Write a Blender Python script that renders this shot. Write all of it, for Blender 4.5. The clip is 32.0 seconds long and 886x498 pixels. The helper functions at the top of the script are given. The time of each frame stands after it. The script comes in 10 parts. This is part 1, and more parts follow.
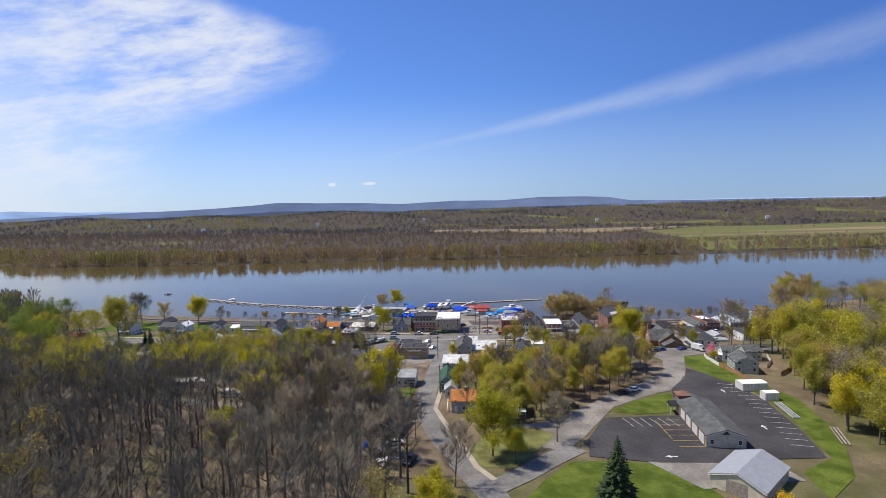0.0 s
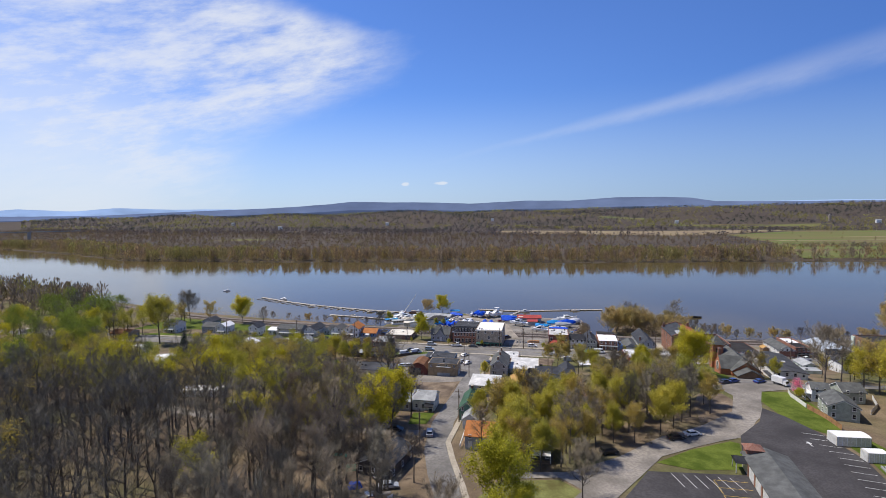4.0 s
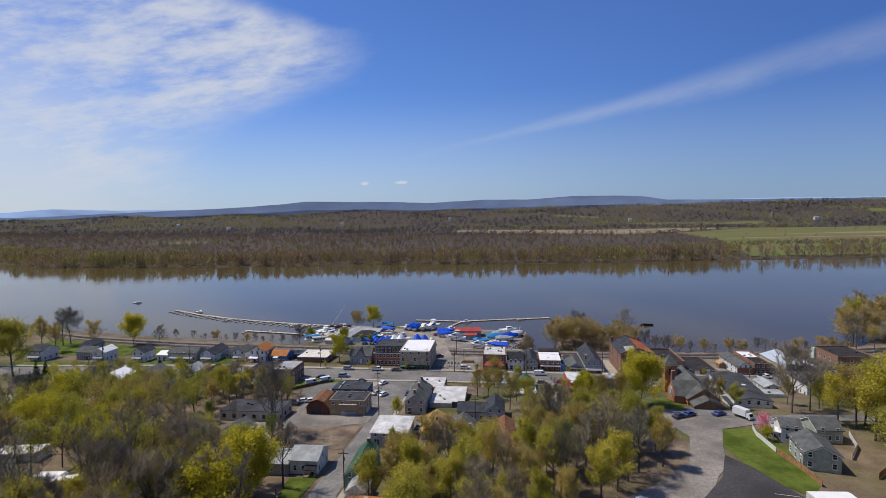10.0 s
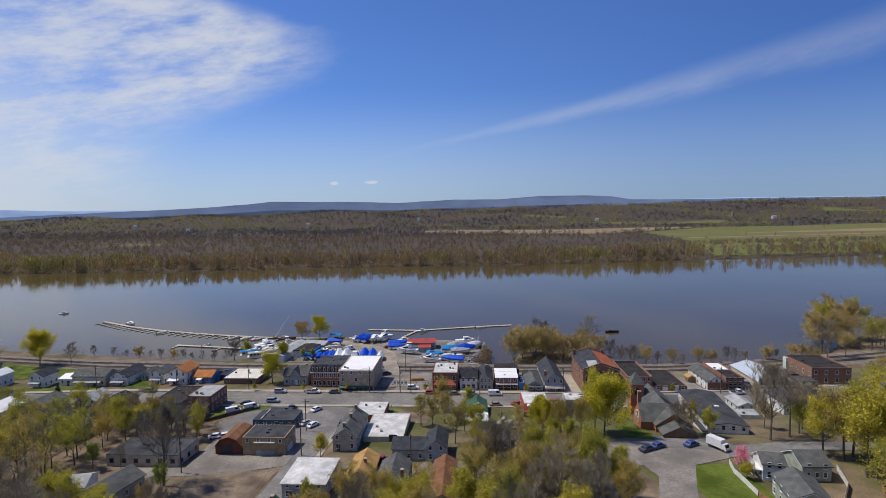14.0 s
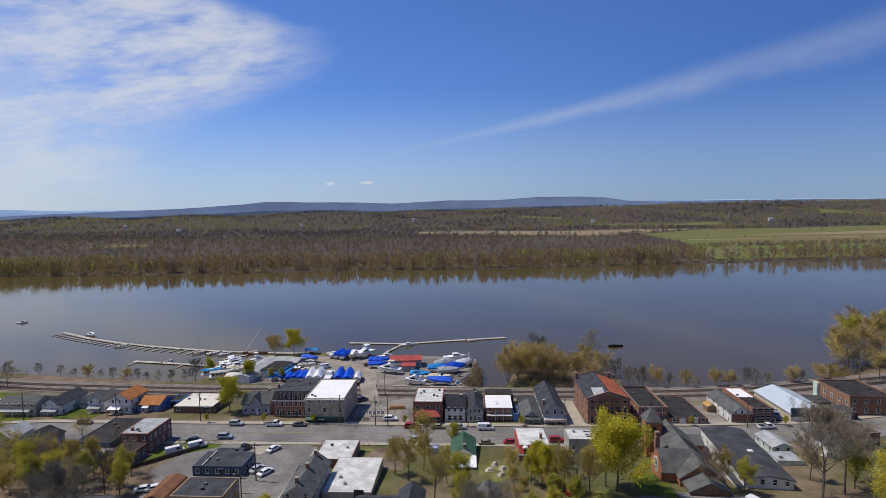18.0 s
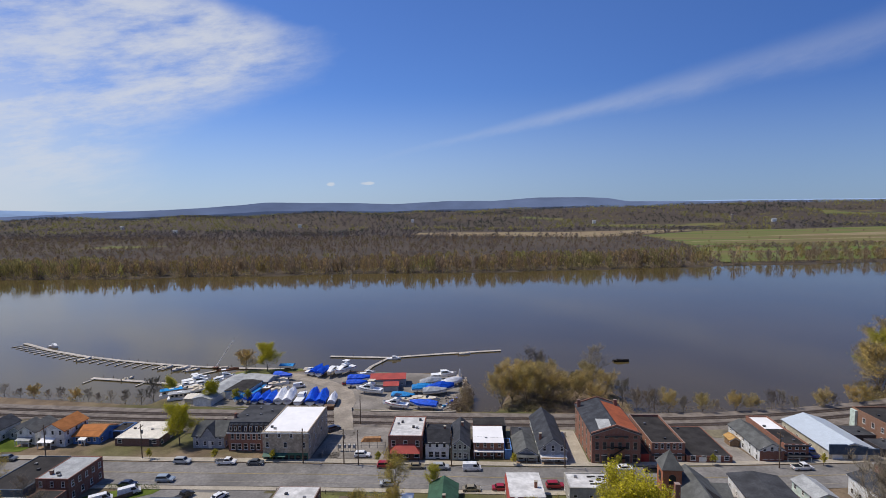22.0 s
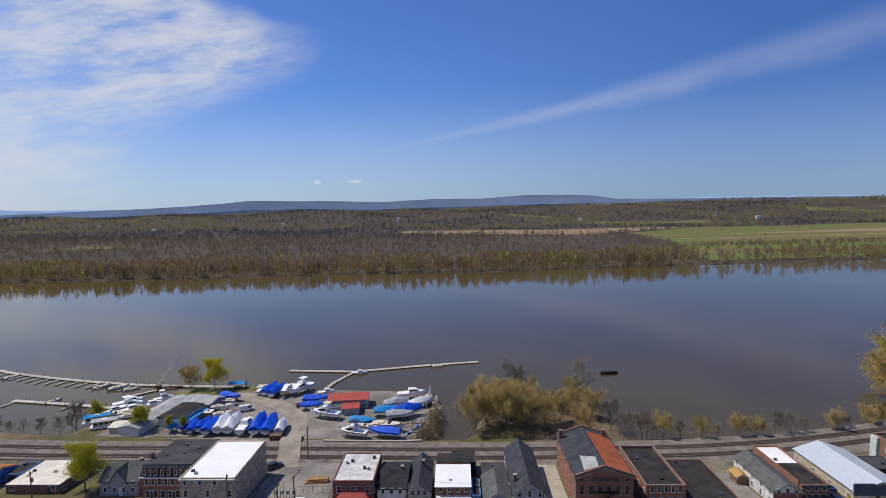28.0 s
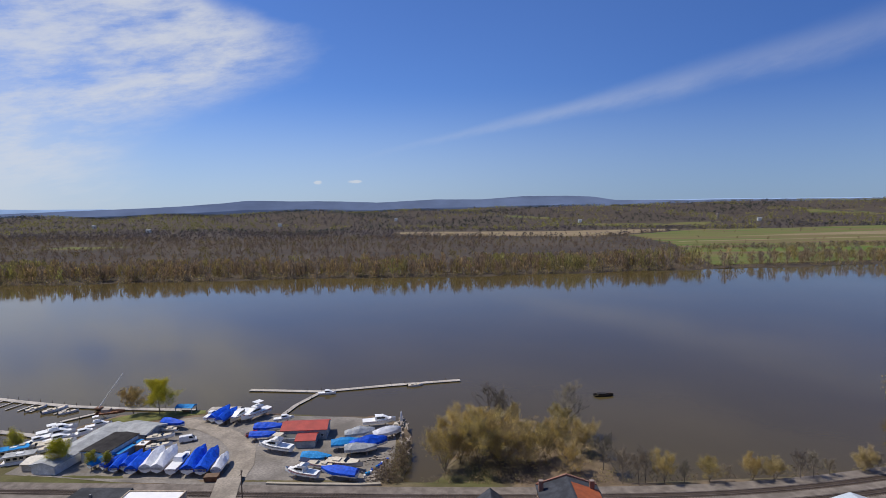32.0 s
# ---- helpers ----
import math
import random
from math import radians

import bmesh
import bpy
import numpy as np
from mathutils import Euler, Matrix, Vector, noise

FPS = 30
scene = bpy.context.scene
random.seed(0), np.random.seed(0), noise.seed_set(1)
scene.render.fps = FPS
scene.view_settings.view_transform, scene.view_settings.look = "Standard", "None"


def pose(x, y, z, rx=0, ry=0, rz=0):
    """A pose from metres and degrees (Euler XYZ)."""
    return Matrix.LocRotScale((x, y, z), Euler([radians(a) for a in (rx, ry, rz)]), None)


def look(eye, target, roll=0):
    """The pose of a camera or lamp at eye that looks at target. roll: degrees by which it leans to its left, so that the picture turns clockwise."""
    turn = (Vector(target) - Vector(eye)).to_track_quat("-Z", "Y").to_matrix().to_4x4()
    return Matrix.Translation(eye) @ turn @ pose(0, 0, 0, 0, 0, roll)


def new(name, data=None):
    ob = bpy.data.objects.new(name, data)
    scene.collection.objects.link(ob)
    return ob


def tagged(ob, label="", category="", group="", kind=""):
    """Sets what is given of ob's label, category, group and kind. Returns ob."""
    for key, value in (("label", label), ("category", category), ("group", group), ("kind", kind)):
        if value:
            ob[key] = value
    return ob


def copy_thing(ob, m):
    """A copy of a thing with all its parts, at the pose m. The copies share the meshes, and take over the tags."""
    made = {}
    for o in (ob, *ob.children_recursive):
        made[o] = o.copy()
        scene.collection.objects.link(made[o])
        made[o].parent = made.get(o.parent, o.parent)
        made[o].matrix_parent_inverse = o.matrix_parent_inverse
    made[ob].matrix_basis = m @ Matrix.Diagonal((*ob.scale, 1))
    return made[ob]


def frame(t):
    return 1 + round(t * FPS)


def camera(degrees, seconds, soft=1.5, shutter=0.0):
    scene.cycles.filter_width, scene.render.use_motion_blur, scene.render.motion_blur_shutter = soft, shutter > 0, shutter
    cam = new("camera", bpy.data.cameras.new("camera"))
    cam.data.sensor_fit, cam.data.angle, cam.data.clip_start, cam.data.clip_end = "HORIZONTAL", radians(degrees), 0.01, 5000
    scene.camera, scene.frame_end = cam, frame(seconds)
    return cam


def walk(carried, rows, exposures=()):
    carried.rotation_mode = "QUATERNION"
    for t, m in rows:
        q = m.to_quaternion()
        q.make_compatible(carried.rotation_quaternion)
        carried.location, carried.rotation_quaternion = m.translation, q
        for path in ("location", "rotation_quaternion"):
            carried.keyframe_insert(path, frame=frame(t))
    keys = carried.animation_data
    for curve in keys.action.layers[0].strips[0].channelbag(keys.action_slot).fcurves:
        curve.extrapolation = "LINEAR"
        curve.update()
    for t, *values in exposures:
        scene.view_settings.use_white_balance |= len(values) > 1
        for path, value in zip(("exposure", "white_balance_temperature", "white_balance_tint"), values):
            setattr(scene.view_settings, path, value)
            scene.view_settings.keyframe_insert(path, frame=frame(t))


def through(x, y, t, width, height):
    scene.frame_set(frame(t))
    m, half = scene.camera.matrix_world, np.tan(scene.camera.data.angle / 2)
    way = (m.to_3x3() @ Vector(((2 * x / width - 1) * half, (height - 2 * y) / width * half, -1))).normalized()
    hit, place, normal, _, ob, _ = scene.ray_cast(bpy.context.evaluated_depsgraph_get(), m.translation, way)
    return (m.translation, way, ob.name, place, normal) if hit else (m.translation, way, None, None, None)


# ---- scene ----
cam = camera(82.49, 32.0, 0.8)
EXPO = ((0.0, 0.36), (2.0, 0.29), (4.0, 0.31), (6.5, 0.12), (9.0, 0.0), (32.0, 0.0))
PATH = [
    (0, look((-0.00, -280.49, 71.99), (-5.303, -180.883, 64.948), -1.03)),
    (0.5, look((1.71, -277.63, 72.04), (-5.918, -178.169, 65.022), -1.03)),
    (1, look((3.34, -274.79, 72.11), (-4.797, -175.374, 65.030), -0.91)),
    (1.5, look((4.97, -271.99, 72.20), (-3.214, -172.580, 65.105), -0.91)),
    (2, look((6.57, -269.13, 72.31), (-1.589, -169.719, 65.244), -0.92)),
    (2.5, look((8.14, -266.22, 72.50), (-0.006, -166.802, 65.409), -0.90)),
    (3, look((9.78, -263.30, 72.72), (1.548, -163.895, 65.585), -0.86)),
    (3.5, look((11.59, -260.43, 72.92), (3.268, -161.036, 65.806), -0.92)),
    (4, look((13.53, -257.56, 73.07), (-5.613, -159.657, 66.140), -0.50)),
    (4.5, look((15.02, -254.30, 73.08), (-16.444, -159.632, 66.196), -0.05)),
    (6.5, look((19.13, -239.22, 72.68), (-20.896, -147.820, 66.064), 0.05)),
    (7, look((19.67, -236.19, 72.73), (-15.266, -142.738, 65.955), -0.08)),
    (7.5, look((20.13, -233.55, 72.93), (-4.336, -136.837, 65.986), -0.41)),
    (8, look((20.68, -230.71, 73.21), (3.862, -132.393, 66.129), -0.63)),
    (8.5, look((21.74, -227.69, 73.43), (9.400, -128.709, 66.258), -0.75)),
    (9, look((22.98, -224.69, 73.61), (11.543, -125.610, 66.442), -0.84)),
    (10, look((25.53, -218.48, 74.00), (14.053, -119.397, 66.844), -0.82)),
    (11, look((28.20, -212.31, 74.27), (17.016, -113.194, 67.162), -0.84)),
    (12, look((30.64, -206.25, 74.45), (21.219, -106.951, 67.325), -0.83)),
    (12.5, look((31.54, -203.23, 74.50), (23.498, -103.812, 67.324), -0.83)),
    (13, look((32.29, -200.25, 74.52), (25.706, -100.728, 67.333), -0.91)),
    (13.5, look((32.93, -197.12, 74.55), (26.941, -97.566, 67.292), -0.90)),
    (14, look((33.41, -194.00, 74.56), (27.696, -94.430, 67.298), -0.95)),
    (14.5, look((33.67, -190.62, 74.61), (28.223, -91.037, 67.316), -0.94)),
    (16.5, look((34.95, -176.79, 75.09), (30.117, -77.176, 67.823), -0.85)),
    (17, look((35.41, -173.30, 75.26), (30.556, -73.681, 68.082), -0.79)),
    (18, look((36.25, -166.40, 75.50), (31.390, -66.775, 68.365), -0.77)),
    (19, look((37.46, -158.69, 75.68), (32.543, -59.064, 68.535), -0.76)),
    (20, look((38.53, -151.66, 75.83), (33.569, -52.041, 68.716), -0.79)),
    (21, look((40.00, -145.92, 76.03), (35.053, -46.296, 68.934), -0.76)),
    (22, look((41.16, -141.88, 76.15), (36.135, -42.254, 69.127), -0.77)),
    (23, look((42.03, -138.94, 76.10), (37.139, -39.307, 69.013), -0.73)),
    (23.5, look((42.32, -137.62, 76.11), (38.292, -37.952, 69.006), -0.78)),
    (24, look((42.54, -136.16, 76.16), (39.115, -36.470, 69.035), -0.79)),
    (25, look((43.29, -132.75, 76.30), (40.597, -33.043, 69.085), -0.82)),
    (25.5, look((43.82, -130.64, 76.34), (41.218, -30.932, 69.090), -0.83)),
    (27.5, look((47.05, -119.73, 76.36), (44.433, -20.043, 68.897), -0.93)),
    (28, look((48.05, -116.82, 76.39), (45.468, -17.133, 68.922), -0.95)),
    (29, look((50.22, -111.11, 76.54), (47.628, -11.427, 69.046), -0.92)),
    (30, look((52.52, -105.29, 76.75), (49.849, -5.605, 69.332), -0.83)),
    (31, look((55.24, -99.03, 77.04), (52.498, 0.657, 69.653), -0.82)),
    (32, look((57.39, -92.58, 77.19), (54.775, 7.111, 69.835), -0.74)),
]
walk(cam, PATH, EXPO)

SUN_DIR = Vector((-5.6, 1.1, 9.4)).normalized()


# ------------------------------------------------------------------ node helpers
def node(nt, kind, **values):
    n = nt.nodes.new(kind)
    for key, value in values.items():
        if key in ("operation", "blend_type", "data_type", "noise_dimensions", "interpolation_type", "sky_type", "feature", "wave_type", "attribute_name", "clamp", "sun_disc", "bands_direction"):
            if key == "operation": n.operation = value
            elif key == "blend_type": n.blend_type = value
            elif key == "data_type": n.data_type = value
            elif key == "noise_dimensions": n.noise_dimensions = value
            elif key == "interpolation_type": n.interpolation_type = value
            elif key == "sky_type": n.sky_type = value
            elif key == "feature": n.feature = value
            elif key == "wave_type": n.wave_type = value
            elif key == "bands_direction": n.bands_direction = value
            elif key == "attribute_name": n.attribute_name = value
            elif key == "clamp": n.clamp = value
            elif key == "sun_disc": n.sun_disc = value
    return n


def math_node(nt, op, a, b=None, c=None):
    n = node(nt, "ShaderNodeMath", operation=op)
    for i, v in enumerate((a, b, c)):
        if v is None:
            continue
        if isinstance(v, (int, float)):
            n.inputs[i].default_value = v
        else:
            nt.links.new(v, n.inputs[i])
    return n.outputs[0]


def ramp(nt, value, lo, hi, a=0.0, b=1.0):
    n = node(nt, "ShaderNodeMapRange", interpolation_type="SMOOTHSTEP")
    nt.links.new(value, n.inputs[0])
    for i, v in enumerate((lo, hi, a, b)):
        n.inputs[i + 1].default_value = v
    return n.outputs[0]


def mix(nt, fac, a, b, blend="MIX"):
    n = node(nt, "ShaderNodeMix", data_type="RGBA", blend_type=blend)
    for i, v in ((0, fac), (6, a), (7, b)):
        if isinstance(v, (int, float)):
            n.inputs[i].default_value = v
        elif isinstance(v, (tuple, list)):
            n.inputs[i].default_value = (*v[:3], 1)
        else:
            nt.links.new(v, n.inputs[i])
    return n.outputs[2]


def noise_tex(nt, vec, scale, detail=4.0, rough=0.55):
    n = node(nt, "ShaderNodeTexNoise")
    n.inputs["Scale"].default_value, n.inputs["Detail"].default_value, n.inputs["Roughness"].default_value = scale, detail, rough
    if vec is not None:
        nt.links.new(vec, n.inputs["Vector"])
    return n.outputs[0]


def mapped(nt, vec, scale):
    n = node(nt, "ShaderNodeMapping")
    n.inputs["Scale"].default_value = scale
    nt.links.new(vec, n.inputs["Vector"])
    return n.outputs[0]


# ------------------------------------------------------------------ world: blue sky with cirrus, one sun
world = bpy.data.worlds.new("world")
scene.world = world
world.use_nodes = True
wt = world.node_tree
wt.nodes.clear()
sky = node(wt, "ShaderNodeTexSky", sky_type="NISHITA", sun_disc=False)
sky.sun_elevation = math.asin(SUN_DIR.z)
sky.sun_rotation = math.atan2(SUN_DIR.x, SUN_DIR.y)
sky.air_density, sky.dust_density, sky.ozone_density, sky.altitude = 1.0, 0.35, 2.2, 50
way = node(wt, "ShaderNodeTexCoord").outputs["Generated"]
sep = node(wt, "ShaderNodeSeparateXYZ")
wt.links.new(way, sep.inputs[0])
azim = math_node(wt, "MULTIPLY", math_node(wt, "ARCTAN2", sep.outputs[0], sep.outputs[1]), 57.2958)
elev = math_node(wt, "MULTIPLY", math_node(wt, "ARCSINE", sep.outputs[2]), 57.2958)
comb = node(wt, "ShaderNodeCombineXYZ")
wt.links.new(azim, comb.inputs[0])
wt.links.new(math_node(wt, "ADD", elev, math_node(wt, "MULTIPLY", azim, -0.22)), comb.inputs[1])
flat_way = comb.outputs[0]
big = noise_tex(wt, mapped(wt, flat_way, (0.055, 0.10, 1)), 1.0, 6.0, 0.6)
fine = noise_tex(wt, mapped(wt, flat_way, (0.10, 0.27, 1)), 1.0, 8.0, 0.62)
wob = math_node(wt, "MULTIPLY", math_node(wt, "SUBTRACT", big, 0.5), 22.0)
# the cirrus sheet, left of the heading
edge = math_node(wt, "ADD", ramp(wt, elev, 6.5, 17.0, -32.0, -15.5), ramp(wt, elev, 18.0, 25.0, 0.0, -20.0))
off = math_node(wt, "ADD", math_node(wt, "SUBTRACT", azim, edge), math_node(wt, "MULTIPLY", wob, 0.55))
off = math_node(wt, "ADD", off, math_node(wt, "MULTIPLY", math_node(wt, "SUBTRACT", fine, 0.5), 9.0))
sheet = ramp(wt, off, 2.5, -7.0)
sheet = math_node(wt, "MULTIPLY", sheet, ramp(wt, elev, -1.0, 7.0, 0.40, 1.0))
wisp = noise_tex(wt, mapped(wt, flat_way, (0.22, 0.75, 1)), 1.0, 8.0, 0.65)
sheet = math_node(wt, "MULTIPLY", sheet, ramp(wt, math_node(wt, "ADD", math_node(wt, "MULTIPLY", fine, 0.65), math_node(wt, "MULTIPLY", wisp, 0.35)), 0.35, 0.62, 0.16, 0.84))
veil = math_node(wt, "MULTIPLY", ramp(wt, azim, -28.0, -48.0, 0.0, 0.62), ramp(wt, elev, 26.0, 8.0))
sheet = math_node(wt, "MAXIMUM", sheet, math_node(wt, "MULTIPLY", veil, ramp(wt, fine, 0.3, 0.6, 0.75, 1.0)))
sheet = math_node(wt, "MULTIPLY", sheet, ramp(wt, azim, -55.0, -26.0, 0.9, 1.0))
sheet = math_node(wt, "MULTIPLY", sheet, ramp(wt, math_node(wt, "ADD", elev, math_node(wt, "MULTIPLY", math_node(wt, "SUBTRACT", big, 0.5), 10.0)), 19.5, 24.0, 1.0, 0.42))
# the long streak, fanning out to the right
bend = math_node(wt, "ADD", math_node(wt, "MULTIPLY", azim, 0.205), math_node(wt, "MULTIPLY", math_node(wt, "MULTIPLY", azim, azim), -0.0011))
line = math_node(wt, "SUBTRACT", math_node(wt, "SUBTRACT", elev, 8.35), bend)
line = math_node(wt, "ADD", line, math_node(wt, "MULTIPLY", math_node(wt, "SUBTRACT", fine, 0.5), 1.5))
width = ramp(wt, azim, -14.0, 48.0, 0.45, 2.7)
streak = math_node(wt, "SUBTRACT", 1.0, math_node(wt, "DIVIDE", math_node(wt, "ABSOLUTE", line), width))
streak = math_node(wt, "MULTIPLY", ramp(wt, streak, 0.0, 1.0), ramp(wt, azim, -15.0, 12.0))
streak = math_node(wt, "MULTIPLY", streak, ramp(wt, azim, 14.0, 52.0, 0.27, 0.17))
streak = math_node(wt, "MULTIPLY", streak, ramp(wt, fine, 0.25, 0.7, 0.45, 1.0))
# two small clouds near the horizon and a thin bank of haze
def puff(az, el, ra, re):
    a = math_node(wt, "DIVIDE", math_node(wt, "SUBTRACT", azim, az), ra)
    e = math_node(wt, "DIVIDE", math_node(wt, "SUBTRACT", elev, el), re)
    r = math_node(wt, "ADD", math_node(wt, "MULTIPLY", a, a), math_node(wt, "MULTIPLY", e, e))
    r = math_node(wt, "ADD", r, math_node(wt, "MULTIPLY", math_node(wt, "SUBTRACT", noise_tex(wt, mapped(wt, flat_way, (1.6, 3.0, 1)), 1.0), 0.5), 1.6))
    return ramp(wt, r, 1.0, 0.1)
puffs = math_node(wt, "ADD", puff(-15.2, 3.35, 0.55, 0.26), puff(-11.2, 3.45, 0.95, 0.22))
cloud = math_node(wt, "MINIMUM", math_node(wt, "ADD", math_node(wt, "ADD", sheet, streak), math_node(wt, "MULTIPLY", puffs, 0.65)), 0.97)
haze = ramp(wt, elev, 14.0, 0.0, 0.0, 0.62)
tint = mix(wt, 1.0, sky.outputs[0], (0.665, 0.94, 1.51), "MULTIPLY")
# the clear sky is brightest round the sun and deepest a right angle from it
near_sun = node(wt, "ShaderNodeVectorMath", operation="DOT_PRODUCT")
wt.links.new(way, near_sun.inputs[0])
near_sun.inputs[1].default_value = SUN_DIR
glare = mix(wt, ramp(wt, near_sun.outputs["Value"], -0.16, 0.36), (0.60, 0.69, 0.82), (0.985, 1.0, 1.035))
body = mix(wt, 1.0, mix(wt, haze, tint, (6.4, 7.5, 8.9)), glare, "MULTIPLY")
body = mix(wt, cloud, body, (8.6, 8.9, 9.5))
back = node(wt, "ShaderNodeBackground")
back.inputs[1].default_value = 0.076
wt.links.new(body, back.inputs[0])
wt.links.new(back.outputs[0], node(wt, "ShaderNodeOutputWorld").inputs[0])

sun = new("sun", bpy.data.lights.new("sun", "SUN"))
sun.data.energy, sun.data.angle, sun.data.color = 3.9, radians(0.53), (1.0, 0.925, 0.81)
sun.matrix_world = look(SUN_DIR * 100, (0, 0, 0))


# ------------------------------------------------------------------ materials
def material(name, colour, rough=0.8, vary=0.25, scale=0.6, fine=9.0, bump=0.15, metal=0.0, per_object=0.0, attribute="", second=None, spec=None, stain=0.42):
    """A painted or natural surface: two scales of variation, fine relief."""
    m = bpy.data.materials.new(name)
    m.use_nodes = True
    nt = m.node_tree
    b = nt.nodes["Principled BSDF"]
    pos = node(nt, "ShaderNodeNewGeometry").outputs["Position"]
    n1, n2 = noise_tex(nt, pos, scale, 5.0), noise_tex(nt, pos, fine, 3.0)
    lo = tuple(c * (1 - vary) for c in colour)
    hi = tuple(min(1, c * (1 + vary)) for c in (second or colour))
    col = mix(nt, ramp(nt, n1, 0.3, 0.7), lo, hi)
    col = mix(nt, ramp(nt, n2, 0.35, 0.65, 0.0, stain), col, tuple(c * 0.5 for c in colour))
    if per_object:
        rnd = node(nt, "ShaderNodeObjectInfo").outputs["Random"]
        col = mix(nt, 1.0, col, mix(nt, rnd, (1 - per_object,) * 3, (1 + per_object * 0.6,) * 3), "MULTIPLY")
    if attribute:
        at = node(nt, "ShaderNodeAttribute", attribute_name=attribute)
        col = mix(nt, 1.0, col, at.outputs["Color"], "MULTIPLY")
    nt.links.new(col, b.inputs["Base Color"])
    b.inputs["Roughness"].default_value, b.inputs["Metallic"].default_value = rough, metal
    b.inputs["Specular IOR Level"].default_value = spec if spec is not None else (0.12 if rough >= 0.9 else 0.4)
    if bump:
        bn = node(nt, "ShaderNodeBump")
        bn.inputs["Strength"].default_value, bn.inputs["Distance"].default_value = bump, 0.05
        nt.links.new(n2, bn.inputs["Height"])
        nt.links.new(bn.outputs[0], b.inputs["Normal"])
    return m


def banded(name, colour, spacing, axis=2, rough=0.7, depth=0.12, vary=0.2, spec=0.4):
    """Clapboard, shingle courses or ribs: dark joints every `spacing` metres along an axis of the object."""
    m = material(name, colour, rough, vary, 0.8, 12.0, 0.1, spec=spec)
    nt = m.node_tree
    b = nt.nodes["Principled BSDF"]
    xyz = node(nt, "ShaderNodeSeparateXYZ")
    nt.links.new(node(nt, "ShaderNodeTexCoord").outputs["Object"], xyz.inputs[0])
    f = math_node(nt, "FRACT", math_node(nt, "DIVIDE", xyz.outputs[axis], spacing))
    dark = ramp(nt, f, 0.0, 0.22, depth, 0.0)
    old = b.inputs["Base Color"].links[0].from_socket
    nt.links.new(mix(nt, dark, old, (0.01, 0.01, 0.01)), b.inputs["Base Color"])
    return m


def brick_material(name, colour, second, mortar=(0.30, 0.27, 0.24)):
    m = material(name, colour, 0.88, 0.2, 0.35, 6.0, 0.1)
    nt = m.node_tree
    b = nt.nodes["Principled BSDF"]
    tc = node(nt, "ShaderNodeTexCoord").outputs["Object"]
    xyz = node(nt, "ShaderNodeSeparateXYZ")
    nt.links.new(tc, xyz.inputs[0])
    cv = node(nt, "ShaderNodeCombineXYZ")
    nt.links.new(math_node(nt, "ADD", xyz.outputs[0], xyz.outputs[1]), cv.inputs[0])
    nt.links.new(xyz.outputs[2], cv.inputs[1])
    br = node(nt, "ShaderNodeTexBrick")
    nt.links.new(cv.outputs[0], br.inputs["Vector"])
    br.inputs["Scale"].default_value = 1.0
    br.inputs["Brick Width"].default_value, br.inputs["Row Height"].default_value, br.inputs["Mortar Size"].default_value = 0.22, 0.075, 0.006
    br.inputs["Color1"].default_value, br.inputs["Color2"].default_value, br.inputs["Mortar"].default_value = (*colour, 1), (*second, 1), (*mortar, 1)
    old = b.inputs["Base Color"].links[0].from_socket
    nt.links.new(mix(nt, 0.6, old, br.outputs[0]), b.inputs["Base Color"])
    return m


def glass_material(name, colour=(0.015, 0.018, 0.022)):
    m = bpy.data.materials.new(name)
    m.use_nodes = True
    b = m.node_tree.nodes["Principled BSDF"]
    b.inputs["Base Color"].default_value = (*colour, 1)
    b.inputs["Roughness"].default_value, b.inputs["IOR"].default_value = 0.06, 1.5
    return m


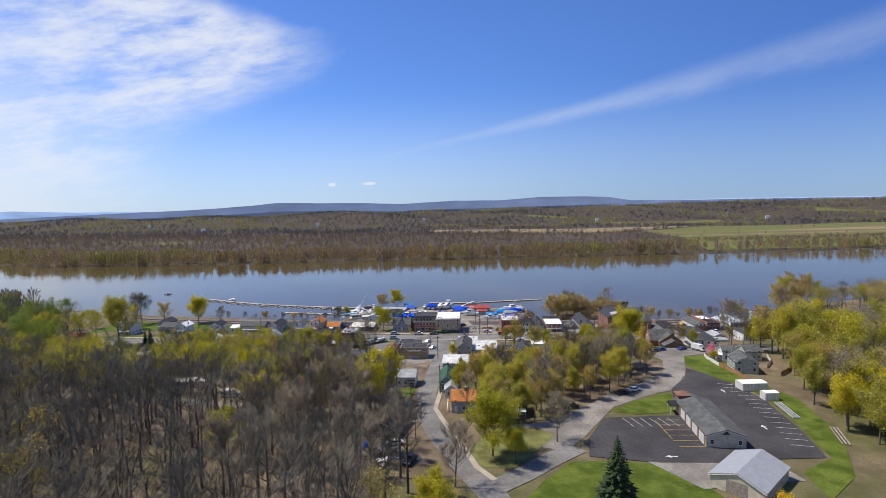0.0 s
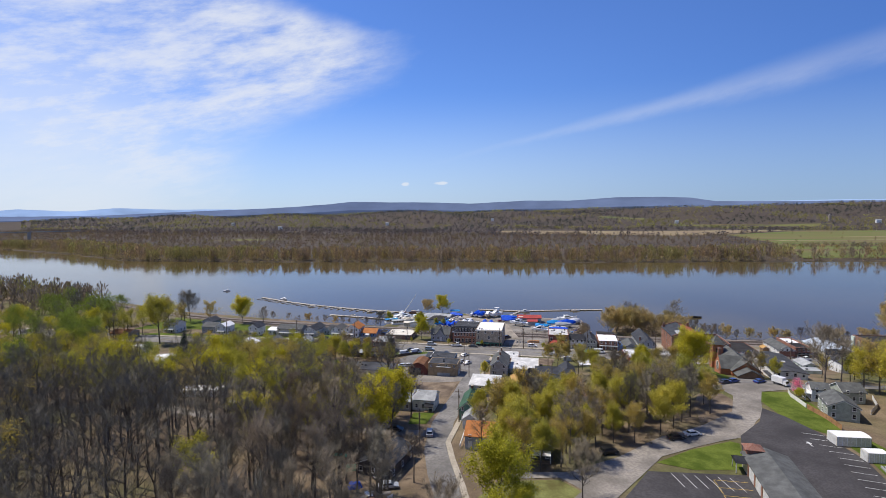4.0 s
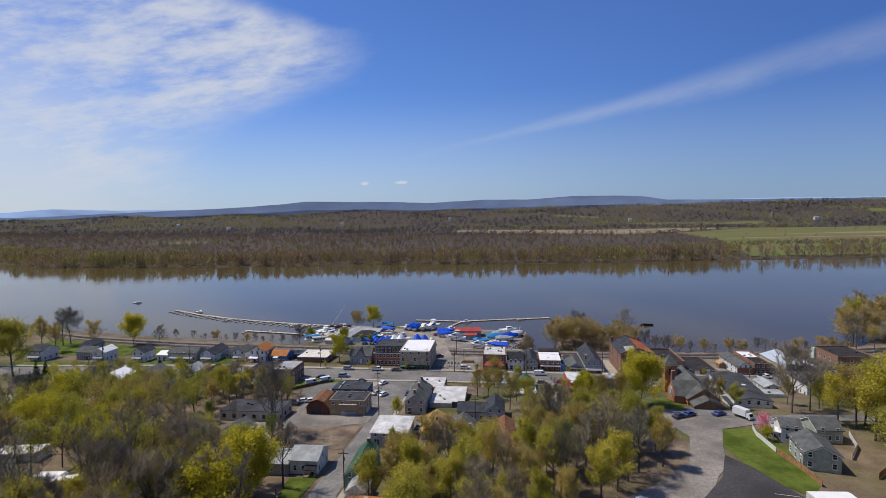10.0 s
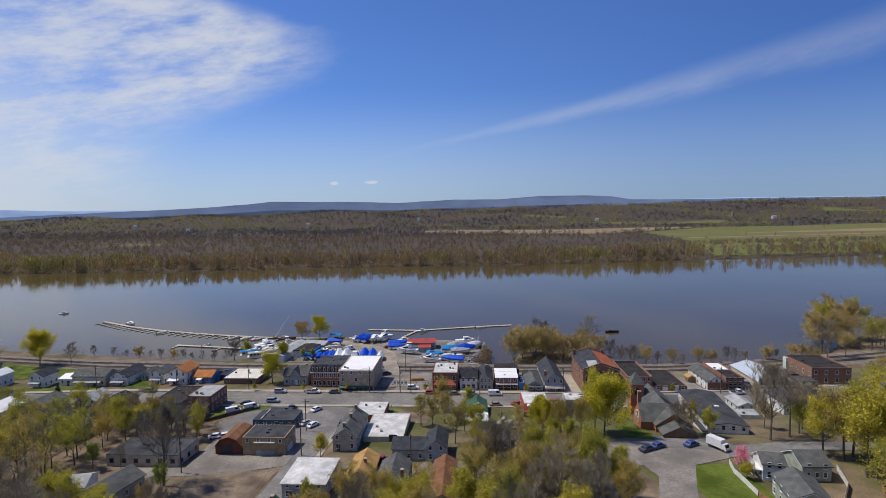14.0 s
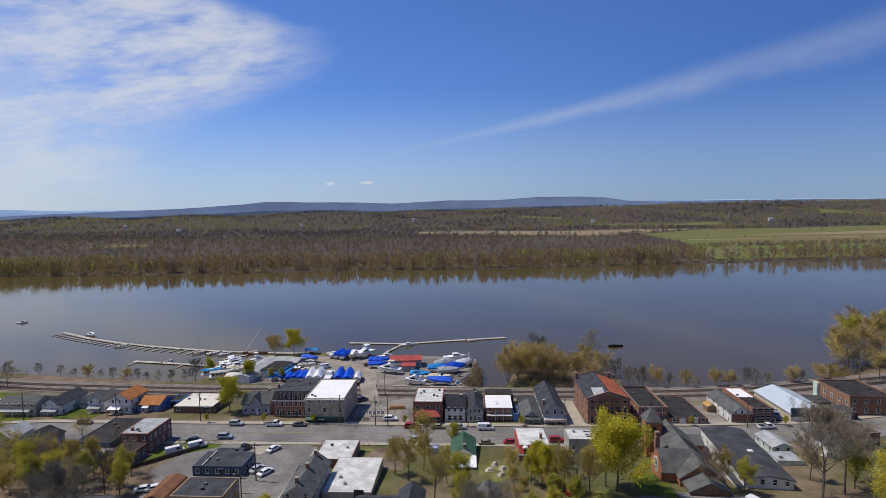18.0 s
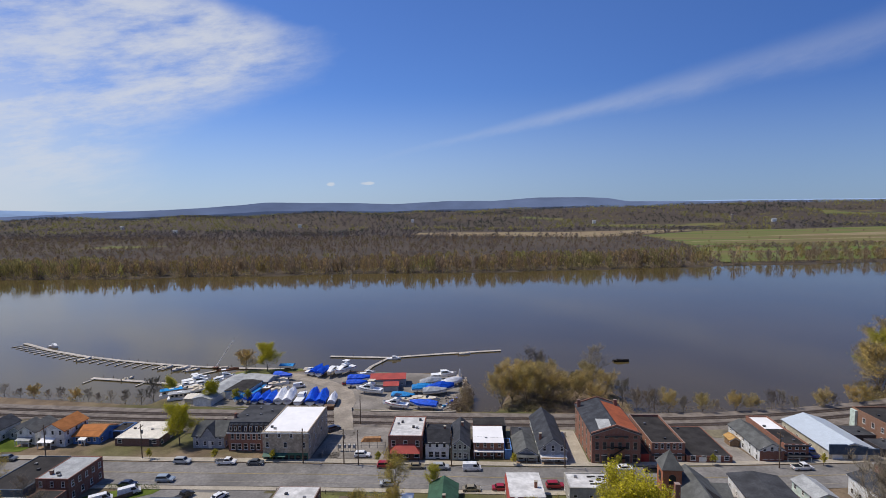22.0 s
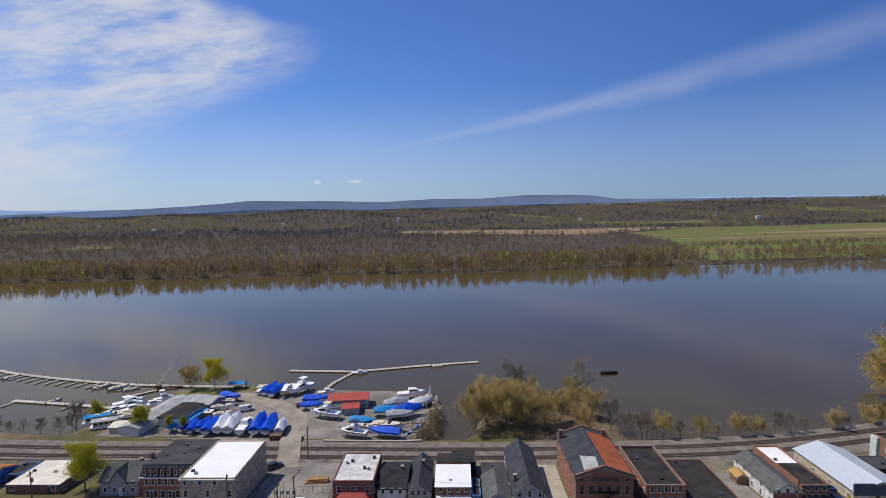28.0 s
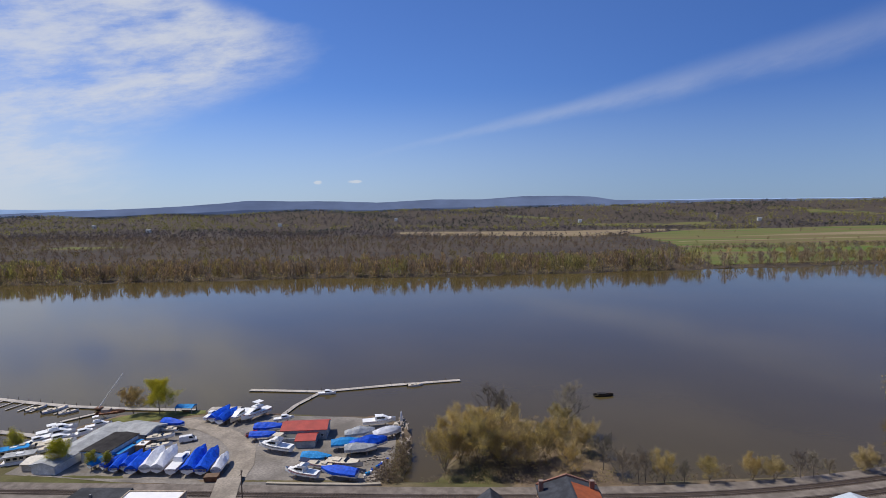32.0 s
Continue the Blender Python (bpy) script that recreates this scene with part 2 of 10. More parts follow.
MAT = dict(
    white_siding=banded("white_siding", (0.72, 0.72, 0.70), 0.18), grey_siding=banded("grey_siding", (0.36, 0.38, 0.40), 0.18),
    cream_siding=banded("cream_siding", (0.55, 0.50, 0.38), 0.18), blue_siding=banded("blue_siding", (0.10, 0.22, 0.48), 0.18),
    navy_siding=banded("navy_siding", (0.055, 0.085, 0.13), 0.2), sage_siding=banded("sage_siding", (0.36, 0.39, 0.33), 0.18),
    tan_siding=banded("tan_siding", (0.34, 0.25, 0.15), 0.2), green_siding=banded("green_siding", (0.13, 0.25, 0.20), 0.18),
    dark_siding=banded("dark_siding", (0.07, 0.06, 0.06), 0.2), red_siding=banded("red_siding", (0.16, 0.045, 0.034), 0.2),
    brown_siding=banded("brown_siding", (0.17, 0.105, 0.06), 0.2), mint_siding=banded("mint_siding", (0.60, 0.70, 0.62), 0.18),
    stucco=material("stucco", (0.42, 0.40, 0.36), 0.9, 0.18), block=material("block", (0.50, 0.45, 0.37), 0.9, 0.18),
    stone=material("stone", (0.47, 0.39, 0.29), 0.9, 0.3, 1.2, 5.0, 0.4),
    brick=brick_material("brick", (0.255, 0.105, 0.066), (0.32, 0.145, 0.09)), brick_dark=brick_material("brick_dark", (0.19, 0.075, 0.05), (0.25, 0.105, 0.068)),
    brick_orange=brick_material("brick_orange", (0.40, 0.135, 0.055), (0.34, 0.11, 0.05)), brick_tan=brick_material("brick_tan", (0.25, 0.125, 0.072), (0.20, 0.095, 0.06)), brick_brown=brick_material("brick_brown", (0.17, 0.08, 0.06), (0.22, 0.11, 0.08)),
    roof_white=material("roof_white", (0.78, 0.77, 0.76), 0.7, 0.05, 0.2, 0.6, 0.05, stain=0.08), roof_cream=material("roof_cream", (0.70, 0.65, 0.55), 0.75, 0.12, 0.3, 2.5, 0.05),
    roof_worn=material("roof_worn", (0.55, 0.54, 0.52), 0.85, 0.24, 0.35, 1.2, 0.05, stain=0.25), roof_pale=material("roof_pale", (0.36, 0.37, 0.37), 0.8, 0.22, 0.4, 3.0, 0.05), roof_flat_dark=material("roof_flat_dark", (0.040, 0.037, 0.036), 0.95, 0.35, 0.3, 3.0, 0.1, spec=0.15),
    roof_flat_grey=material("roof_flat_grey", (0.062, 0.064, 0.070), 0.95, 0.35, 0.25, 3.0, 0.1, spec=0.15),
    roof_grey=material("roof_grey", (0.115, 0.118, 0.115), 0.95, 0.25, 0.5, 7.0, 0.3, spec=0.15), roof_dark=material("roof_dark", (0.034, 0.035, 0.040), 0.95, 0.3, 0.5, 7.0, 0.3, spec=0.15),
    roof_slate=material("roof_slate", (0.056, 0.060, 0.070), 0.95, 0.3, 0.5, 7.0, 0.3, spec=0.15), roof_green=material("roof_green", (0.036, 0.095, 0.055), 0.8, 0.25, 0.5, 6.0, 0.2),
    roof_orange=material("roof_orange", (0.42, 0.17, 0.06), 0.9, 0.2, 0.5, 7.0, 0.3), roof_brown=material("roof_brown", (0.20, 0.10, 0.055), 0.9, 0.22, 0.5, 7.0, 0.3),
    roof_ochre=material("roof_ochre", (0.45, 0.27, 0.10), 0.9, 0.25, 0.4, 6.0, 0.3), roof_rust=material("roof_rust", (0.33, 0.085, 0.03), 0.85, 0.25, 0.4, 5.0, 0.2),
    roof_red=material("roof_red", (0.40, 0.060, 0.045), 0.6, 0.15, 0.4, 5.0, 0.1), metal_white=banded("metal_white", (0.52, 0.58, 0.63), 0.9, 1, 0.35, 0.06, 0.06),
    metal_grey=banded("metal_grey", (0.36, 0.37, 0.38), 0.9, 1, 0.4, 0.06, 0.08),
    trim=material("trim", (0.74, 0.73, 0.70), 0.6, 0.08), trim_dark=material("trim_dark", (0.05, 0.05, 0.055), 0.6, 0.2), trim_red=material("trim_red", (0.42, 0.05, 0.035), 0.6, 0.15),
    trim_green=material("trim_green", (0.03, 0.11, 0.08), 0.6, 0.15), wood=material("wood", (0.26, 0.17, 0.10), 0.85, 0.3, 2.0, 14.0, 0.3), old_wood=material("old_wood", (0.36, 0.31, 0.26), 0.9, 0.25, 1.5, 9.0, 0.3, per_object=0.25),
    pole_wood=material("pole_wood", (0.15, 0.11, 0.08), 0.9, 0.3, 1.0, 9.0, 0.3), fence_wood=material("fence_wood", (0.36, 0.20, 0.10), 0.9, 0.25, 1.0, 9.0, 0.2, per_object=0.2),
    glass=glass_material("glass"),
    asphalt=material("asphalt", (0.205, 0.194, 0.182), 0.95, 0.25, 0.12, 1.2, 0.1), asphalt_new=material("asphalt_new", (0.066, 0.062, 0.064), 0.9, 0.25, 0.10, 1.8, 0.1),
    concrete=material("concrete", (0.40, 0.355, 0.285), 0.95, 0.15, 0.3, 3.0, 0.1), gravel=material("gravel", (0.245, 0.222, 0.196), 1.0, 0.35, 0.10, 1.4, 0.5, second=(0.235, 0.212, 0.186)),
    dirt=material("dirt", (0.165, 0.122, 0.090), 1.0, 0.4, 0.15, 1.2, 0.5, second=(0.20, 0.155, 0.11)), grass=material("grass", (0.085, 0.125, 0.016), 1.0, 0.35, 0.22, 3.0, 0.3, second=(0.100, 0.125, 0.022)),
    dry_grass=material("dry_grass", (0.150, 0.140, 0.050), 1.0, 0.3, 0.25, 3.0, 0.3, second=(0.16, 0.17, 0.06)), ballast=material("ballast", (0.200, 0.172, 0.148), 1.0, 0.3, 0.4, 5.0, 0.5),
    field_green=material("field_green", (0.115, 0.135, 0.045), 1.0, 0.3, 0.010, 0.05, 0.0, second=(0.20, 0.17, 0.075)), field_tan=material("field_tan", (0.30, 0.22, 0.14), 1.0, 0.2, 0.012, 0.2, 0.0, second=(0.24, 0.20, 0.11)),
    paint_white=material("paint_white", (0.60, 0.60, 0.58), 0.8, 0.15, 1.0, 8.0, 0.0), paint_yellow=material("paint_yellow", (0.55, 0.38, 0.08), 0.8, 0.2, 1.0, 8.0, 0.0), paint_ochre=material("paint_ochre", (0.30, 0.24, 0.12), 0.8, 0.2, 1.0, 8.0, 0.0),
    steel=material("steel", (0.30, 0.29, 0.28), 0.45, 0.2, 1.0, 8.0, 0.0, metal=0.8), rust_steel=material("rust_steel", (0.20, 0.10, 0.06), 0.7, 0.3, 1.0, 8.0, 0.1, metal=0.3),
    rail=material("rail", (0.30, 0.24, 0.20), 0.5, 0.2, 1.0, 8.0, 0.0, metal=0.5), sleeper=material("sleeper", (0.085, 0.062, 0.048), 0.95, 0.3, 1.0, 6.0, 0.2, per_object=0.3),
    rubber=material("rubber", (0.018, 0.018, 0.018), 0.85, 0.2), black=material("black", (0.02, 0.02, 0.022), 0.5, 0.2), bridge_steel=material("bridge_steel", (0.14, 0.20, 0.25), 0.7, 0.15, 0.1, 1.0, 0.0),
    bark=material("bark", (0.135, 0.114, 0.096), 0.95, 0.3, 0.8, 5.0, 0.4, per_object=0.35), bark_pale=material("bark_pale", (0.20, 0.165, 0.132), 0.95, 0.3, 0.8, 5.0, 0.4, per_object=0.3),
    wreck=material("wreck", (0.025, 0.02, 0.018), 0.8, 0.3), terracotta=material("terracotta", (0.35, 0.12, 0.06), 0.9, 0.2),
    plastic_green=material("plastic_green", (0.05, 0.35, 0.20), 0.5, 0.15),
)


def leaf_material(name, colour, second, through=0.75, per_object=0.22, attribute=""):
    m = bpy.data.materials.new(name)
    m.use_nodes = True
    nt = m.node_tree
    b = nt.nodes["Principled BSDF"]
    isl = node(nt, "ShaderNodeNewGeometry").outputs["Random Per Island"]
    col = mix(nt, isl, tuple(c * 0.75 for c in colour), tuple(c * 1.25 for c in second))
    rnd = node(nt, "ShaderNodeObjectInfo").outputs["Random"]
    col = mix(nt, 1.0, col, mix(nt, rnd, (1 - per_object, 1 - per_object * 0.8, 1 - per_object), (1 + per_object, 1 + per_object * 0.7, 1.0)), "MULTIPLY")
    if attribute:
        col = mix(nt, 1.0, col, node(nt, "ShaderNodeAttribute", attribute_name=attribute).outputs["Color"], "MULTIPLY")
    nt.links.new(col, b.inputs["Base Color"])
    b.inputs["Roughness"].default_value = 0.8
    b.inputs["Specular IOR Level"].default_value = 0.15
    if through:
        tr = node(nt, "ShaderNodeBsdfTranslucent")
        nt.links.new(mix(nt, 1.0, col, (through, through, through * 0.8), "MULTIPLY"), tr.inputs[0])
        ms = node(nt, "ShaderNodeAddShader")
        nt.links.new(b.outputs[0], ms.inputs[0])
        nt.links.new(tr.outputs[0], ms.inputs[1])
        nt.links.new(ms.outputs[0], nt.nodes["Material Output"].inputs[0])
    return m


MAT |= dict(
    leaf_yellow=leaf_material("leaf_yellow", (0.235, 0.218, 0.015), (0.320, 0.282, 0.026)), leaf_lime=leaf_material("leaf_lime", (0.212, 0.198, 0.030), (0.288, 0.258, 0.043)),
    leaf_olive=leaf_material("leaf_olive", (0.212, 0.170, 0.046), (0.290, 0.228, 0.064)), leaf_green=leaf_material("leaf_green", (0.085, 0.12, 0.022), (0.14, 0.17, 0.03)),
    needles=leaf_material("needles", (0.020, 0.036, 0.018), (0.034, 0.054, 0.024), 0.2), twigs=leaf_material("twigs", (0.190, 0.162, 0.136), (0.260, 0.222, 0.186), 0.0, 0.3),
    bud=leaf_material("bud", (0.31, 0.230, 0.084), (0.40, 0.300, 0.108), 0.75), forest=leaf_material("forest", (0.70, 0.70, 0.70), (0.85, 0.85, 0.85), 0.55, 0.0, "tint"),
    redbud=leaf_material("redbud", (0.45, 0.14, 0.25), (0.55, 0.2, 0.32)), forsythia=leaf_material("forsythia", (0.55, 0.36, 0.02), (0.65, 0.45, 0.03)),
)


# ------------------------------------------------------------------ mesh helpers
class Shape:
    """Collects vertices and faces of one mesh."""

    def __init__(self):
        self.v, self.f = [], []

    def add(self, verts, faces):
        k = len(self.v)
        self.v += [tuple(p) for p in verts]
        self.f += [tuple(i + k for i in f) for f in faces]
        return self

    def box(self, x0, x1, y0, y1, z0, z1):
        return self.add([(x, y, z) for z in (z0, z1) for y in (y0, y1) for x in (x0, x1)],
                        [(0, 2, 3, 1), (4, 5, 7, 6), (0, 1, 5, 4), (2, 6, 7, 3), (0, 4, 6, 2), (1, 3, 7, 5)])

    def quad(self, a, b, c, d):
        return self.add([a, b, c, d], [(0, 1, 2, 3)])

    def prism(self, outline, axis, lo, hi):
        """An outline of (u, z) swept along x or y from lo to hi."""
        n = len(outline)
        pts = [(w, u, z) if axis == "x" else (u, w, z) for w in (lo, hi) for u, z in outline]
        faces = [tuple(range(n)), tuple(range(2 * n - 1, n - 1, -1))] + [(i, i + n, (i + 1) % n + n, (i + 1) % n) for i in range(n)]
        return self.add(pts, faces)

    def tube(self, a, b, ra, rb, sides=6, cap=True):
        a, b = Vector(a), Vector(b)
        d = (b - a).normalized()
        u = d.orthogonal().normalized()
        w = d.cross(u)
        pts = [p + (u * math.cos(t) + w * math.sin(t)) * r for p, r in ((a, ra), (b, rb)) for t in (2 * math.pi * i / sides for i in range(sides))]
        faces = [(i, (i + 1) % sides, (i + 1) % sides + sides, i + sides) for i in range(sides)]
        if cap:
            faces += [tuple(range(sides - 1, -1, -1)), tuple(range(sides, 2 * sides))]
        return self.add(pts, faces)

    def mesh(self, name, mat, smooth=False):
        me = bpy.data.meshes.new(name)
        me.from_pydata(self.v, [], self.f)
        me.materials.append(mat)
        bm = bmesh.new()
        bm.from_mesh(me)
        bmesh.ops.recalc_face_normals(bm, faces=bm.faces)
        bm.to_mesh(me)
        bm.free()
        if smooth:
            me.shade_smooth()
        return me


def part(name, shape, mat, parent, label="", smooth=False):
    """Links a shape (or a mesh) as one mesh object under a thing or a part."""
    me = shape.mesh(name, MAT[mat] if isinstance(mat, str) else mat, smooth) if isinstance(shape, Shape) else shape
    ob = new(name, me)
    ob.parent = parent
    if label:
        ob["label"] = label
    return ob


def thing(name, m, label, category, group="", kind=""):
    ob = new(name)
    ob.matrix_world = m
    ob.empty_display_size = 0.2
    return tagged(ob, label, category, group, kind)


def solid(name, shape, mat, label, category, group="", kind="structure", smooth=False):
    ob = new(name, shape.mesh(name, MAT[mat] if isinstance(mat, str) else mat, smooth))
    return tagged(ob, label, category, group, kind)


# ------------------------------------------------------------------ the lie of the land
ROW_Y = (-500, -300, -200, -160, -110, -75, -60, -40, -18, 0, 24, 42, 46, 54)
ROW_LEFT = (18, 14, 12, 10.8, 9.2, 7.6, 6.9, 5.8, 4.7, 4.5, 3.2, 2.4, 0.4, -3)
ROW_RIGHT = (15, 13, 11.5, 11, 10.8, 11.2, 10.8, 8.2, 5, 4.5, 3.2, 2.4, 0.4, -3)
SHORE_X = (-3000, -1300, -924, -376, -238, -153, -86, 0, 100, 170, 214, 258, 700, 3000)
SHORE_Y = (900, 420, 307, 117, 72, 58, 50, 46, 45, 50, 66, 80, 180, 700)
BANK_X = (-5000, -1700, -1106, -850, -665, -520, -374, -112, 52, 337, 640, 1500, 5000)
BANK_Y = (1900, 745, 660, 560, 462, 462, 470, 500, 504, 552, 600, 760, 1400)
MARINA = ((-90, 40), (-84, 63), (-81, 82), (-70, 93), (-47, 97), (-15, 93), (18, 91), (31, 92), (41, 80), (43, 58), (39, 40))
ISLAND = ((50, 42), (56, 62), (62, 84), (74, 91), (86, 89), (99, 75), (104, 60), (103, 42))
SPIT = ((205, 60), (225, 78), (250, 100), (300, 118), (420, 140), (420, 90), (300, 60), (230, 52))


def inside(poly, x, y):
    """Metres by which points lie inside a polygon (negative: outside)."""
    d, odd = np.full(np.shape(x), 1e9), np.zeros(np.shape(x), bool)
    for (ax, ay), (bx, by) in zip(poly, poly[1:] + poly[:1]):
        ex, ey = bx - ax, by - ay
        t = np.clip(((x - ax) * ex + (y - ay) * ey) / (ex * ex + ey * ey), 0, 1)
        d = np.minimum(d, np.hypot(x - ax - t * ex, y - ay - t * ey))
        if ay != by:
            odd ^= ((ay > y) != (by > y)) & (x < (bx - ax) * (y - ay) / (by - ay) + ax)
    return np.where(odd, d, -d)


def land(x, y):
    """Height of the ground, water level at 0."""
    x, y = np.asarray(x, float), np.asarray(y, float)
    s = np.clip((x + 40) / 125, 0, 1)
    s = s * s * (3 - 2 * s)
    shift = np.interp(x, SHORE_X, SHORE_Y) - 46
    yy = y - shift * np.clip((y - 5) / (30 + np.maximum(shift, 0) * 0.5), 0, 1)
    z = (1 - s) * np.interp(yy, ROW_Y, ROW_LEFT) + s * np.interp(yy, ROW_Y, ROW_RIGHT)
    z = z + np.clip((x - 118) / 120, 0, 1) * np.clip((-y - 45) / 60, 0, 1) * 26
    z = z + np.clip((-x - 150) / 300, 0, 1) * np.clip((-y - 60) / 100, 0, 1) * 12
    for poly, top in ((MARINA, 2.0), (ISLAND, 0.9), (SPIT, 1.5)):
        z = np.maximum(z, np.clip(inside(poly, x, y) * 0.6, -3, 1) * top)
    far = y - np.interp(x, BANK_X, BANK_Y)
    wave = 10 * np.sin(x / 310 + 1) * np.sin(y / 270) + 9 * np.sin(x / 137 + y / 211)
    hill = np.clip((y - 1950 - 0.06 * x) / 1250, 0, 1)
    up = np.where(far > 0, np.minimum(far * 0.5, 2.6) + hill * hill * (3 - 2 * hill) * (80 + np.where(x > 0, 0.014, 0.008) * x) + wave * np.clip((far - 900) / 1200, 0, 1), np.maximum(far * 0.4, -4))
    return np.where(far > -12, np.maximum(up, -4), z)


def ground_z(x, y):
    return float(land(x, y))


def spaced(lo, hi, fine_lo, fine_hi, step, grow=1.09):
    mid = list(np.arange(fine_lo, fine_hi + step, step))
    for edge, sign, out in ((mid[-1], 1, hi), (mid[0], -1, lo)):
        s, p, add = step, edge, []
        while (out - p) * sign > 0:
            s *= grow
            p += sign * s
            add.append(p)
        mid = mid + add if sign > 0 else add[::-1] + mid
    return np.array(mid)


gx, gy = spaced(-4900, 4900, -260, 230, 2.5), spaced(-900, 4900, -290, 125, 2.2, 1.05)
X, Y = np.meshgrid(gx, gy)
Z = land(X, Y) + 0.05 * np.sin(X * 0.9) * np.sin(Y * 0.7)
nx, ny = len(gx), len(gy)
idx = np.arange(nx * ny).reshape(ny, nx)
quads = np.stack([idx[:-1, :-1], idx[:-1, 1:], idx[1:, 1:], idx[1:, :-1]], -1).reshape(-1, 4)
me = bpy.data.meshes.new("ground")
me.from_pydata(np.stack([X, Y, Z], -1).reshape(-1, 3).tolist(), [], quads.tolist())
me.shade_smooth()


def ground_material():
    m = bpy.data.materials.new("ground")
    m.use_nodes = True
    nt = m.node_tree
    b = nt.nodes["Principled BSDF"]
    pos = node(nt, "ShaderNodeNewGeometry").outputs["Position"]
    n0, n1, n2 = noise_tex(nt, pos, 0.018, 4), noise_tex(nt, pos, 0.16, 6), noise_tex(nt, pos, 2.2, 3)
    litter = mix(nt, ramp(nt, n1, 0.32, 0.68), (0.140, 0.104, 0.072), (0.235, 0.178, 0.120))
    green = mix(nt, ramp(nt, n1, 0.3, 0.7), (0.075, 0.085, 0.025), (0.11, 0.12, 0.04))
    col = mix(nt, ramp(nt, n0, 0.44, 0.62, 0.0, 0.85), litter, green)
    col = mix(nt, ramp(nt, n2, 0.35, 0.7, 0.0, 0.35), col, (0.070, 0.052, 0.036))
    xyz = node(nt, "ShaderNodeSeparateXYZ")
    nt.links.new(pos, xyz.inputs[0])
    marsh = mix(nt, ramp(nt, noise_tex(nt, mapped(nt, pos, (0.004, 0.012, 1)), 1.0, 5), 0.35, 0.65), (0.062, 0.051, 0.043), (0.090, 0.073, 0.056))
    col = mix(nt, ramp(nt, xyz.outputs[1], 380.0, 430.0), col, marsh)
    nt.links.new(col, b.inputs["Base Color"])
    b.inputs["Roughness"].default_value, b.inputs["Specular IOR Level"].default_value = 1.0, 0.1
    bn = node(nt, "ShaderNodeBump")
    bn.inputs["Strength"].default_value, bn.inputs["Distance"].default_value = 0.6, 0.2
    nt.links.new(n2, bn.inputs["Height"])
    nt.links.new(bn.outputs[0], b.inputs["Normal"])
    return m


me.materials.append(ground_material())
tagged(new("ground", me), "rolling ground of brown leaf litter and dull early grass", "ground", kind="structure")


def water_material():
    m = bpy.data.materials.new("water")
    m.use_nodes = True
    nt = m.node_tree
    b = nt.nodes["Principled BSDF"]
    pos = node(nt, "ShaderNodeNewGeometry").outputs["Position"]
    n0 = noise_tex(nt, pos, 0.008, 4)
    nt.links.new(mix(nt, ramp(nt, n0, 0.3, 0.7), (0.066, 0.050, 0.020), (0.086, 0.065, 0.026)), b.inputs["Base Color"])
    b.inputs["IOR"].default_value = 1.33
    nt.links.new(ramp(nt, noise_tex(nt, mapped(nt, pos, (0.004, 0.012, 1)), 1.0, 3), 0.35, 0.65, 0.04, 0.09), b.inputs["Roughness"])
    wave = node(nt, "ShaderNodeTexWave", wave_type="BANDS", bands_direction="Y")
    wave.inputs["Scale"].default_value, wave.inputs["Distortion"].default_value, wave.inputs["Detail"].default_value = 0.16, 6.0, 3.0
    nt.links.new(pos, wave.inputs["Vector"])
    rip = math_node(nt, "ADD", noise_tex(nt, mapped(nt, pos, (0.35, 0.9, 1)), 1.0, 5), math_node(nt, "MULTIPLY", wave.outputs["Fac"], 0.12))
    bn = node(nt, "ShaderNodeBump")
    bn.inputs["Strength"].default_value, bn.inputs["Distance"].default_value = 0.09, 0.16
    nt.links.new(rip, bn.inputs["Height"])
    nt.links.new(bn.outputs[0], b.inputs["Normal"])
    return m


MAT["water"] = water_material()
solid("water", Shape().quad((-4900, -100, 0), (4900, -100, 0), (4900, 4800, 0), (-4900, 4800, 0)), "water", "broad calm brown river reflecting sky and bank", "river")



# ------------------------------------------------------------------ roads, lawns, lots: sheets laid on the ground
def drape(poly, lift=0.07, step=1.6):
    """A polygon laid on the land, cut in bands so that it follows the slope."""
    s = Shape()
    ys = [p[1] for p in poly]
    rows = sorted(set(list(np.arange(min(ys), max(ys), step)) + ys))
    def cuts(y):
        out = []
        for (ax, ay), (bx, by) in zip(poly, poly[1:] + poly[:1]):
            if (ay > y) != (by > y):
                out.append(ax + (bx - ax) * (y - ay) / (by - ay))
        return sorted(out)
    for a, b in zip(rows, rows[1:]):
        if b - a < 1e-4:
            continue
        e = min(1e-3, (b - a) / 3)
        ca, cb = cuts(a + e), cuts(b - e)
        if len(ca) != len(cb):
            continue
        for i in range(0, len(ca), 2):
            n = max(1, int(max(ca[i + 1] - ca[i], cb[i + 1] - cb[i]) / 2.4))
            xa, xb = np.linspace(ca[i], ca[i + 1], n + 1), np.linspace(cb[i], cb[i + 1], n + 1)
            pts = [(x, a, z + lift) for x, z in zip(xa, land(xa, np.full(n + 1, a)))] + [(x, b, z + lift) for x, z in zip(xb, land(xb, np.full(n + 1, b)))]
            s.add(pts, [(j, j + 1, j + n + 2, j + n + 1) for j in range(n)])
    return s


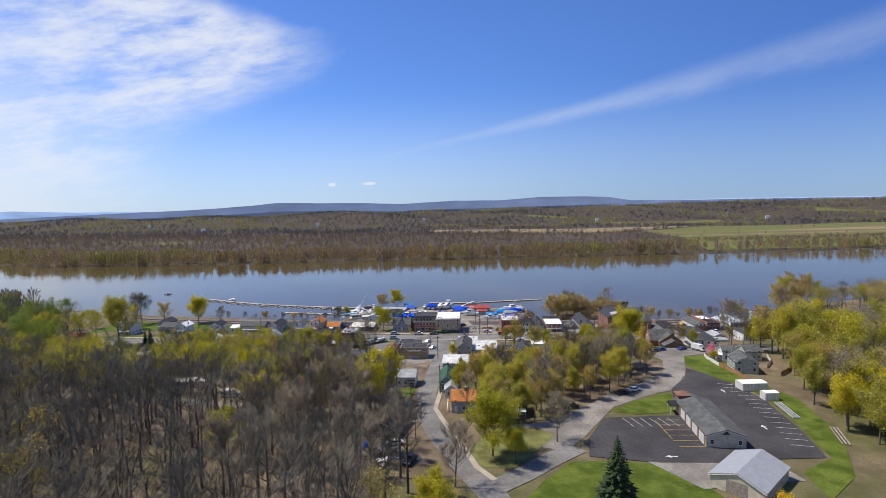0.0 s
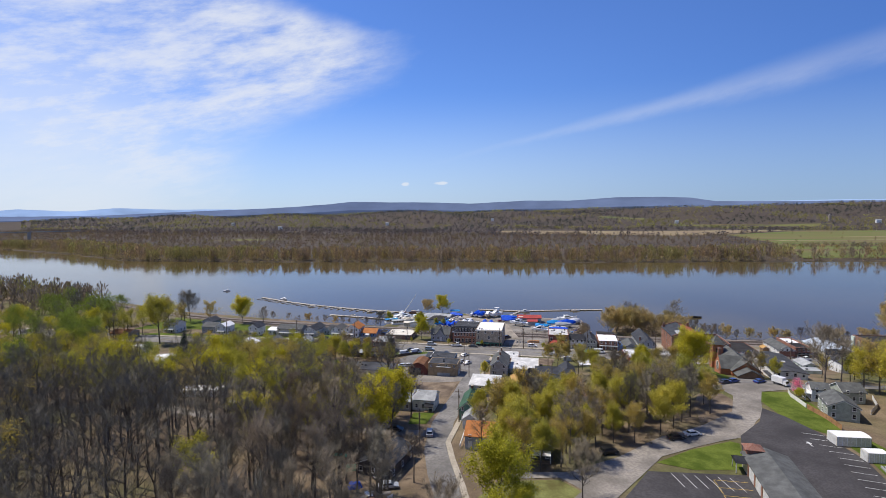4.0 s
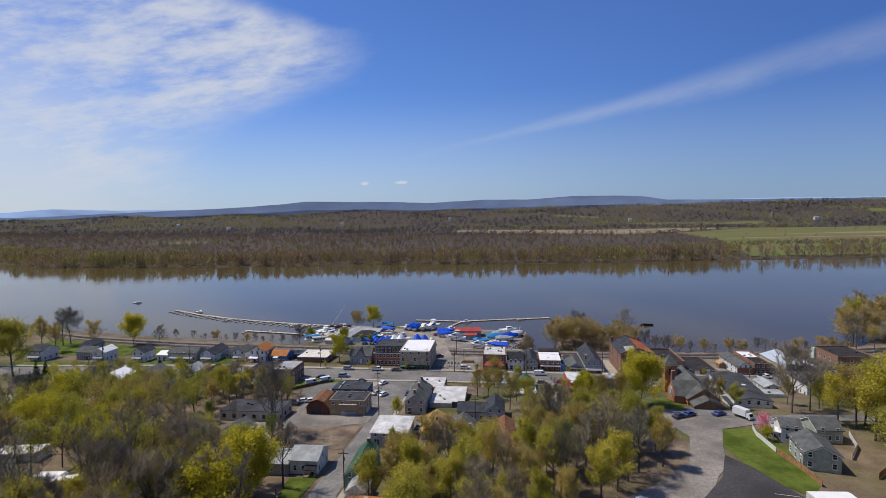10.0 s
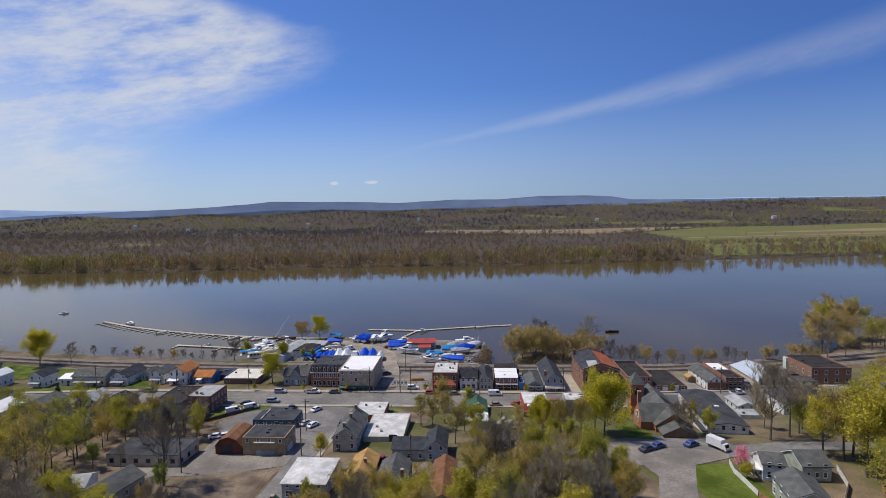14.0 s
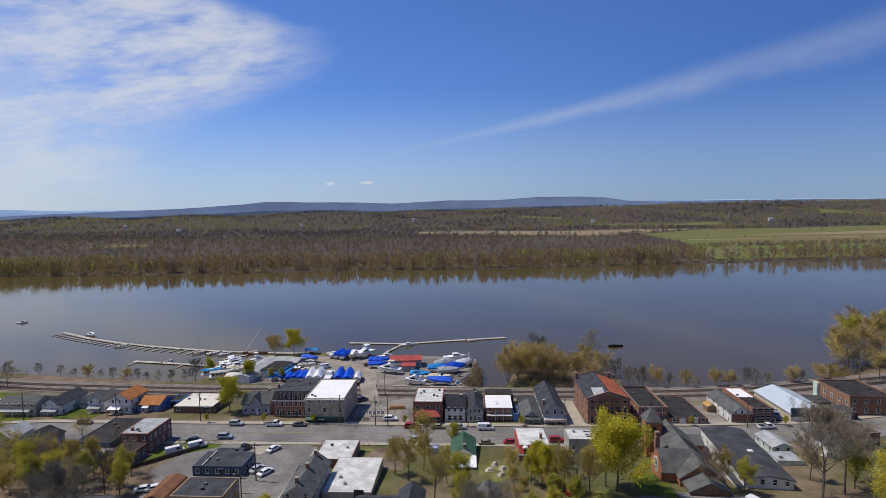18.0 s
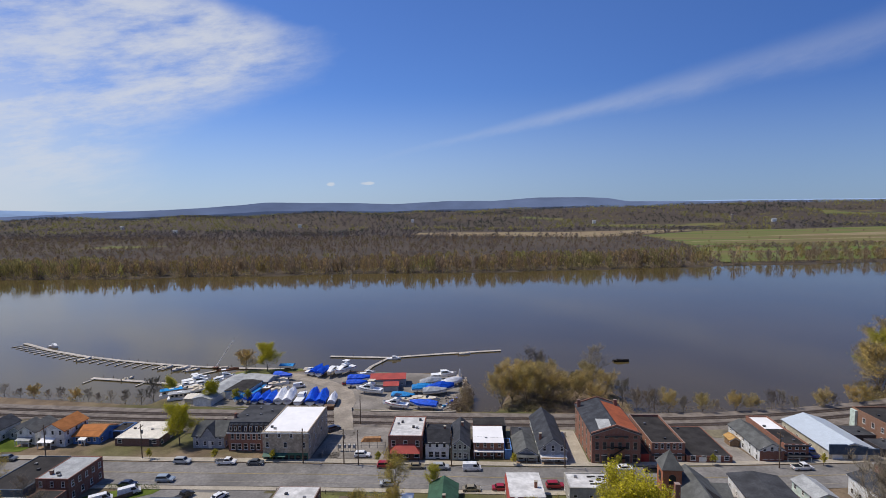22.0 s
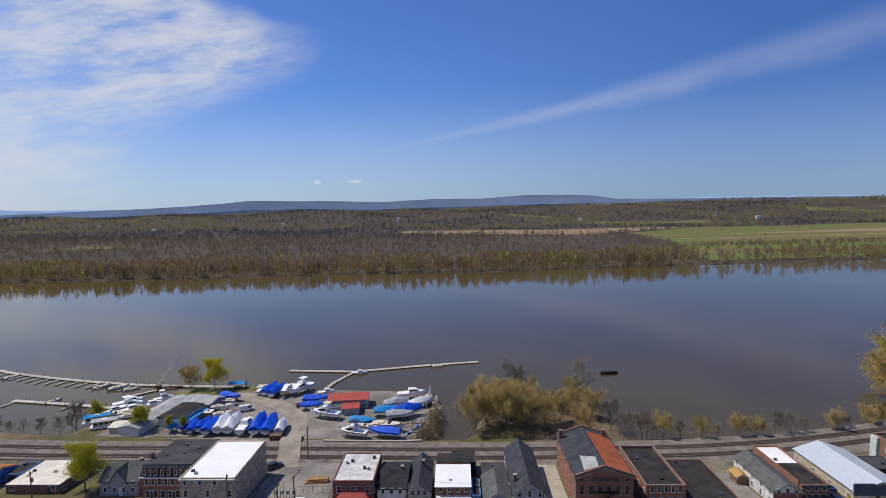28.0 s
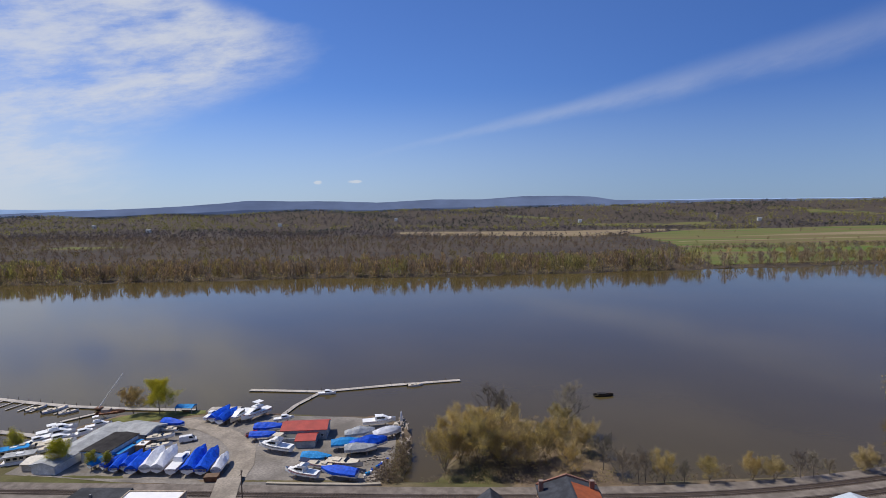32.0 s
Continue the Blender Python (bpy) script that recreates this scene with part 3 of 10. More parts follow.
def strip(line, width, lift=0.09, thick=0.0):
    """A band of a given width along a line of points, on the land."""
    pts = []
    for (ax, ay), (bx, by) in zip(line, line[1:]):
        n = max(1, int(math.hypot(bx - ax, by - ay) / 2))
        pts += [(ax + (bx - ax) * i / n, ay + (by - ay) * i / n) for i in range(n)]
    pts.append(line[-1])
    s, rows, k = Shape(), [], max(1, int(width / 2.4))
    for i, (x, y) in enumerate(pts):
        (ax, ay), (bx, by) = pts[max(0, i - 1)], pts[min(len(pts) - 1, i + 1)]
        l = math.hypot(bx - ax, by - ay)
        ux, uy = -(by - ay) / l, (bx - ax) / l
        rows.append([(x + ux * o, y + uy * o) for o in np.linspace(-width / 2, width / 2, k + 1)])
    flat = np.array(rows).reshape(-1, 2)
    z = land(flat[:, 0], flat[:, 1]) + lift
    s.add(np.c_[flat, z].tolist(), [(r * (k + 1) + j, r * (k + 1) + j + 1, (r + 1) * (k + 1) + j + 1, (r + 1) * (k + 1) + j) for r in range(len(pts) - 1) for j in range(k)])
    if thick:
        for side in (0, k):
            e = [(flat[r * (k + 1) + side][0], flat[r * (k + 1) + side][1], z[r * (k + 1) + side]) for r in range(len(pts))]
            for p, q in zip(e, e[1:]):
                s.quad(p, q, (q[0], q[1], q[2] - thick), (p[0], p[1], p[2] - thick))
    return s


MAIN = [(-420, 4), (-300, -12), (-210, -17), (-160, -14), (-110, -9), (-60, -9.3), (0, -9.2), (60, -10), (110, -8.2), (150, -5.5), (180, 2), (230, 22)]
CROSS = [(-13, -19), (-13.6, -45), (-14.5, -80), (-15.8, -110), (-14.2, -128), (-10, -142), (-3, -160), (4, -175), (12, -200), (18, -250), (20, -330)]
BACK = [(16, -74), (40, -72), (62, -69), (82, -66), (100, -62), (118, -58), (140, -60), (165, -72)]
solid("road_main", strip(MAIN, 12.6, 0.09), "asphalt", "worn grey asphalt main street through the town", "road")
solid("road_side", strip(CROSS, 6.6, 0.10), "asphalt", "narrow grey asphalt side street running downhill", "road")
solid("road_back", strip(BACK, 6.5, 0.10), "asphalt", "grey asphalt back lane", "road")
for off, name in ((8.0, "pavement_north"), (-7.6, "pavement_south")):
    line = [(x, y + off) for x, y in MAIN[1:-1]]
    solid(name, strip(line if off > 0 else line[4:-2], 2.4 if off > 0 else 1.8, 0.22, 0.16), "concrete", "pale concrete pavement with a raised kerb", "pavement")
solid("pavement_side", strip([(-9.4, -22), (-9.8, -60), (-10.8, -100), (-11.6, -124), (-8.6, -134), (-4, -147), (1, -163), (5, -169)], 1.5, 0.2, 0.14), "concrete", "pale concrete pavement beside the side street", "pavement")
line = [(x, y + 0.25) for x, y in MAIN[2:-1]]
solid("road_line_yellow", strip(line, 0.32, 0.13), "paint_ochre", "worn double yellow centre line", "road marking")
solid("road_line_white", strip([(x, y - 4.1) for x, y in MAIN[4:-2]], 0.10, 0.13), "concrete", "faded white parking line along the street", "road marking")
DRIVE = ((82, -60), (100, -62), (98, -66), (88, -70), (84, -80), (80, -92), (76, -97), (70, -108), (62, -112), (54, -117), (44, -124), (39, -132), (30, -146), (24, -154), (18, -152), (23, -144), (18, -139), (4, -142), (4, -138.6), (20, -136), (33, -126), (46, -112), (60, -102), (72, -90), (77, -76), (74, -66), (68, -64), (68, -58))
solid("gravel_drive", drape(list(DRIVE), 0.12), "gravel", "pale dusty gravel drive curving uphill", "drive")
solid("asphalt_drive", strip([(5, -172), (12, -166), (20, -158), (27, -152)], 6.0, 0.14), "asphalt", "dark asphalt driveway", "drive")
LOT = ((39, -132.5), (61, -131), (64, -121), (68, -108), (77, -97), (82, -86), (86, -92), (91, -105), (93, -118), (90, -140), (86, -157), (72, -158), (63, -160), (45, -160), (29, -157), (31, -147))
solid("parking_lot", drape(list(LOT), 0.16), "asphalt_new", "dark new asphalt parking lot with painted stalls", "parking lot")
solid("gravel_apron", drape([(42, -159), (72, -157), (74, -168), (50, -172)], 0.12), "gravel", "grey gravel apron by the lot", "drive")
for name, poly, mat, label in (
    ("lawn_north", ((88, -70), (96, -69), (99, -80), (98, -98), (93, -104), (89, -100), (85, -90), (84, -80)), "grass", "bright green mown lawn"),
    ("lawn_corner", ((42, -127.5), (52, -119), (64, -112), (66, -113), (62, -128), (50, -130)), "grass", "green mown lawn patch"),
    ("lawn_east", ((93, -104), (100, -101), (104, -118), (97.5, -146), (86, -166), (74, -176), (76, -164), (87, -157), (91, -140), (94, -118)), "grass", "green mown grass beside the lot"),
    ("lawn_south", ((8, -182), (16, -169), (24, -160), (34, -159), (46, -161), (52, -172), (56, -190), (40, -205), (14, -205)), "grass", "green mown lawn"),
    ("lawn_tree", ((-2, -155), (4, -143), (18, -140), (23, -145), (17, -153), (10, -163), (3, -163)), "dry_grass", "yellowish spring grass under a tree"),
    ("lawn_corner_shop", ((-58, -22), (-50, -17.6), (-40, -17.2), (-41, -20), (-50, -26), (-57, -34)), "grass", "green lawn behind a clipped hedge"),
    ("lawn_green_house", ((38, -28), (47, -28), (48, -44), (39, -44)), "dry_grass", "rough grass plot with heaps of stone"),
    ("lawn_side_west", ((-27, -103), (-20, -102), (-20.6, -112), (-26, -113)), "grass", "green lawn by a house"),
    ("lawn_church", ((77, -52), (84, -54), (85, -40), (80, -38), (76, -42)), "grass", "green church lawn"),
    ("lawn_behind_houses", ((-232, 6), (-208, 12), (-196, 12), (-160, 14), (-134, 15), (-120, 14), (-97, 19), (-97, 24), (-140, 27), (-175, 33), (-205, 40), (-232, 44)), "grass", "green grass between the houses and the railway"),
    ("lawn_west_front", ((-226, -6), (-206, -2), (-172, -1), (-150, 0), (-136, 2), (-120, 2.5), (-119, -1), (-150, -6), (-200, -9), (-226, -10)), "grass", "green front lawns of the western houses"),
    ("lawn_north_west", ((-112, 1), (-98, 3), (-96, 22), (-114, 20)), "grass", "green house lawns"),
    ("lawn_monument", ((-9, -18.5), (8, -19.5), (8, -22.5), (-8, -21.5)), "dry_grass", "narrow grass strip by a railing"),
):
    solid(name, drape(list(poly), 0.10), mat, label, "lawn")
for name, poly, mat, label in (
    ("yard_shop", ((-46, -17), (-12, -17.2), (-16.5, -48), (-30, -47), (-42, -48), (-52, -36)), "asphalt", "grey asphalt yard between the shops"),
    ("yard_barn", ((-46, -48), (-17, -48), (-17.5, -66), (-30, -70), (-58, -74), (-60, -68), (-44, -67)), "gravel", "bare gravel yard before the barn"),
    ("yard_bare", ((-18.4, -68), (-18.8, -86), (-30, -84), (-42, -78), (-40, -70)), "dirt", "bare brown plot strewn with rubble"),
    ("yard_slab", ((-31, -19), (-24, -19), (-25, -25), (-32, -24.5)), "concrete", "pale concrete slab in the shop yard"),
    ("yard_vacant", ((8, -20), (20, -20), (18, -36), (4, -33)), "dirt", "bare dirt plot"),
    ("yard_gravel", ((-4.5, 0.5), (15.5, 0.5), (15.5, 25), (-3, 26)), "gravel", "gravel yard with fenced equipment"),
    ("yard_crossing", ((-6, 0), (2, 0), (3, 26), (1, 46), (-12, 48), (-10, 40), (-5, 26)), "gravel", "pale gravel track over the railway crossing"),
    ("alley_brick", ((69, -1), (75, -1), (75.5, 24), (69.2, 24)), "concrete", "pale concrete alley"),
    ("yard_white_row", ((116, -0.5), (123, 0), (122, 18), (116, 20)), "gravel", "gravel side yard"),
    ("yard_orange", ((18, -70), (34, -70), (33, -66), (20, -66)), "asphalt", "asphalt yard"),
    ("plot_hill", ((66, -76), (74, -74), (77, -86), (70, -98), (60, -100), (62, -86)), "dirt", "bare dirt bank with rubble"),
    ("lot_back", ((66, -64), (104, -62), (102, -52), (84, -50), (70, -54)), "asphalt", "worn grey asphalt parking strip"),
):
    solid(name, drape(list(poly), 0.12 if name == "yard_slab" else 0.085), mat, label, "yard")
MAT["track"] = material("track", (0.31, 0.27, 0.222), 1.0, 0.25, 0.15, 1.5, 0.3)
MARINA_YARD = [(-76, 47), (-74, 60), (-60, 78), (-48, 86), (-30, 91), (16, 88), (30, 86), (36, 76), (38, 56), (35, 42), (0, 40), (-40, 42)]
solid("marina_yard", drape(MARINA_YARD, 0.06), "gravel", "pale gravel boat yard on a landfill point", "boat yard")
solid("marina_track", strip([(-5, 28), (-7, 42), (-7.5, 52), (-11, 62), (-20, 72), (-32, 80), (-44, 84)], 7, 0.16), "track", "pale worn vehicle track through the boat yard", "track")
solid("marina_lawn", drape([(-72, 86), (-64, 92), (-40, 95), (-38, 91), (-50, 88), (-62, 80)], 0.14), "dry_grass", "thin grass along the marina edge", "lawn")


def marking(name, line, width, mat, label, lift=0.22):
    return solid(name, strip(line, width, lift), mat, label, "road marking")


for i in range(6):
    x = 44.2 + i * 2.55
    marking("stall_line", [(x, -133), (x + 1.4, -139)], 0.13, "paint_white", "white painted stall line")
for i in range(6):
    y = -134.5 - i * 3.4
    marking("stall_line", [(53.0, y), (60.2 - i * 0.15, y - 0.1)], 0.15, "paint_yellow", "yellow painted bay line")
for i in range(4):
    y = -134.5 - i * 3.4
    marking("stall_line", [(53.0, y), (53.0 + 0.1, y - 2.6)], 0.15, "paint_yellow", "yellow painted bay line")
for i in range(14):
    y = -104.5 - i * 3.6
    x = np.interp(y, (-157, -140, -118, -104), (85.5, 89.5, 92.4, 90.5))
    marking("stall_line", [(x - 5.4, y + 1.0), (x - 0.3, y)], 0.14, "paint_white", "white painted stall line")
for i in range(7):
    y = -118 - i * 4.2
    x = 72 - i * 0.2
    marking("stall_line", [(x + 0.4, y), (x + 2.4, y - 0.6)], 0.13, "paint_white", "white painted stall line")
for x, y, a in ((84.0, -112, 1), (81, -141, 1), (50.5, -157, 2)):
    d = (0.0, 1.0) if a == 1 else (-1.0, 0.0)
    s = strip([(x, y), (x + d[0] * 1.8, y + d[1] * 1.8)], 0.4, 0.22)
    tip = [(x + d[0] * 3 , y + d[1] * 3), (x + d[0] * 1.7 - d[1] * 0.7, y + d[1] * 1.7 + d[0] * 0.7), (x + d[0] * 1.7 + d[1] * 0.7, y + d[1] * 1.7 - d[0] * 0.7)]
    s.add([(px, py, ground_z(px, py) + 0.23) for px, py in tip], [(0, 1, 2)])
    solid("arrow_marking", s, "paint_white", "white painted arrow on asphalt", "road marking")


# ------------------------------------------------------------------ buildings
FRAME_CACHE = {}


def window_unit(parent, x, y, z, w, h, side, frame_mat="trim"):
    """A framed sash in the face of a wall; side: f(ront) b(ack) l(eft) r(ight) in the house's own axes."""
    key = (round(w, 2), round(h, 2), frame_mat)
    if key not in FRAME_CACHE:
        fr, t = Shape(), 0.09
        for a, b, c, d in ((-w / 2, -w / 2 + t, 0, h), (w / 2 - t, w / 2, 0, h), (-w / 2 + t, w / 2 - t, 0, t), (-w / 2 + t, w / 2 - t, h - t, h), (-w / 2 + t, w / 2 - t, h / 2 - 0.03, h / 2 + 0.03)):
            fr.box(a, b, -0.07, 0.02, c, d)
        FRAME_CACHE[key] = (fr.mesh("window", MAT[frame_mat]), Shape().box(-w / 2 + t, w / 2 - t, -0.03, -0.012, t, h - t).mesh("pane", MAT["glass"]), Shape().box(-w / 2 - 0.08, w / 2 + 0.08, -0.15, 0.0, -0.1, -0.004).mesh("sill", MAT[frame_mat]))
    fm, pm, sm = FRAME_CACHE[key]
    ob = part("window", fm, None, parent)
    ob.matrix_basis = pose(x, y, z, 0, 0, {"f": 0, "r": 90, "b": 180, "l": -90}[side])
    part("pane", pm, None, ob)
    part("sill", sm, None, ob)
    return ob


def wall_row(parent, w, d, side, z, n, ww, wh, frame="trim", margin=0.9, skip=()):
    span = w if side in "fb" else d
    for i in range(n):
        if i in skip:
            continue
        u = -span / 2 + margin + ww / 2 + (span - 2 * margin - ww) * (i / (n - 1) if n > 1 else 0.5)
        x, y = {"f": (u, -d / 2), "b": (u, d / 2), "l": (-w / 2, u), "r": (w / 2, u)}[side]
        window_unit(parent, x, y, z, ww, wh, side, frame)


def door_unit(parent, x, y, w, h, side, mat="trim_dark", z=0.0, name="door"):
    s = Shape().box(-w / 2, w / 2, -0.06, 0.02, z, z + h)
    ob = part(name, s, mat, parent)
    ob.matrix_basis = pose(x, y, 0, 0, 0, {"f": 0, "r": 90, "b": 180, "l": -90}[side])
    if name == "door":
        part("handle", Shape().box(w / 2 - 0.16, w / 2 - 0.1, -0.12, -0.06, z + 0.95, z + 1.1), "steel", ob)
        part("lintel", Shape().box(-w / 2 - 0.1, w / 2 + 0.1, -0.1, -0.002, z + h + 0.004, z + h + 0.16), "trim", ob)
    return ob


def gable_roof(w, d, h, rise, axis, over=0.35, t=0.18):
    s = Shape()
    half, lo, hi = (d / 2 + over, -w / 2 - over, w / 2 + over) if axis == "x" else (w / 2 + over, -d / 2 - over, d / 2 + over)
    drop = rise * over / (half - over)
    out = [(-half, h - drop), (0, h + rise), (half, h - drop), (half, h - drop + t), (0, h + rise + t), (-half, h - drop + t)]
    return s.prism(out, axis, lo, hi)


def house(label, x0, x1, y0, y1, h, wall, roof, kind="flat", rise=2.0, front=(), left=(), right=(), name="house", turn=0.0, base=None, chimneys=(), doors=(), porch=None, frame="trim", group="", category="house", parapet=0.35, split=None, smooth_z=0.0):
    """A building from its footprint. front, left, right: rows of (sill height, count, width, height)."""
    w, d, cx, cy = x1 - x0, y1 - y0, (x0 + x1) / 2, (y0 + y1) / 2
    z = base if base is not None else min(ground_z(px, py) for px in (x0, x1) for py in (y0, y1)) + smooth_z
    front_z = np.mean([ground_z(x0, y0), ground_z(x1, y0)]) - z
    root = thing(name, pose(cx, cy, z, 0, 0, turn), label, category, group)
    wl = Shape()
    if kind in ("gable_x", "gable_y"):
        if kind == "gable_y":
            wl.prism([(-w / 2, -0.6), (w / 2, -0.6), (w / 2, h), (0, h + rise), (-w / 2, h)], "y", -d / 2, d / 2)
        else:
            wl.prism([(-d / 2, -0.6), (d / 2, -0.6), (d / 2, h), (0, h + rise), (-d / 2, h)], "x", -w / 2, w / 2)
    elif kind == "gambrel":
        wl.prism([(-w / 2, -0.6), (w / 2, -0.6), (w / 2, h), (w * 0.3, h + rise * 0.68), (0, h + rise), (-w * 0.3, h + rise * 0.68), (-w / 2, h)], "y", -d / 2, d / 2)
    else:
        wl.box(-w / 2, w / 2, -d / 2, d / 2, -0.6, h)
    part("wall", wl, wall, root)
    if kind in ("gable_x", "gable_y"):
        part("roof", gable_roof(w, d, h + 0.01, rise, kind[-1]), roof, root)
        if kind == "gable_y":
            for yy in (-d / 2 - 0.36, d / 2 + 0.30):
                part("bargeboard", Shape().prism([(-w / 2 - 0.35, h - 0.45), (0, h + rise - 0.16), (w / 2 + 0.35, h - 0.45), (w / 2 + 0.35, h - 0.2), (0, h + rise + 0.02), (-w / 2 - 0.35, h - 0.2)], "y", yy, yy + 0.06), frame, root)
        else:
            for xx in (-w / 2 - 0.36, w / 2 + 0.30):
                part("bargeboard", Shape().prism([(-d / 2 - 0.35, h - 0.45), (0, h + rise - 0.16), (d / 2 + 0.35, h - 0.45), (d / 2 + 0.35, h - 0.2), (0, h + rise + 0.02), (-d / 2 - 0.35, h - 0.2)], "x", xx, xx + 0.06), frame, root)
    elif kind == "gambrel":
        o = 0.3
        pts = [(-w / 2 - o, h - 0.2), (-w * 0.3 - 0.1, h + rise * 0.7), (0, h + rise + 0.02), (w * 0.3 + 0.1, h + rise * 0.7), (w / 2 + o, h - 0.2)]
        part("roof", Shape().prism(pts + [(u, v + 0.16) for u, v in pts[::-1]], "y", -d / 2 - 0.4, d / 2 + 0.4), roof, root)
    elif kind == "hip":
        o = 0.4
        s = Shape()
        a = [(-w / 2 - o, -d / 2 - o, h), (w / 2 + o, -d / 2 - o, h), (w / 2 + o, d / 2 + o, h), (-w / 2 - o, d / 2 + o, h)]
        r = min(w, d) / 2
        b = [(-w / 2 + r, -d / 2 + r, h + rise), (w / 2 - r, -d / 2 + r, h + rise), (w / 2 - r, d / 2 - r, h + rise), (-w / 2 + r, d / 2 - r, h + rise)]
        s.add([(x, y, z - 0.12) for x, y, z in a] + a + b, [(0, 1, 5, 4), (1, 2, 6, 5), (2, 3, 7, 6), (3, 0, 4, 7), (4, 5, 9, 8), (5, 6, 10, 9), (6, 7, 11, 10), (7, 4, 8, 11), (8, 9, 10, 11), (3, 2, 1, 0)])
        part("roof", s, roof, root)
    elif kind == "mansard":
        i = 0.9
        s = Shape()
        a = [(-w / 2 - 0.25, -d / 2 - 0.25, h), (w / 2 + 0.25, -d / 2 - 0.25, h), (w / 2 + 0.25, d / 2 + 0.1, h), (-w / 2 - 0.25, d / 2 + 0.1, h)]
        b = [(-w / 2 + 0.15, -d / 2 + i, h + rise), (w / 2 - 0.15, -d / 2 + i, h + rise), (w / 2 - 0.15, d / 2, h + rise - 0.6), (-w / 2 + 0.15, d / 2, h + rise - 0.6)]
        s.add(a + b, [(0, 1, 5, 4), (1, 2, 6, 5), (2, 3, 7, 6), (3, 0, 4, 7), (3, 2, 1, 0)])
        part("mansard", s, roof[0], root)
        part("roof", Shape().add([(x, y, z + 0.02) for x, y, z in b] + [(x, y, z + 0.14) for x, y, z in b], [(0, 1, 5, 4), (1, 2, 6, 5), (2, 3, 7, 6), (3, 0, 4, 7), (4, 5, 6, 7)]), roof[1], root)
        part("cornice", Shape().box(-w / 2 - 0.35, w / 2 + 0.35, -d / 2 - 0.4, -d / 2 + 0.1, h - 0.35, h + 0.04), frame, root)
    else:
        t = 0.25
        s = Shape()
        s.box(-w / 2 + t, w / 2 - t, -d / 2 + t, d / 2 - t, h, h + 0.06)
        part("roof", s, roof, root)
        if split:
            part("roof_patch", Shape().box(-w / 2 + t + 0.02, w / 2 - t - 0.02, -d / 2 + t + 0.02, -d / 2 + d * split[1], h + 0.06, h + 0.075), split[0], root)
        p = Shape()
        for a, b, c, e in ((-w / 2 - 0.03, w / 2 + 0.03, -d / 2 - 0.03, -d / 2 + t), (-w / 2 - 0.03, w / 2 + 0.03, d / 2 - t, d / 2 + 0.03), (-w / 2 - 0.03, -w / 2 + t, -d / 2 + t, d / 2 - t), (w / 2 - t, w / 2 + 0.03, -d / 2 + t, d / 2 - t)):
            p.box(a, b, c, e, h - 0.02, h + parapet)
        part("parapet", p, wall if parapet > 0.3 or frame == "trim" else frame, root)
        rnd = random.Random(int(abs(cx * 7 + cy * 13)))
        for _ in range(2 if w * d > 90 else 1):
            ux, uy = rnd.uniform(-w / 2 + 1.5, w / 2 - 1.5), rnd.uniform(-d / 2 + 1.5, d / 2 - 1.5)
            part("roof_vent", Shape().box(ux - 0.35, ux + 0.35, uy - 0.3, uy + 0.3, h + 0.08, h + 0.55), rnd.choice(("steel", "trim_dark")), root)
    for rows, side in ((front, "f"), (left, "l"), (right, "r")):
        for zz, n, ww, wh in rows:
            wall_row(root, w, d, side, zz + (front_z if side == "f" else 0), n, ww, wh, frame)
    for spec in doors:
        u, dw, dh, side = spec[:4]
        dm = spec[4] if len(spec) > 4 else "trim_dark"
        x, y = {"f": (u, -d / 2), "b": (u, d / 2), "l": (-w / 2, u), "r": (w / 2, u)}[side]
        door_unit(root, x, y, dw, dh, side, dm, front_z if side == "f" else 0.05, "door" if dw < 1.6 else "garage_door")
    for ux, uy, top in chimneys:
        c = part("chimney", Shape().box(ux - 0.35, ux + 0.35, uy - 0.35, uy + 0.35, h * 0.5, h + top), "brick", root)
        part("cap", Shape().box(ux - 0.42, ux + 0.42, uy - 0.42, uy + 0.42, h + top + 0.003, h + top + 0.12), "concrete", c)
    if porch:
        pw0, pw1, pd, ph, pm = porch
        pr = part("porch_roof", Shape().add([(pw0, -d / 2 - pd, ph), (pw1, -d / 2 - pd, ph), (pw1, -d / 2 - 0.02, ph + 0.5), (pw0, -d / 2 - 0.02, ph + 0.5), (pw0, -d / 2 - pd, ph + 0.12), (pw1, -d / 2 - pd, ph + 0.12), (pw1, -d / 2 - 0.02, ph + 0.66), (pw0, -d / 2 - 0.02, ph + 0.66)],
                  [(3, 2, 1, 0), (4, 5, 6, 7), (0, 1, 5, 4), (1, 2, 6, 5), (3, 0, 4, 7), (2, 3, 7, 6)]), pm, root)
        for u in np.linspace(pw0 + 0.15, pw1 - 0.15, 3):
            part("post", Shape().box(u - 0.07, u + 0.07, -d / 2 - pd + 0.08, -d / 2 - pd + 0.22, front_z + 0.25, ph), frame, root)
        part("porch_floor", Shape().box(pw0, pw1, -d / 2 - pd, -d / 2 - 0.02, front_z - 0.3, front_z + 0.25), "wood", root)
    return root


def box_part(root, name, mat, x0, x1, y0, y1, z0, z1, label=""):
    return part(name, Shape().box(x0, x1, y0, y1, z0, z1), mat, root, label)


W2 = ((0.9, 3, 0.9, 1.5), (3.8, 3, 0.9, 1.4))
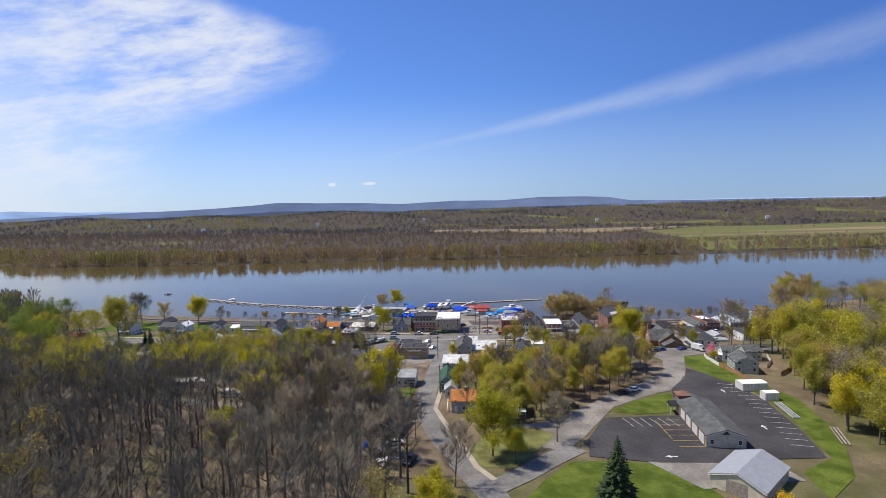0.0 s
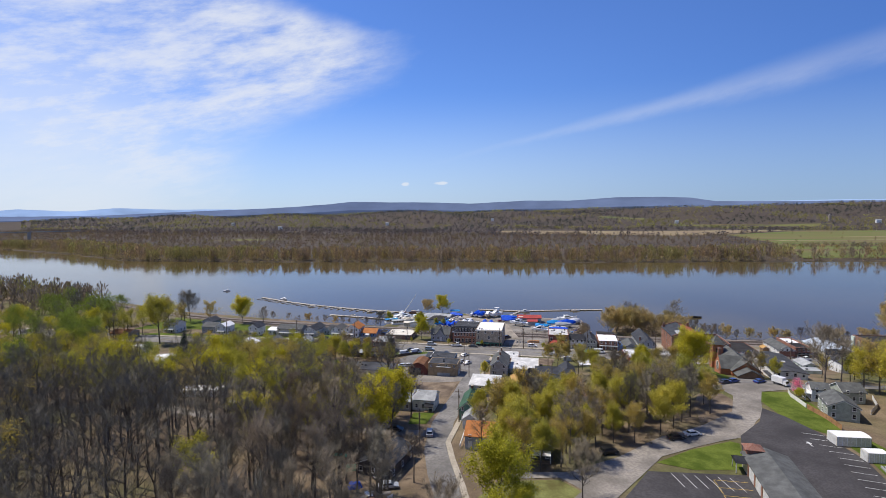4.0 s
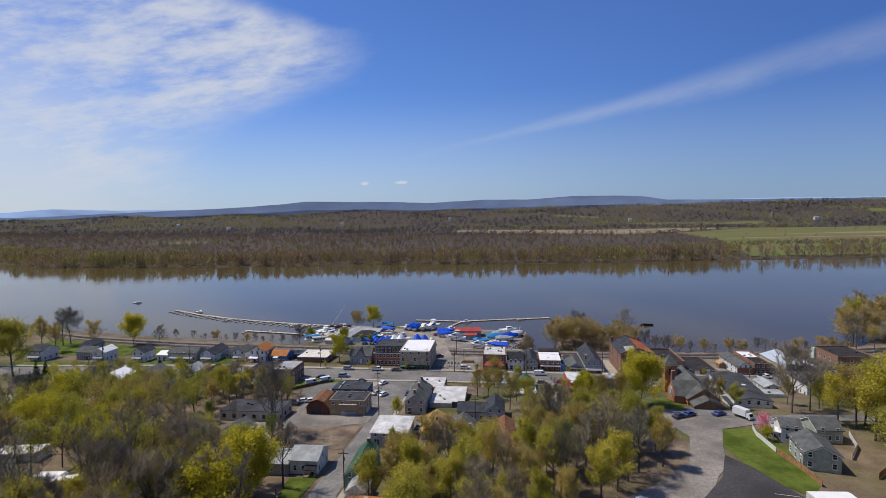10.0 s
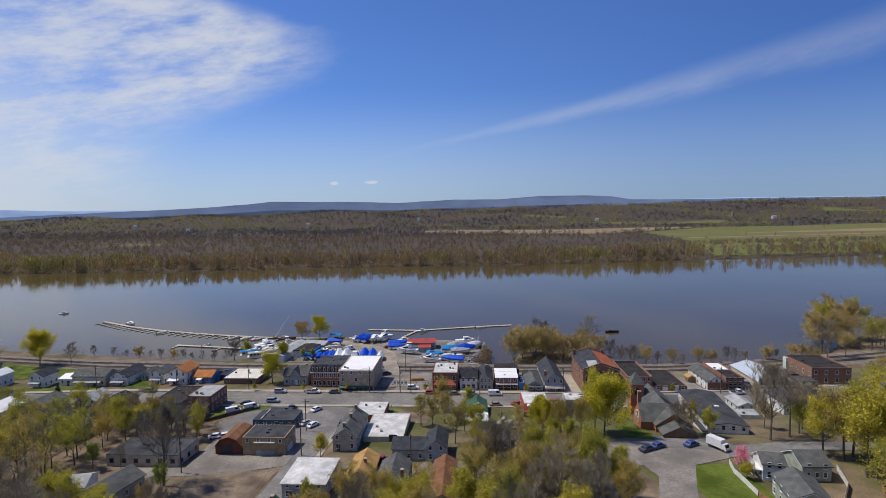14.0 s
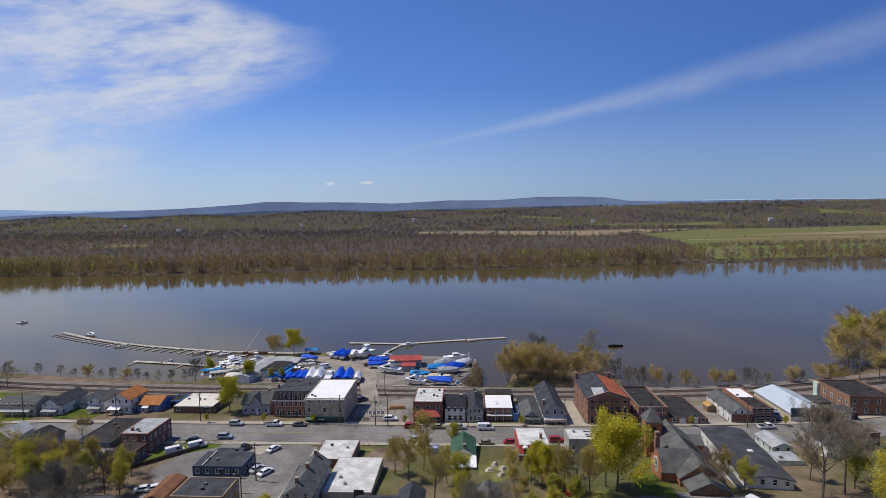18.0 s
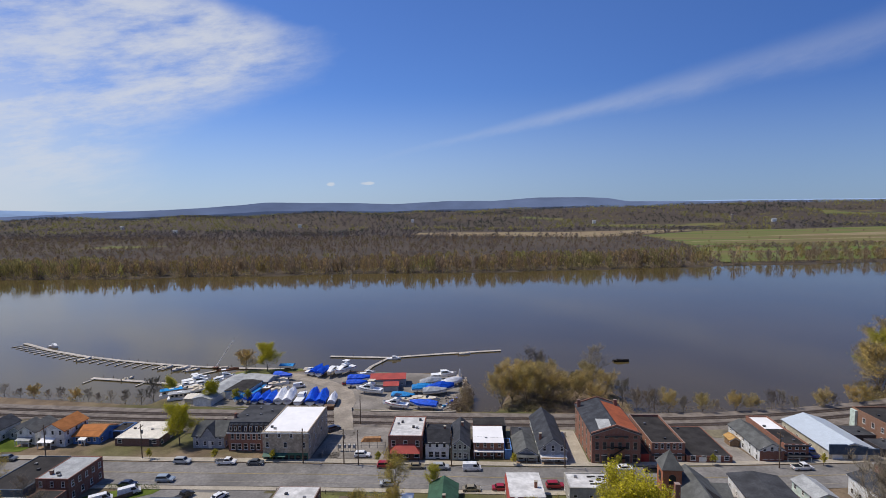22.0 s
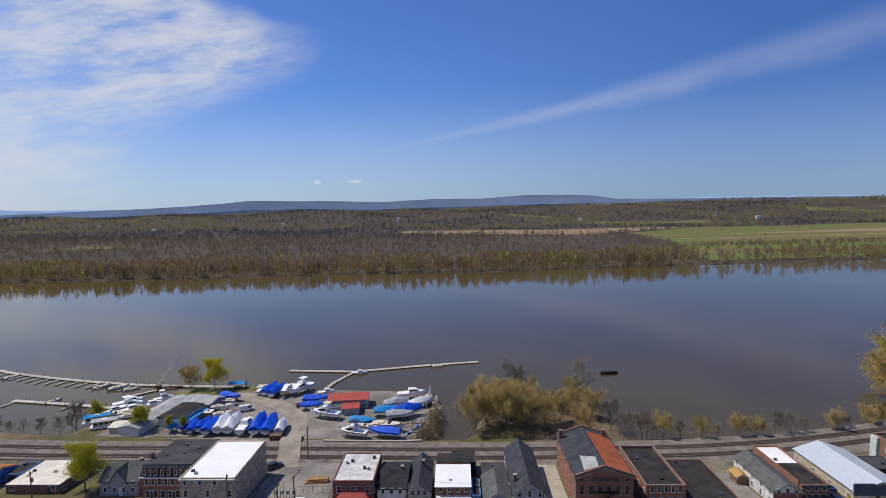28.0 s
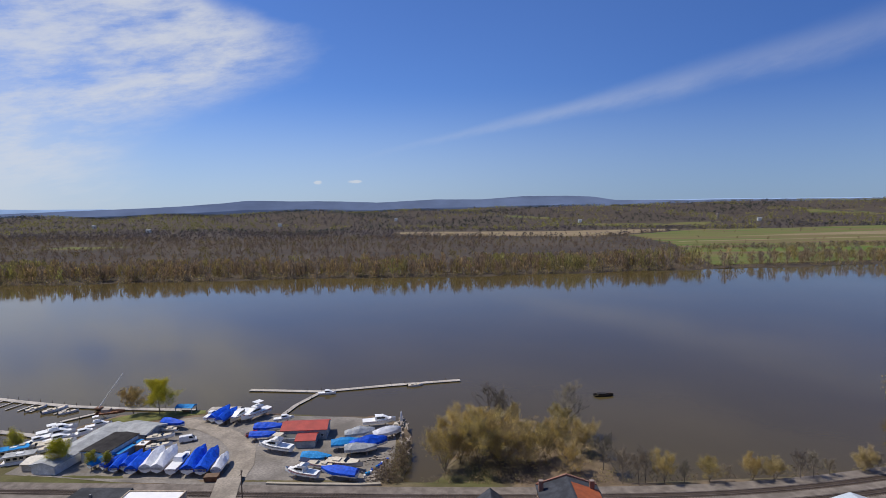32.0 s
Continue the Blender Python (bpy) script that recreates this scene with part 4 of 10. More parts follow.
# --- north side of the main street, west to east
house("white clapboard house with an orange shingle roof and porch", -94.5, -86.8, 7, 17, 5.6, "white_siding", "roof_orange", "gable_y", 2.2, W2, W2, W2, porch=(-3.6, 1.0, 2.2, 2.6, "roof_white"), doors=((-1.5, 1.0, 2.1, "f"),))
r = house("low blue house with a tan orange roof", -86.0, -77.5, 9.3, 18.5, 3.0, "blue_siding", "roof_orange", "gable_x", 1.7, ((0.9, 4, 0.9, 1.3),), ((0.9, 2, 0.9, 1.3),), ((0.9, 2, 0.9, 1.3),), doors=((-0.5, 1.0, 2.1, "f", "trim"),), porch=(-1.6, 0.8, 1.6, 2.3, "trim"))
house("blue shed with a dark flat roof", -77.2, -72.6, 14, 21, 2.7, "blue_siding", "roof_flat_dark", "flat", 1, parapet=0.15, name="shed", category="shed", doors=((0, 2.4, 2.2, "f", "trim_dark"),))
r = house("long low brown brick building with a cream flat roof", -71.2, -56.8, 8.0, 21.0, 3.1, "brick_brown", "roof_cream", "flat", 1, ((1.0, 2, 1.4, 1.2),), ((1.2, 3, 1.0, 1.0),), ((1.0, 3, 1.2, 1.2),), doors=((4.6, 1.1, 2.1, "f"),), name="shop", category="shop", parapet=0.12, frame="roof_cream")
r = house("pale grey house with a steep central gable", -45.2, -35.2, 7.0, 16.0, 4.4, "grey_siding", "roof_grey", "gable_x", 3.0, ((0.9, 4, 0.9, 1.4), (3.0, 2, 0.8, 1.1)), ((0.9, 2, 0.9, 1.4), (3.2, 1, 0.9, 1.3)), ((0.9, 2, 0.9, 1.4),), doors=((0.4, 1.0, 2.1, "f", "trim"),), chimneys=((3.2, 0.5, 3.6),))
part("cross_gable", Shape().prism([(-2.2, 4.2), (2.2, 4.2), (0, 7.2)], "y", -4.9, 0.0), "grey_siding", r)
part("cross_roof", Shape().prism([(-2.6, 3.8), (0, 7.4), (2.6, 3.8), (2.6, 4.0), (0, 7.6), (-2.6, 4.0)], "y", -5.1, 0.0), "roof_grey", r)
house("dark timber shed with a black roof", -37.5, -33.4, 14.5, 24, 3.4, "wood", "roof_flat_dark", "gable_y", 1.2, name="shed", category="shed")
r = house("three-storey red brick row with a slate mansard and white dormers", -32.9, -20.1, 5.0, 21.5, 6.9, "brick", ("roof_slate", "roof_flat_grey"), "mansard", 2.7, ((0.6, 6, 1.2, 1.9), (3.9, 7, 0.95, 1.7)), ((1, 3, 0.9, 1.5), (4, 3, 0.9, 1.5)), (), doors=((1.5, 1.1, 2.3, "f"), (-3.6, 1.1, 2.3, "f")), name="row_building", category="building")
for u in (-5.3, -3.9, -2.5, -0.7, 0.9, 2.7, 4.1, 5.5):
    dm = part("dormer", Shape().box(u - 0.45, u + 0.45, -8.55, -7.2, 7.25, 9.1), "wood", r)
    part("dormer_frame", Shape().box(u - 0.38, u + 0.38, -8.58, -8.553, 7.4, 8.95), "trim", dm)
    part("dormer_window", Shape().box(u - 0.25, u + 0.25, -8.62, -8.583, 7.55, 8.8), "glass", dm)
    part("dormer_cap", Shape().prism([(u - 0.56, 9.1), (u + 0.56, 9.1), (u, 9.45)], "y", -8.65, -7.2), "roof_slate", dm)
for u, v in ((-3, -2), (1, -1), (3.5, 2), (-1, 4)):
    box_part(r, "roof_vent", "steel", u - 0.25, u + 0.25, v - 0.25, v + 0.25, 9.0, 9.9)
part("chimney", Shape().box(-6.3, -5.7, -4, -3.2, 7, 11), "brick", r)
r = house("tall three-storey stone building with a white roof and green shopfront", -19.8, -6.2, -0.6, 19.4, 9.3, "stone", "roof_white", "flat", 1, ((3.7, 3, 1.0, 1.7), (6.7, 4, 0.9, 1.6)), ((4.0, 4, 0.9, 1.5), (6.8, 4, 0.9, 1.5)), ((4.4, 4, 0.9, 1.4), (6.9, 5, 0.9, 1.4)), name="corner_building", category="building", parapet=0.28, frame="trim", split=("roof_pale", 0.02))
box_part(r, "shopfront", "trim_green", -6.6, 6.6, -10.12, -10.004, 0.35, 3.2, "dark green shopfront with glazing")
for u in np.linspace(-5.6, 5.6, 7):
    box_part(r, "shop_window", "glass", u - 0.65, u + 0.65, -10.16, -10.124, 0.9, 2.5)
part("awning", Shape().prism([(-10.14, 3.1), (-11.3, 2.6), (-11.3, 2.5), (-10.14, 2.95)], "x", -6.6, 0.2), "trim_green", r, "faded green canvas awning")
part("cornice", Shape().box(-7.0, 7.0, -10.3, -10.035, 9.0, 9.3), "trim", r)
r = house("red brick shop with a white flat roof and red porch", 17.2, 27.2, 0.6, 14.8, 7.6, "brick_dark", "roof_worn", "flat", 1, ((0.6, 3, 1.6, 2.0), (4.0, 3, 1.2, 1.7)), ((1.0, 3, 0.9, 1.5), (4.2, 4, 0.9, 1.5)), ((4.2, 4, 0.9, 1.5),), name="shop", category="shop", doors=((0, 1.1, 2.2, "f"),), parapet=0.3)
part("porch_roof", Shape().add([(-4.4, -9.2, 3.5), (4.4, -9.2, 3.5), (2.6, -7.12, 5.4), (-2.6, -7.12, 5.4), (-4.4, -7.12, 3.5), (4.4, -7.12, 3.5)], [(0, 1, 2, 3), (0, 3, 4), (1, 5, 2), (4, 5, 1, 0), (3, 2, 5, 4)]), "roof_red", r, "red hipped roof over a bay")
box_part(r, "bay", "trim_red", -3.6, 3.6, -8.4, -7.102, 3.2, 3.7)
for u in (-4.0, -1.4, 1.4, 4.0):
    box_part(r, "post", "trim_dark", u - 0.08, u + 0.08, -8.8, -8.6, 0.5, 3.45)
for u, v in ((1.8, -1.0), (-2.0, 2.6), (3.4, 4.4)):
    box_part(r, "roof_vent", "trim_dark", u - 0.35, u + 0.35, v - 0.35, v + 0.35, 7.66, 8.3)
house("white two-storey shop with a black roof", 28.0, 34.9, 1.2, 14.0, 5.4, "white_siding", "roof_dark", "gable_x", 1.3, ((0.5, 3, 1.4, 1.8), (3.5, 3, 0.9, 1.4)), ((3.4, 2, 0.9, 1.3),), ((3.4, 2, 0.9, 1.3),), doors=((0.2, 1.0, 2.1, "f"),), chimneys=((2.0, 0.5, 2.2),))
house("narrow pale green house with a slate gable roof", 35.4, 40.9, 0.4, 16.2, 4.9, "sage_siding", "roof_slate", "gable_y", 2.2, ((0.7, 3, 0.9, 1.6), (3.4, 3, 0.8, 1.4)), (), ((0.9, 4, 0.9, 1.4), (3.4, 4, 0.8, 1.3)), doors=((1.7, 0.95, 2.1, "f"),), chimneys=((0.6, 2.5, 3.0),))
r = house("brick row house with a bright white front roof", 42.0, 51.0, 2.6, 16.6, 5.3, "brick", "roof_white", "flat", 1, ((0.6, 4, 0.95, 1.7), (3.2, 4, 0.85, 1.5)), (), ((1, 3, 0.9, 1.4), (3.3, 3, 0.9, 1.3)), doors=((1.4, 1.0, 2.1, "f"),), parapet=0.2)
part("front_roof", Shape().prism([(-7.6, 5.36), (1.9, 6.3), (1.9, 6.42), (-7.6, 5.5)], "x", -4.6, 4.5), "roof_white", r, "bright white metal front roof")
box_part(r, "attic", "brick", -4.4, 4.2, 2.0, 6.9, 5.37, 6.7)
box_part(r, "attic_roof", "roof_flat_dark", -4.5, 4.3, 1.9, 7.0, 6.703, 6.85, "black rear roof")
box_part(r, "balcony", "trim", -4.4, 4.4, -8.4, -7.002, 2.9, 3.05)
for u in (-4.2, -1.4, 1.4, 4.2):
    box_part(r, "post", "trim", u - 0.06, u + 0.06, -8.35, -8.2, 0.4, 5.2)
house("dark lean-to behind the row with a black flat roof", 45.8, 52.6, 16.8, 23.5, 4.6, "dark_siding", "roof_flat_dark", "flat", parapet=0.15, name="outbuilding", category="outbuilding")
house("blue painted lean-to house", 51.2, 53.2, 1.4, 9.0, 3.2, "blue_siding", "roof_flat_dark", "flat", parapet=0.12, name="annex", category="annex")
house("small grey gabled shop", 54.0, 60.4, -0.2, 11.5, 2.9, "grey_siding", "roof_grey", "gable_y", 1.9, ((0.7, 2, 1.6, 1.5),), (), ((0.9, 3, 0.9, 1.2),), name="shop", category="shop", doors=((0, 1.0, 2.1, "f"),), porch=(-3.0, 3.0, 1.4, 2.5, "roof_grey"))
house("flat dark roofed store behind a gabled shop", 54.0, 60.6, 12.0, 18.0, 3.4, "dark_siding", "roof_flat_grey", "flat", parapet=0.15, name="outbuilding", category="outbuilding")
r = house("tall house with a dark slate gable and two-storey porch", 61.0, 68.6, -0.4, 23.0, 5.2, "grey_siding", "roof_slate", "gable_y", 3.0, ((0.6, 3, 1.0, 1.9), (3.4, 3, 0.9, 1.6)), ((1, 4, 0.9, 1.4), (3.5, 4, 0.9, 1.3)), ((1, 5, 0.9, 1.4), (3.5, 5, 0.9, 1.3)), doors=((1.8, 1.0, 2.2, "f"),), porch=(-3.7, 3.7, 1.7, 2.9, "trim"), chimneys=((-3.0, -7, 2.6),))
box_part(r, "balcony", "wood", -3.6, 3.6, -13.3, -11.72, 3.1, 3.25)
r = house("massive red brick warehouse with arched windows and a stepped gable", 75.6, 89.2, -0.8, 21.5, 9.9, "brick", "roof_slate", "gable_y", 2.2, ((0.6, 6, 1.3, 2.3), (4.2, 6, 1.1, 2.2), (7.4, 5, 1.1, 2.1)), ((1.0, 5, 1.1, 2.0), (4.2, 5, 1.1, 2.0), (7.0, 5, 1.1, 2.0)), ((7.0, 4, 1.1, 1.8),), name="warehouse", category="warehouse", doors=((-3.4, 1.3, 2.4, "f"), (3.2, 1.3, 2.4, "f")), frame="old_wood")
part("roof_patch", Shape().add([(0.5, -10.6, 12.27), (6.7, -10.6, 10.29), (6.7, 8.6, 10.29), (0.5, 8.6, 12.27)], [(0, 1, 2, 3)]), "roof_rust", r, "rust red roof slope")
part("roof_patch", Shape().add([(-4.6, -10.4, 10.98), (-1.2, -10.4, 12.05), (-0.8, -6.0, 12.18), (-4.0, -3.4, 11.17)], [(0, 1, 2, 3)]), "roof_pale", r, "pale weathered patch on the roof")
for yy in (-11.4, 10.95):
    part("gable_parapet", Shape().prism([(-7.0, 9.5), (7.0, 9.5), (7.0, 10.35), (0, 12.75), (-7.0, 10.35)], "y", yy, yy + 0.4), "brick", r)
for i in range(3):
    box_part(r, "fire_escape", "black", -3.0, 3.2, -12.2, -11.42, 3.2 + i * 3.1, 3.28 + i * 3.1)
part("escape_stair", Shape().prism([(-2.4, 3.3), (-2.1, 3.3), (2.6, 6.3), (2.3, 6.3)], "y", -12.0, -11.6), "black", r)
for ux in (5.2, -6.3):
    box_part(r, "chimney", "brick_dark", ux - 0.5, ux + 0.5, 8.0, 8.9, 10.0, 12.6)
house("low brick annex with a red garage door", 89.5, 92.6, 0.8, 18.0, 3.0, "brick", "roof_flat_dark", "flat", parapet=0.2, name="annex", category="annex", doors=((0, 2.2, 2.3, "f", "trim_red"),))
r = house("two-storey red brick building with a dark flat roof", 92.9, 102.3, 1.0, 21.4, 6.0, "brick", "roof_flat_dark", "flat", 1, ((0.6, 4, 1.2, 1.9), (3.8, 5, 0.9, 1.6)), ((1.0, 6, 0.9, 1.6), (3.9, 6, 0.9, 1.5)), ((3.9, 5, 0.9, 1.5),), name="shop", category="building", parapet=0.75)
box_part(r, "sign_board", "trim_dark", -4.5, 4.5, -10.4, -10.24, 2.9, 3.5)
house("low dark brick store with a wide black roof", 102.7, 115.2, 0.4, 20.6, 2.9, "brick_dark", "roof_flat_dark", "flat", 1, ((0.8, 4, 1.4, 1.3),), (), ((1.0, 4, 1.2, 1.2),), name="store", category="shop", parapet=0.2, doors=((2.4, 1.2, 2.2, "f", "trim"), (-2.0, 2.0, 1.8, "f", "trim")))
r = house("white gabled row with a dark red storefront", 123.4, 130.2, 1.8, 19.0, 4.4, "white_siding", "roof_grey", "gable_y", 1.7, ((0.7, 3, 1.2, 1.5), (3.0, 3, 0.9, 1.3)), ((0.9, 5, 0.9, 1.4), (3.0, 5, 0.8, 1.2)), (), name="row_house", doors=((1.2, 1.0, 2.1, "f", "trim_red"),))
box_part(r, "storefront", "brick_dark", -3.3, 3.3, -8.72, -8.602, 0.2, 4.0)
house("small ochre roofed porch hut beside a white house", 120.4, 123.2, 12.0, 15.4, 2.3, "wood", "roof_ochre", "gable_y", 0.8, name="porch_hut", category="hut")
r = house("two-storey brick shop with a half white half black roof", 130.8, 137.4, 2.6, 23.0, 5.4, "brick", "roof_white", "flat", 1, ((0.6, 3, 1.4, 1.8), (3.3, 3, 0.9, 1.5)), ((1.5, 5, 0.9, 1.3),), ((3.4, 4, 0.9, 1.4),), name="shop", category="shop", parapet=0.5, split=("roof_flat_dark", 0.55))
part("cornice", Shape().box(-3.6, 3.6, -10.6, -10.24, 5.3, 5.75), "trim_dark", r)
box_part(r, "porch_roof", "trim_dark", -3.4, 3.4, -11.8, -10.24, 2.75, 2.95)
for u in (-3.2, 0, 3.2):
    box_part(r, "post", "trim", u - 0.07, u + 0.07, -11.7, -11.56, 0.4, 2.75)
r = house("large white metal-roofed garage with a dark false front", 143.6, 157.0, 3.4, 25.0, 3.9, "cream_siding", "metal_white", "gable_y", 2.2, (), ((1.5, 4, 1.2, 0.9),), (), name="garage", category="garage", doors=((-4.4, 2.8, 2.7, "f", "trim"), (2.6, 2.8, 2.7, "f", "trim"), (-0.9, 1.0, 2.1, "f")))
part("false_front", Shape().prism([(-6.9, 2.9), (6.9, 2.9), (6.9, 4.6), (3.6, 4.6), (3.6, 5.2), (-2.0, 5.2), (-2.0, 5.8), (-6.9, 5.8)], "y", -11.3, -10.9), "navy_siding", r, "dark stepped false front")
house("low grey flat roofed outbuilding", 159.0, 165.5, 15.0, 22.0, 3.0, "dark_siding", "roof_flat_grey", "flat", parapet=0.15, name="outbuilding", category="outbuilding")
r = house("brown brick mill building with a black flat roof", 167.0, 182.0, 9.5, 27.0, 7.2, "brick_tan", "roof_flat_dark", "flat", 1, ((1.0, 4, 1.2, 1.7), (4.2, 4, 1.1, 1.6)), ((1.0, 5, 1.1, 1.7), (4.2, 5, 1.1, 1.6)), (), name="mill", category="building", parapet=0.5)
box_part(r, "end_bay", "mint_siding", -8.3, -7.53, 6.4, 8.6, -0.6, 7.2, "pale clapboard end bay")
house("dark green shed with pale doors", 159.5, 166.5, 5.0, 12.0, 2.8, "dark_siding", "roof_flat_grey", "flat", parapet=0.2, name="shed", category="shed", doors=((0, 2.4, 2.2, "f", "trim"),))
# --- houses west along the street, north side
for x0, x1, y0, y1, h, wall, roof, kind, rise, lab in (
    (-103.5, -97.5, 8, 17, 4.6, "white_siding", "roof_grey", "gable_y", 1.8, "white house with a grey gable roof"),
    (-110.2, -105.6, 12, 20, 3.0, "grey_siding", "roof_grey", "gable_y", 1.6, "small grey gabled house"),
    (-118.5, -111.5, 5, 18, 4.2, "white_siding", "roof_slate", "gable_y", 2.2, "white house with a slate gable roof and porch"),
    (-134.5, -120.0, 4, 12, 4.6, "cream_siding", "roof_grey", "gable_x", 1.8, "long cream house with a dormered grey roof"),
    (-141.0, -135.4, 5, 13, 3.2, "white_siding", "roof_white", "gable_x", 1.0, "low white house with a pale metal roof"),
    (-151.5, -145.5, 2, 10, 5.0, "white_siding", "roof_slate", "gable_y", 2.0, "white two-storey house with a slate roof"),
    (-171.0, -165.0, 1, 9, 5.0, "white_siding", "roof_white", "gable_y", 1.8, "white two-storey house with a pale roof"),
    (-183.0, -174.5, 4, 13, 4.0, "grey_siding", "roof_grey", "gable_x", 1.8, "grey house with a grey roof"),
    (-190.0, -183.0, 14, 22, 5.0, "grey_siding", "roof_slate", "gable_y", 2.0, "grey house with a dark roof"),
    (-205.5, -197.5, 0, 9, 5.2, "white_siding", "roof_slate", "gable_x", 2.0, "large white house with a slate roof and porch"),
    (-225.0, -213.0, -18, -10, 3.0, "tan_siding", "roof_brown", "gable_x", 1.6, "brown bungalow with a brown roof"),
):
    w = x1 - x0
    n = max(2, int(w / 2.4))
    house(lab, x0, x1, y0, y1, h, wall, roof, kind, rise, ((0.9, n, 0.9, 1.4),) + (((3.4, n, 0.9, 1.2),) if h > 4.1 else ()), ((0.9, 3, 0.9, 1.3),) + (((3.4, 3, 0.9, 1.2),) if h > 4.1 else ()), ((0.9, 3, 0.9, 1.3),), doors=((w * 0.18, 1.0, 2.1, "f"),), porch=(-w * 0.4, w * 0.4, 1.8, 2.4, "roof_pale") if h > 4 else None, group="houses along the west street")
# --- south side of the street and the side street
r = house("brick shop with a pale grey roof on the corner plot", -68.2, -59.6, -24.5, -12.5, 6.2, "brick_dark", "roof_pale", "flat", 1, ((1.0, 3, 0.9, 1.4), (3.9, 3, 0.9, 1.4)), ((3.9, 4, 0.9, 1.4),), ((1.0, 4, 0.9, 1.5), (3.9, 5, 0.9, 1.5)), name="shop", category="shop", parapet=0.15, chimneys=((-2.0, -3.5, 1.0),))
house("dark flat roofed block with grey siding", -80.5, -69.4, -27, -9.5, 4.6, "navy_siding", "roof_flat_dark", "flat", 1, ((1.2, 3, 0.9, 1.2),), ((1.2, 4, 0.9, 1.2),), (), name="shop", category="shop", parapet=0.25)
house("brick rear wing with an open porch", -66.5, -59.5, -33, -25.3, 3.4, "brick_brown", "roof_flat_dark", "flat", 1, ((0.9, 3, 0.9, 1.3),), (), ((0.9, 3, 0.9, 1.3),), name="annex", category="annex", parapet=0.15, porch=(-3.2, 3.2, 1.8, 2.2, "roof_flat_grey"))
house("small dark lean-to shed with a pale roof", -76.0, -68.5, -33, -27.5, 2.4, "dark_siding", "roof_pale", "gable_x", 0.8, name="shed", category="shed")
r = house("low navy building with dark flat roofs", -38.2, -24.6, -38.6, -30.2, 3.2, "navy_siding", "roof_flat_grey", "flat", 1, ((0.9, 5, 1.0, 1.2),), ((0.9, 2, 1.0, 1.2),), ((0.9, 3, 1.0, 1.2),), name="shop", category="shop", doors=((1.0, 1.0, 2.1, "f"),), parapet=0.12)
box_part(r, "roof_ridge", "trim", -4.2, -4.0, -4.1, 4.1, 3.46, 3.62)
house("navy front wing with a dark flat roof", -36.8, -29.0, -30.0, -27.0, 2.9, "navy_siding", "roof_flat_grey", "flat", parapet=0.1, name="annex", category="annex")
r = house("two-storey brown clad block with a boarded shopfront", -32.0, -19.8, -59.0, -50.5, 5.6, "tan_siding", "roof_flat_grey", "flat", 1, ((3.6, 4, 0.9, 1.1),), ((3.4, 2, 0.9, 1.1),), ((3.4, 3, 0.9, 1.2),), name="shop", category="building", parapet=0.12)
box_part(r, "bay_roof", "roof_pale", -2.6, 3.4, -5.2, -4.27, 4.4, 4.52)
box_part(r, "shopfront", "roof_pale", -2.2, 3.0, -4.4, -4.255, 0.5, 1.9, "pale boarded panel")
box_part(r, "side_door", "paint_white", 6.1, 6.16, -2.6, 1.4, 0.1, 2.4)
house("rust red gambrel barn with a brown roof and dark doors", -40.2, -32.4, -58.6, -49.0, 2.9, "red_siding", "roof_brown", "gambrel", 2.7, name="barn", category="barn", doors=((-0.6, 3.6, 2.8, "f", "trim_dark"),))
house("long low block workshop with a grey flat roof", -66.5, -46.4, -66.6, -56.2, 3.7, "block", "roof_flat_grey", "flat", 1, ((1.1, 6, 1.2, 1.1),), ((1.1, 3, 1.2, 1.1),), ((1.1, 3, 1.2, 1.1),), name="workshop", category="workshop", parapet=0.14, frame="trim_dark")
r = house("old stuccoed house with a grey roof and three chimneys", -6.6, 0.2, -57.4, -41.5, 5.3, "stucco", "roof_grey", "gable_y", 2.4, ((0.8, 2, 0.9, 1.5), (3.4, 2, 0.8, 1.3)), ((0.9, 3, 0.9, 1.4), (3.2, 3, 0.8, 1.2)), ((0.9, 5, 0.9, 1.5), (3.3, 5, 0.9, 1.3)), chimneys=((-0.3, -6.6, 3.6), (0, 0.2, 3.6), (0, 6.8, 3.6)), doors=((-1.8, 1.0, 2.1, "f"),))
house("low store with a weathered white flat roof", 0.6, 12.6, -51.0, -33.6, 3.0, "block", "roof_worn", "flat", parapet=0.1, name="store", category="store", frame="trim", doors=((3.0, 2.4, 2.2, "f", "trim_dark"),))
house("low wing with a ribbed white roof", -6.8, 3.6, -33.4, -21.5, 3.2, "brick_dark", "roof_worn", "flat", 1, (), (), ((0.9, 3, 0.9, 1.2),), name="annex", category="annex", parapet=0.1)
r = house("grey blue clapboard house with a white trimmed gable", 11.6, 20.4, -64.8, -57.5, 3.8, "grey_siding", "roof_slate", "gable_x", 1.7, ((0.8, 3, 1.0, 1.3),), (), (), doors=((-2.6, 1.0, 2.1, "f", "trim"),))
house("two-storey grey gabled wing with white windows", 20.5, 26.0, -66.0, -56.5, 4.4, "grey_siding", "roof_slate", "gable_y", 2.0, ((0.8, 2, 0.9, 1.4), (3.2, 2, 0.9, 1.3)), (), ((0.8, 3, 0.9, 1.4), (3.2, 3, 0.9, 1.3)), doors=((1.9, 0.9, 2.1, "f", "trim"),))
house("square grey house with a low white hipped roof", -11.4, -1.2, -83.4, -71.4, 4.6, "grey_siding", "roof_worn", "hip", 0.7, ((0.8, 3, 0.9, 1.4), (2.9, 4, 0.9, 1.2)), ((0.8, 3, 0.9, 1.4), (2.9, 3, 0.9, 1.2)), ((0.8, 3, 0.9, 1.4), (2.9, 4, 0.9, 1.2)), doors=((-3.2, 1.0, 2.1, "f"),))
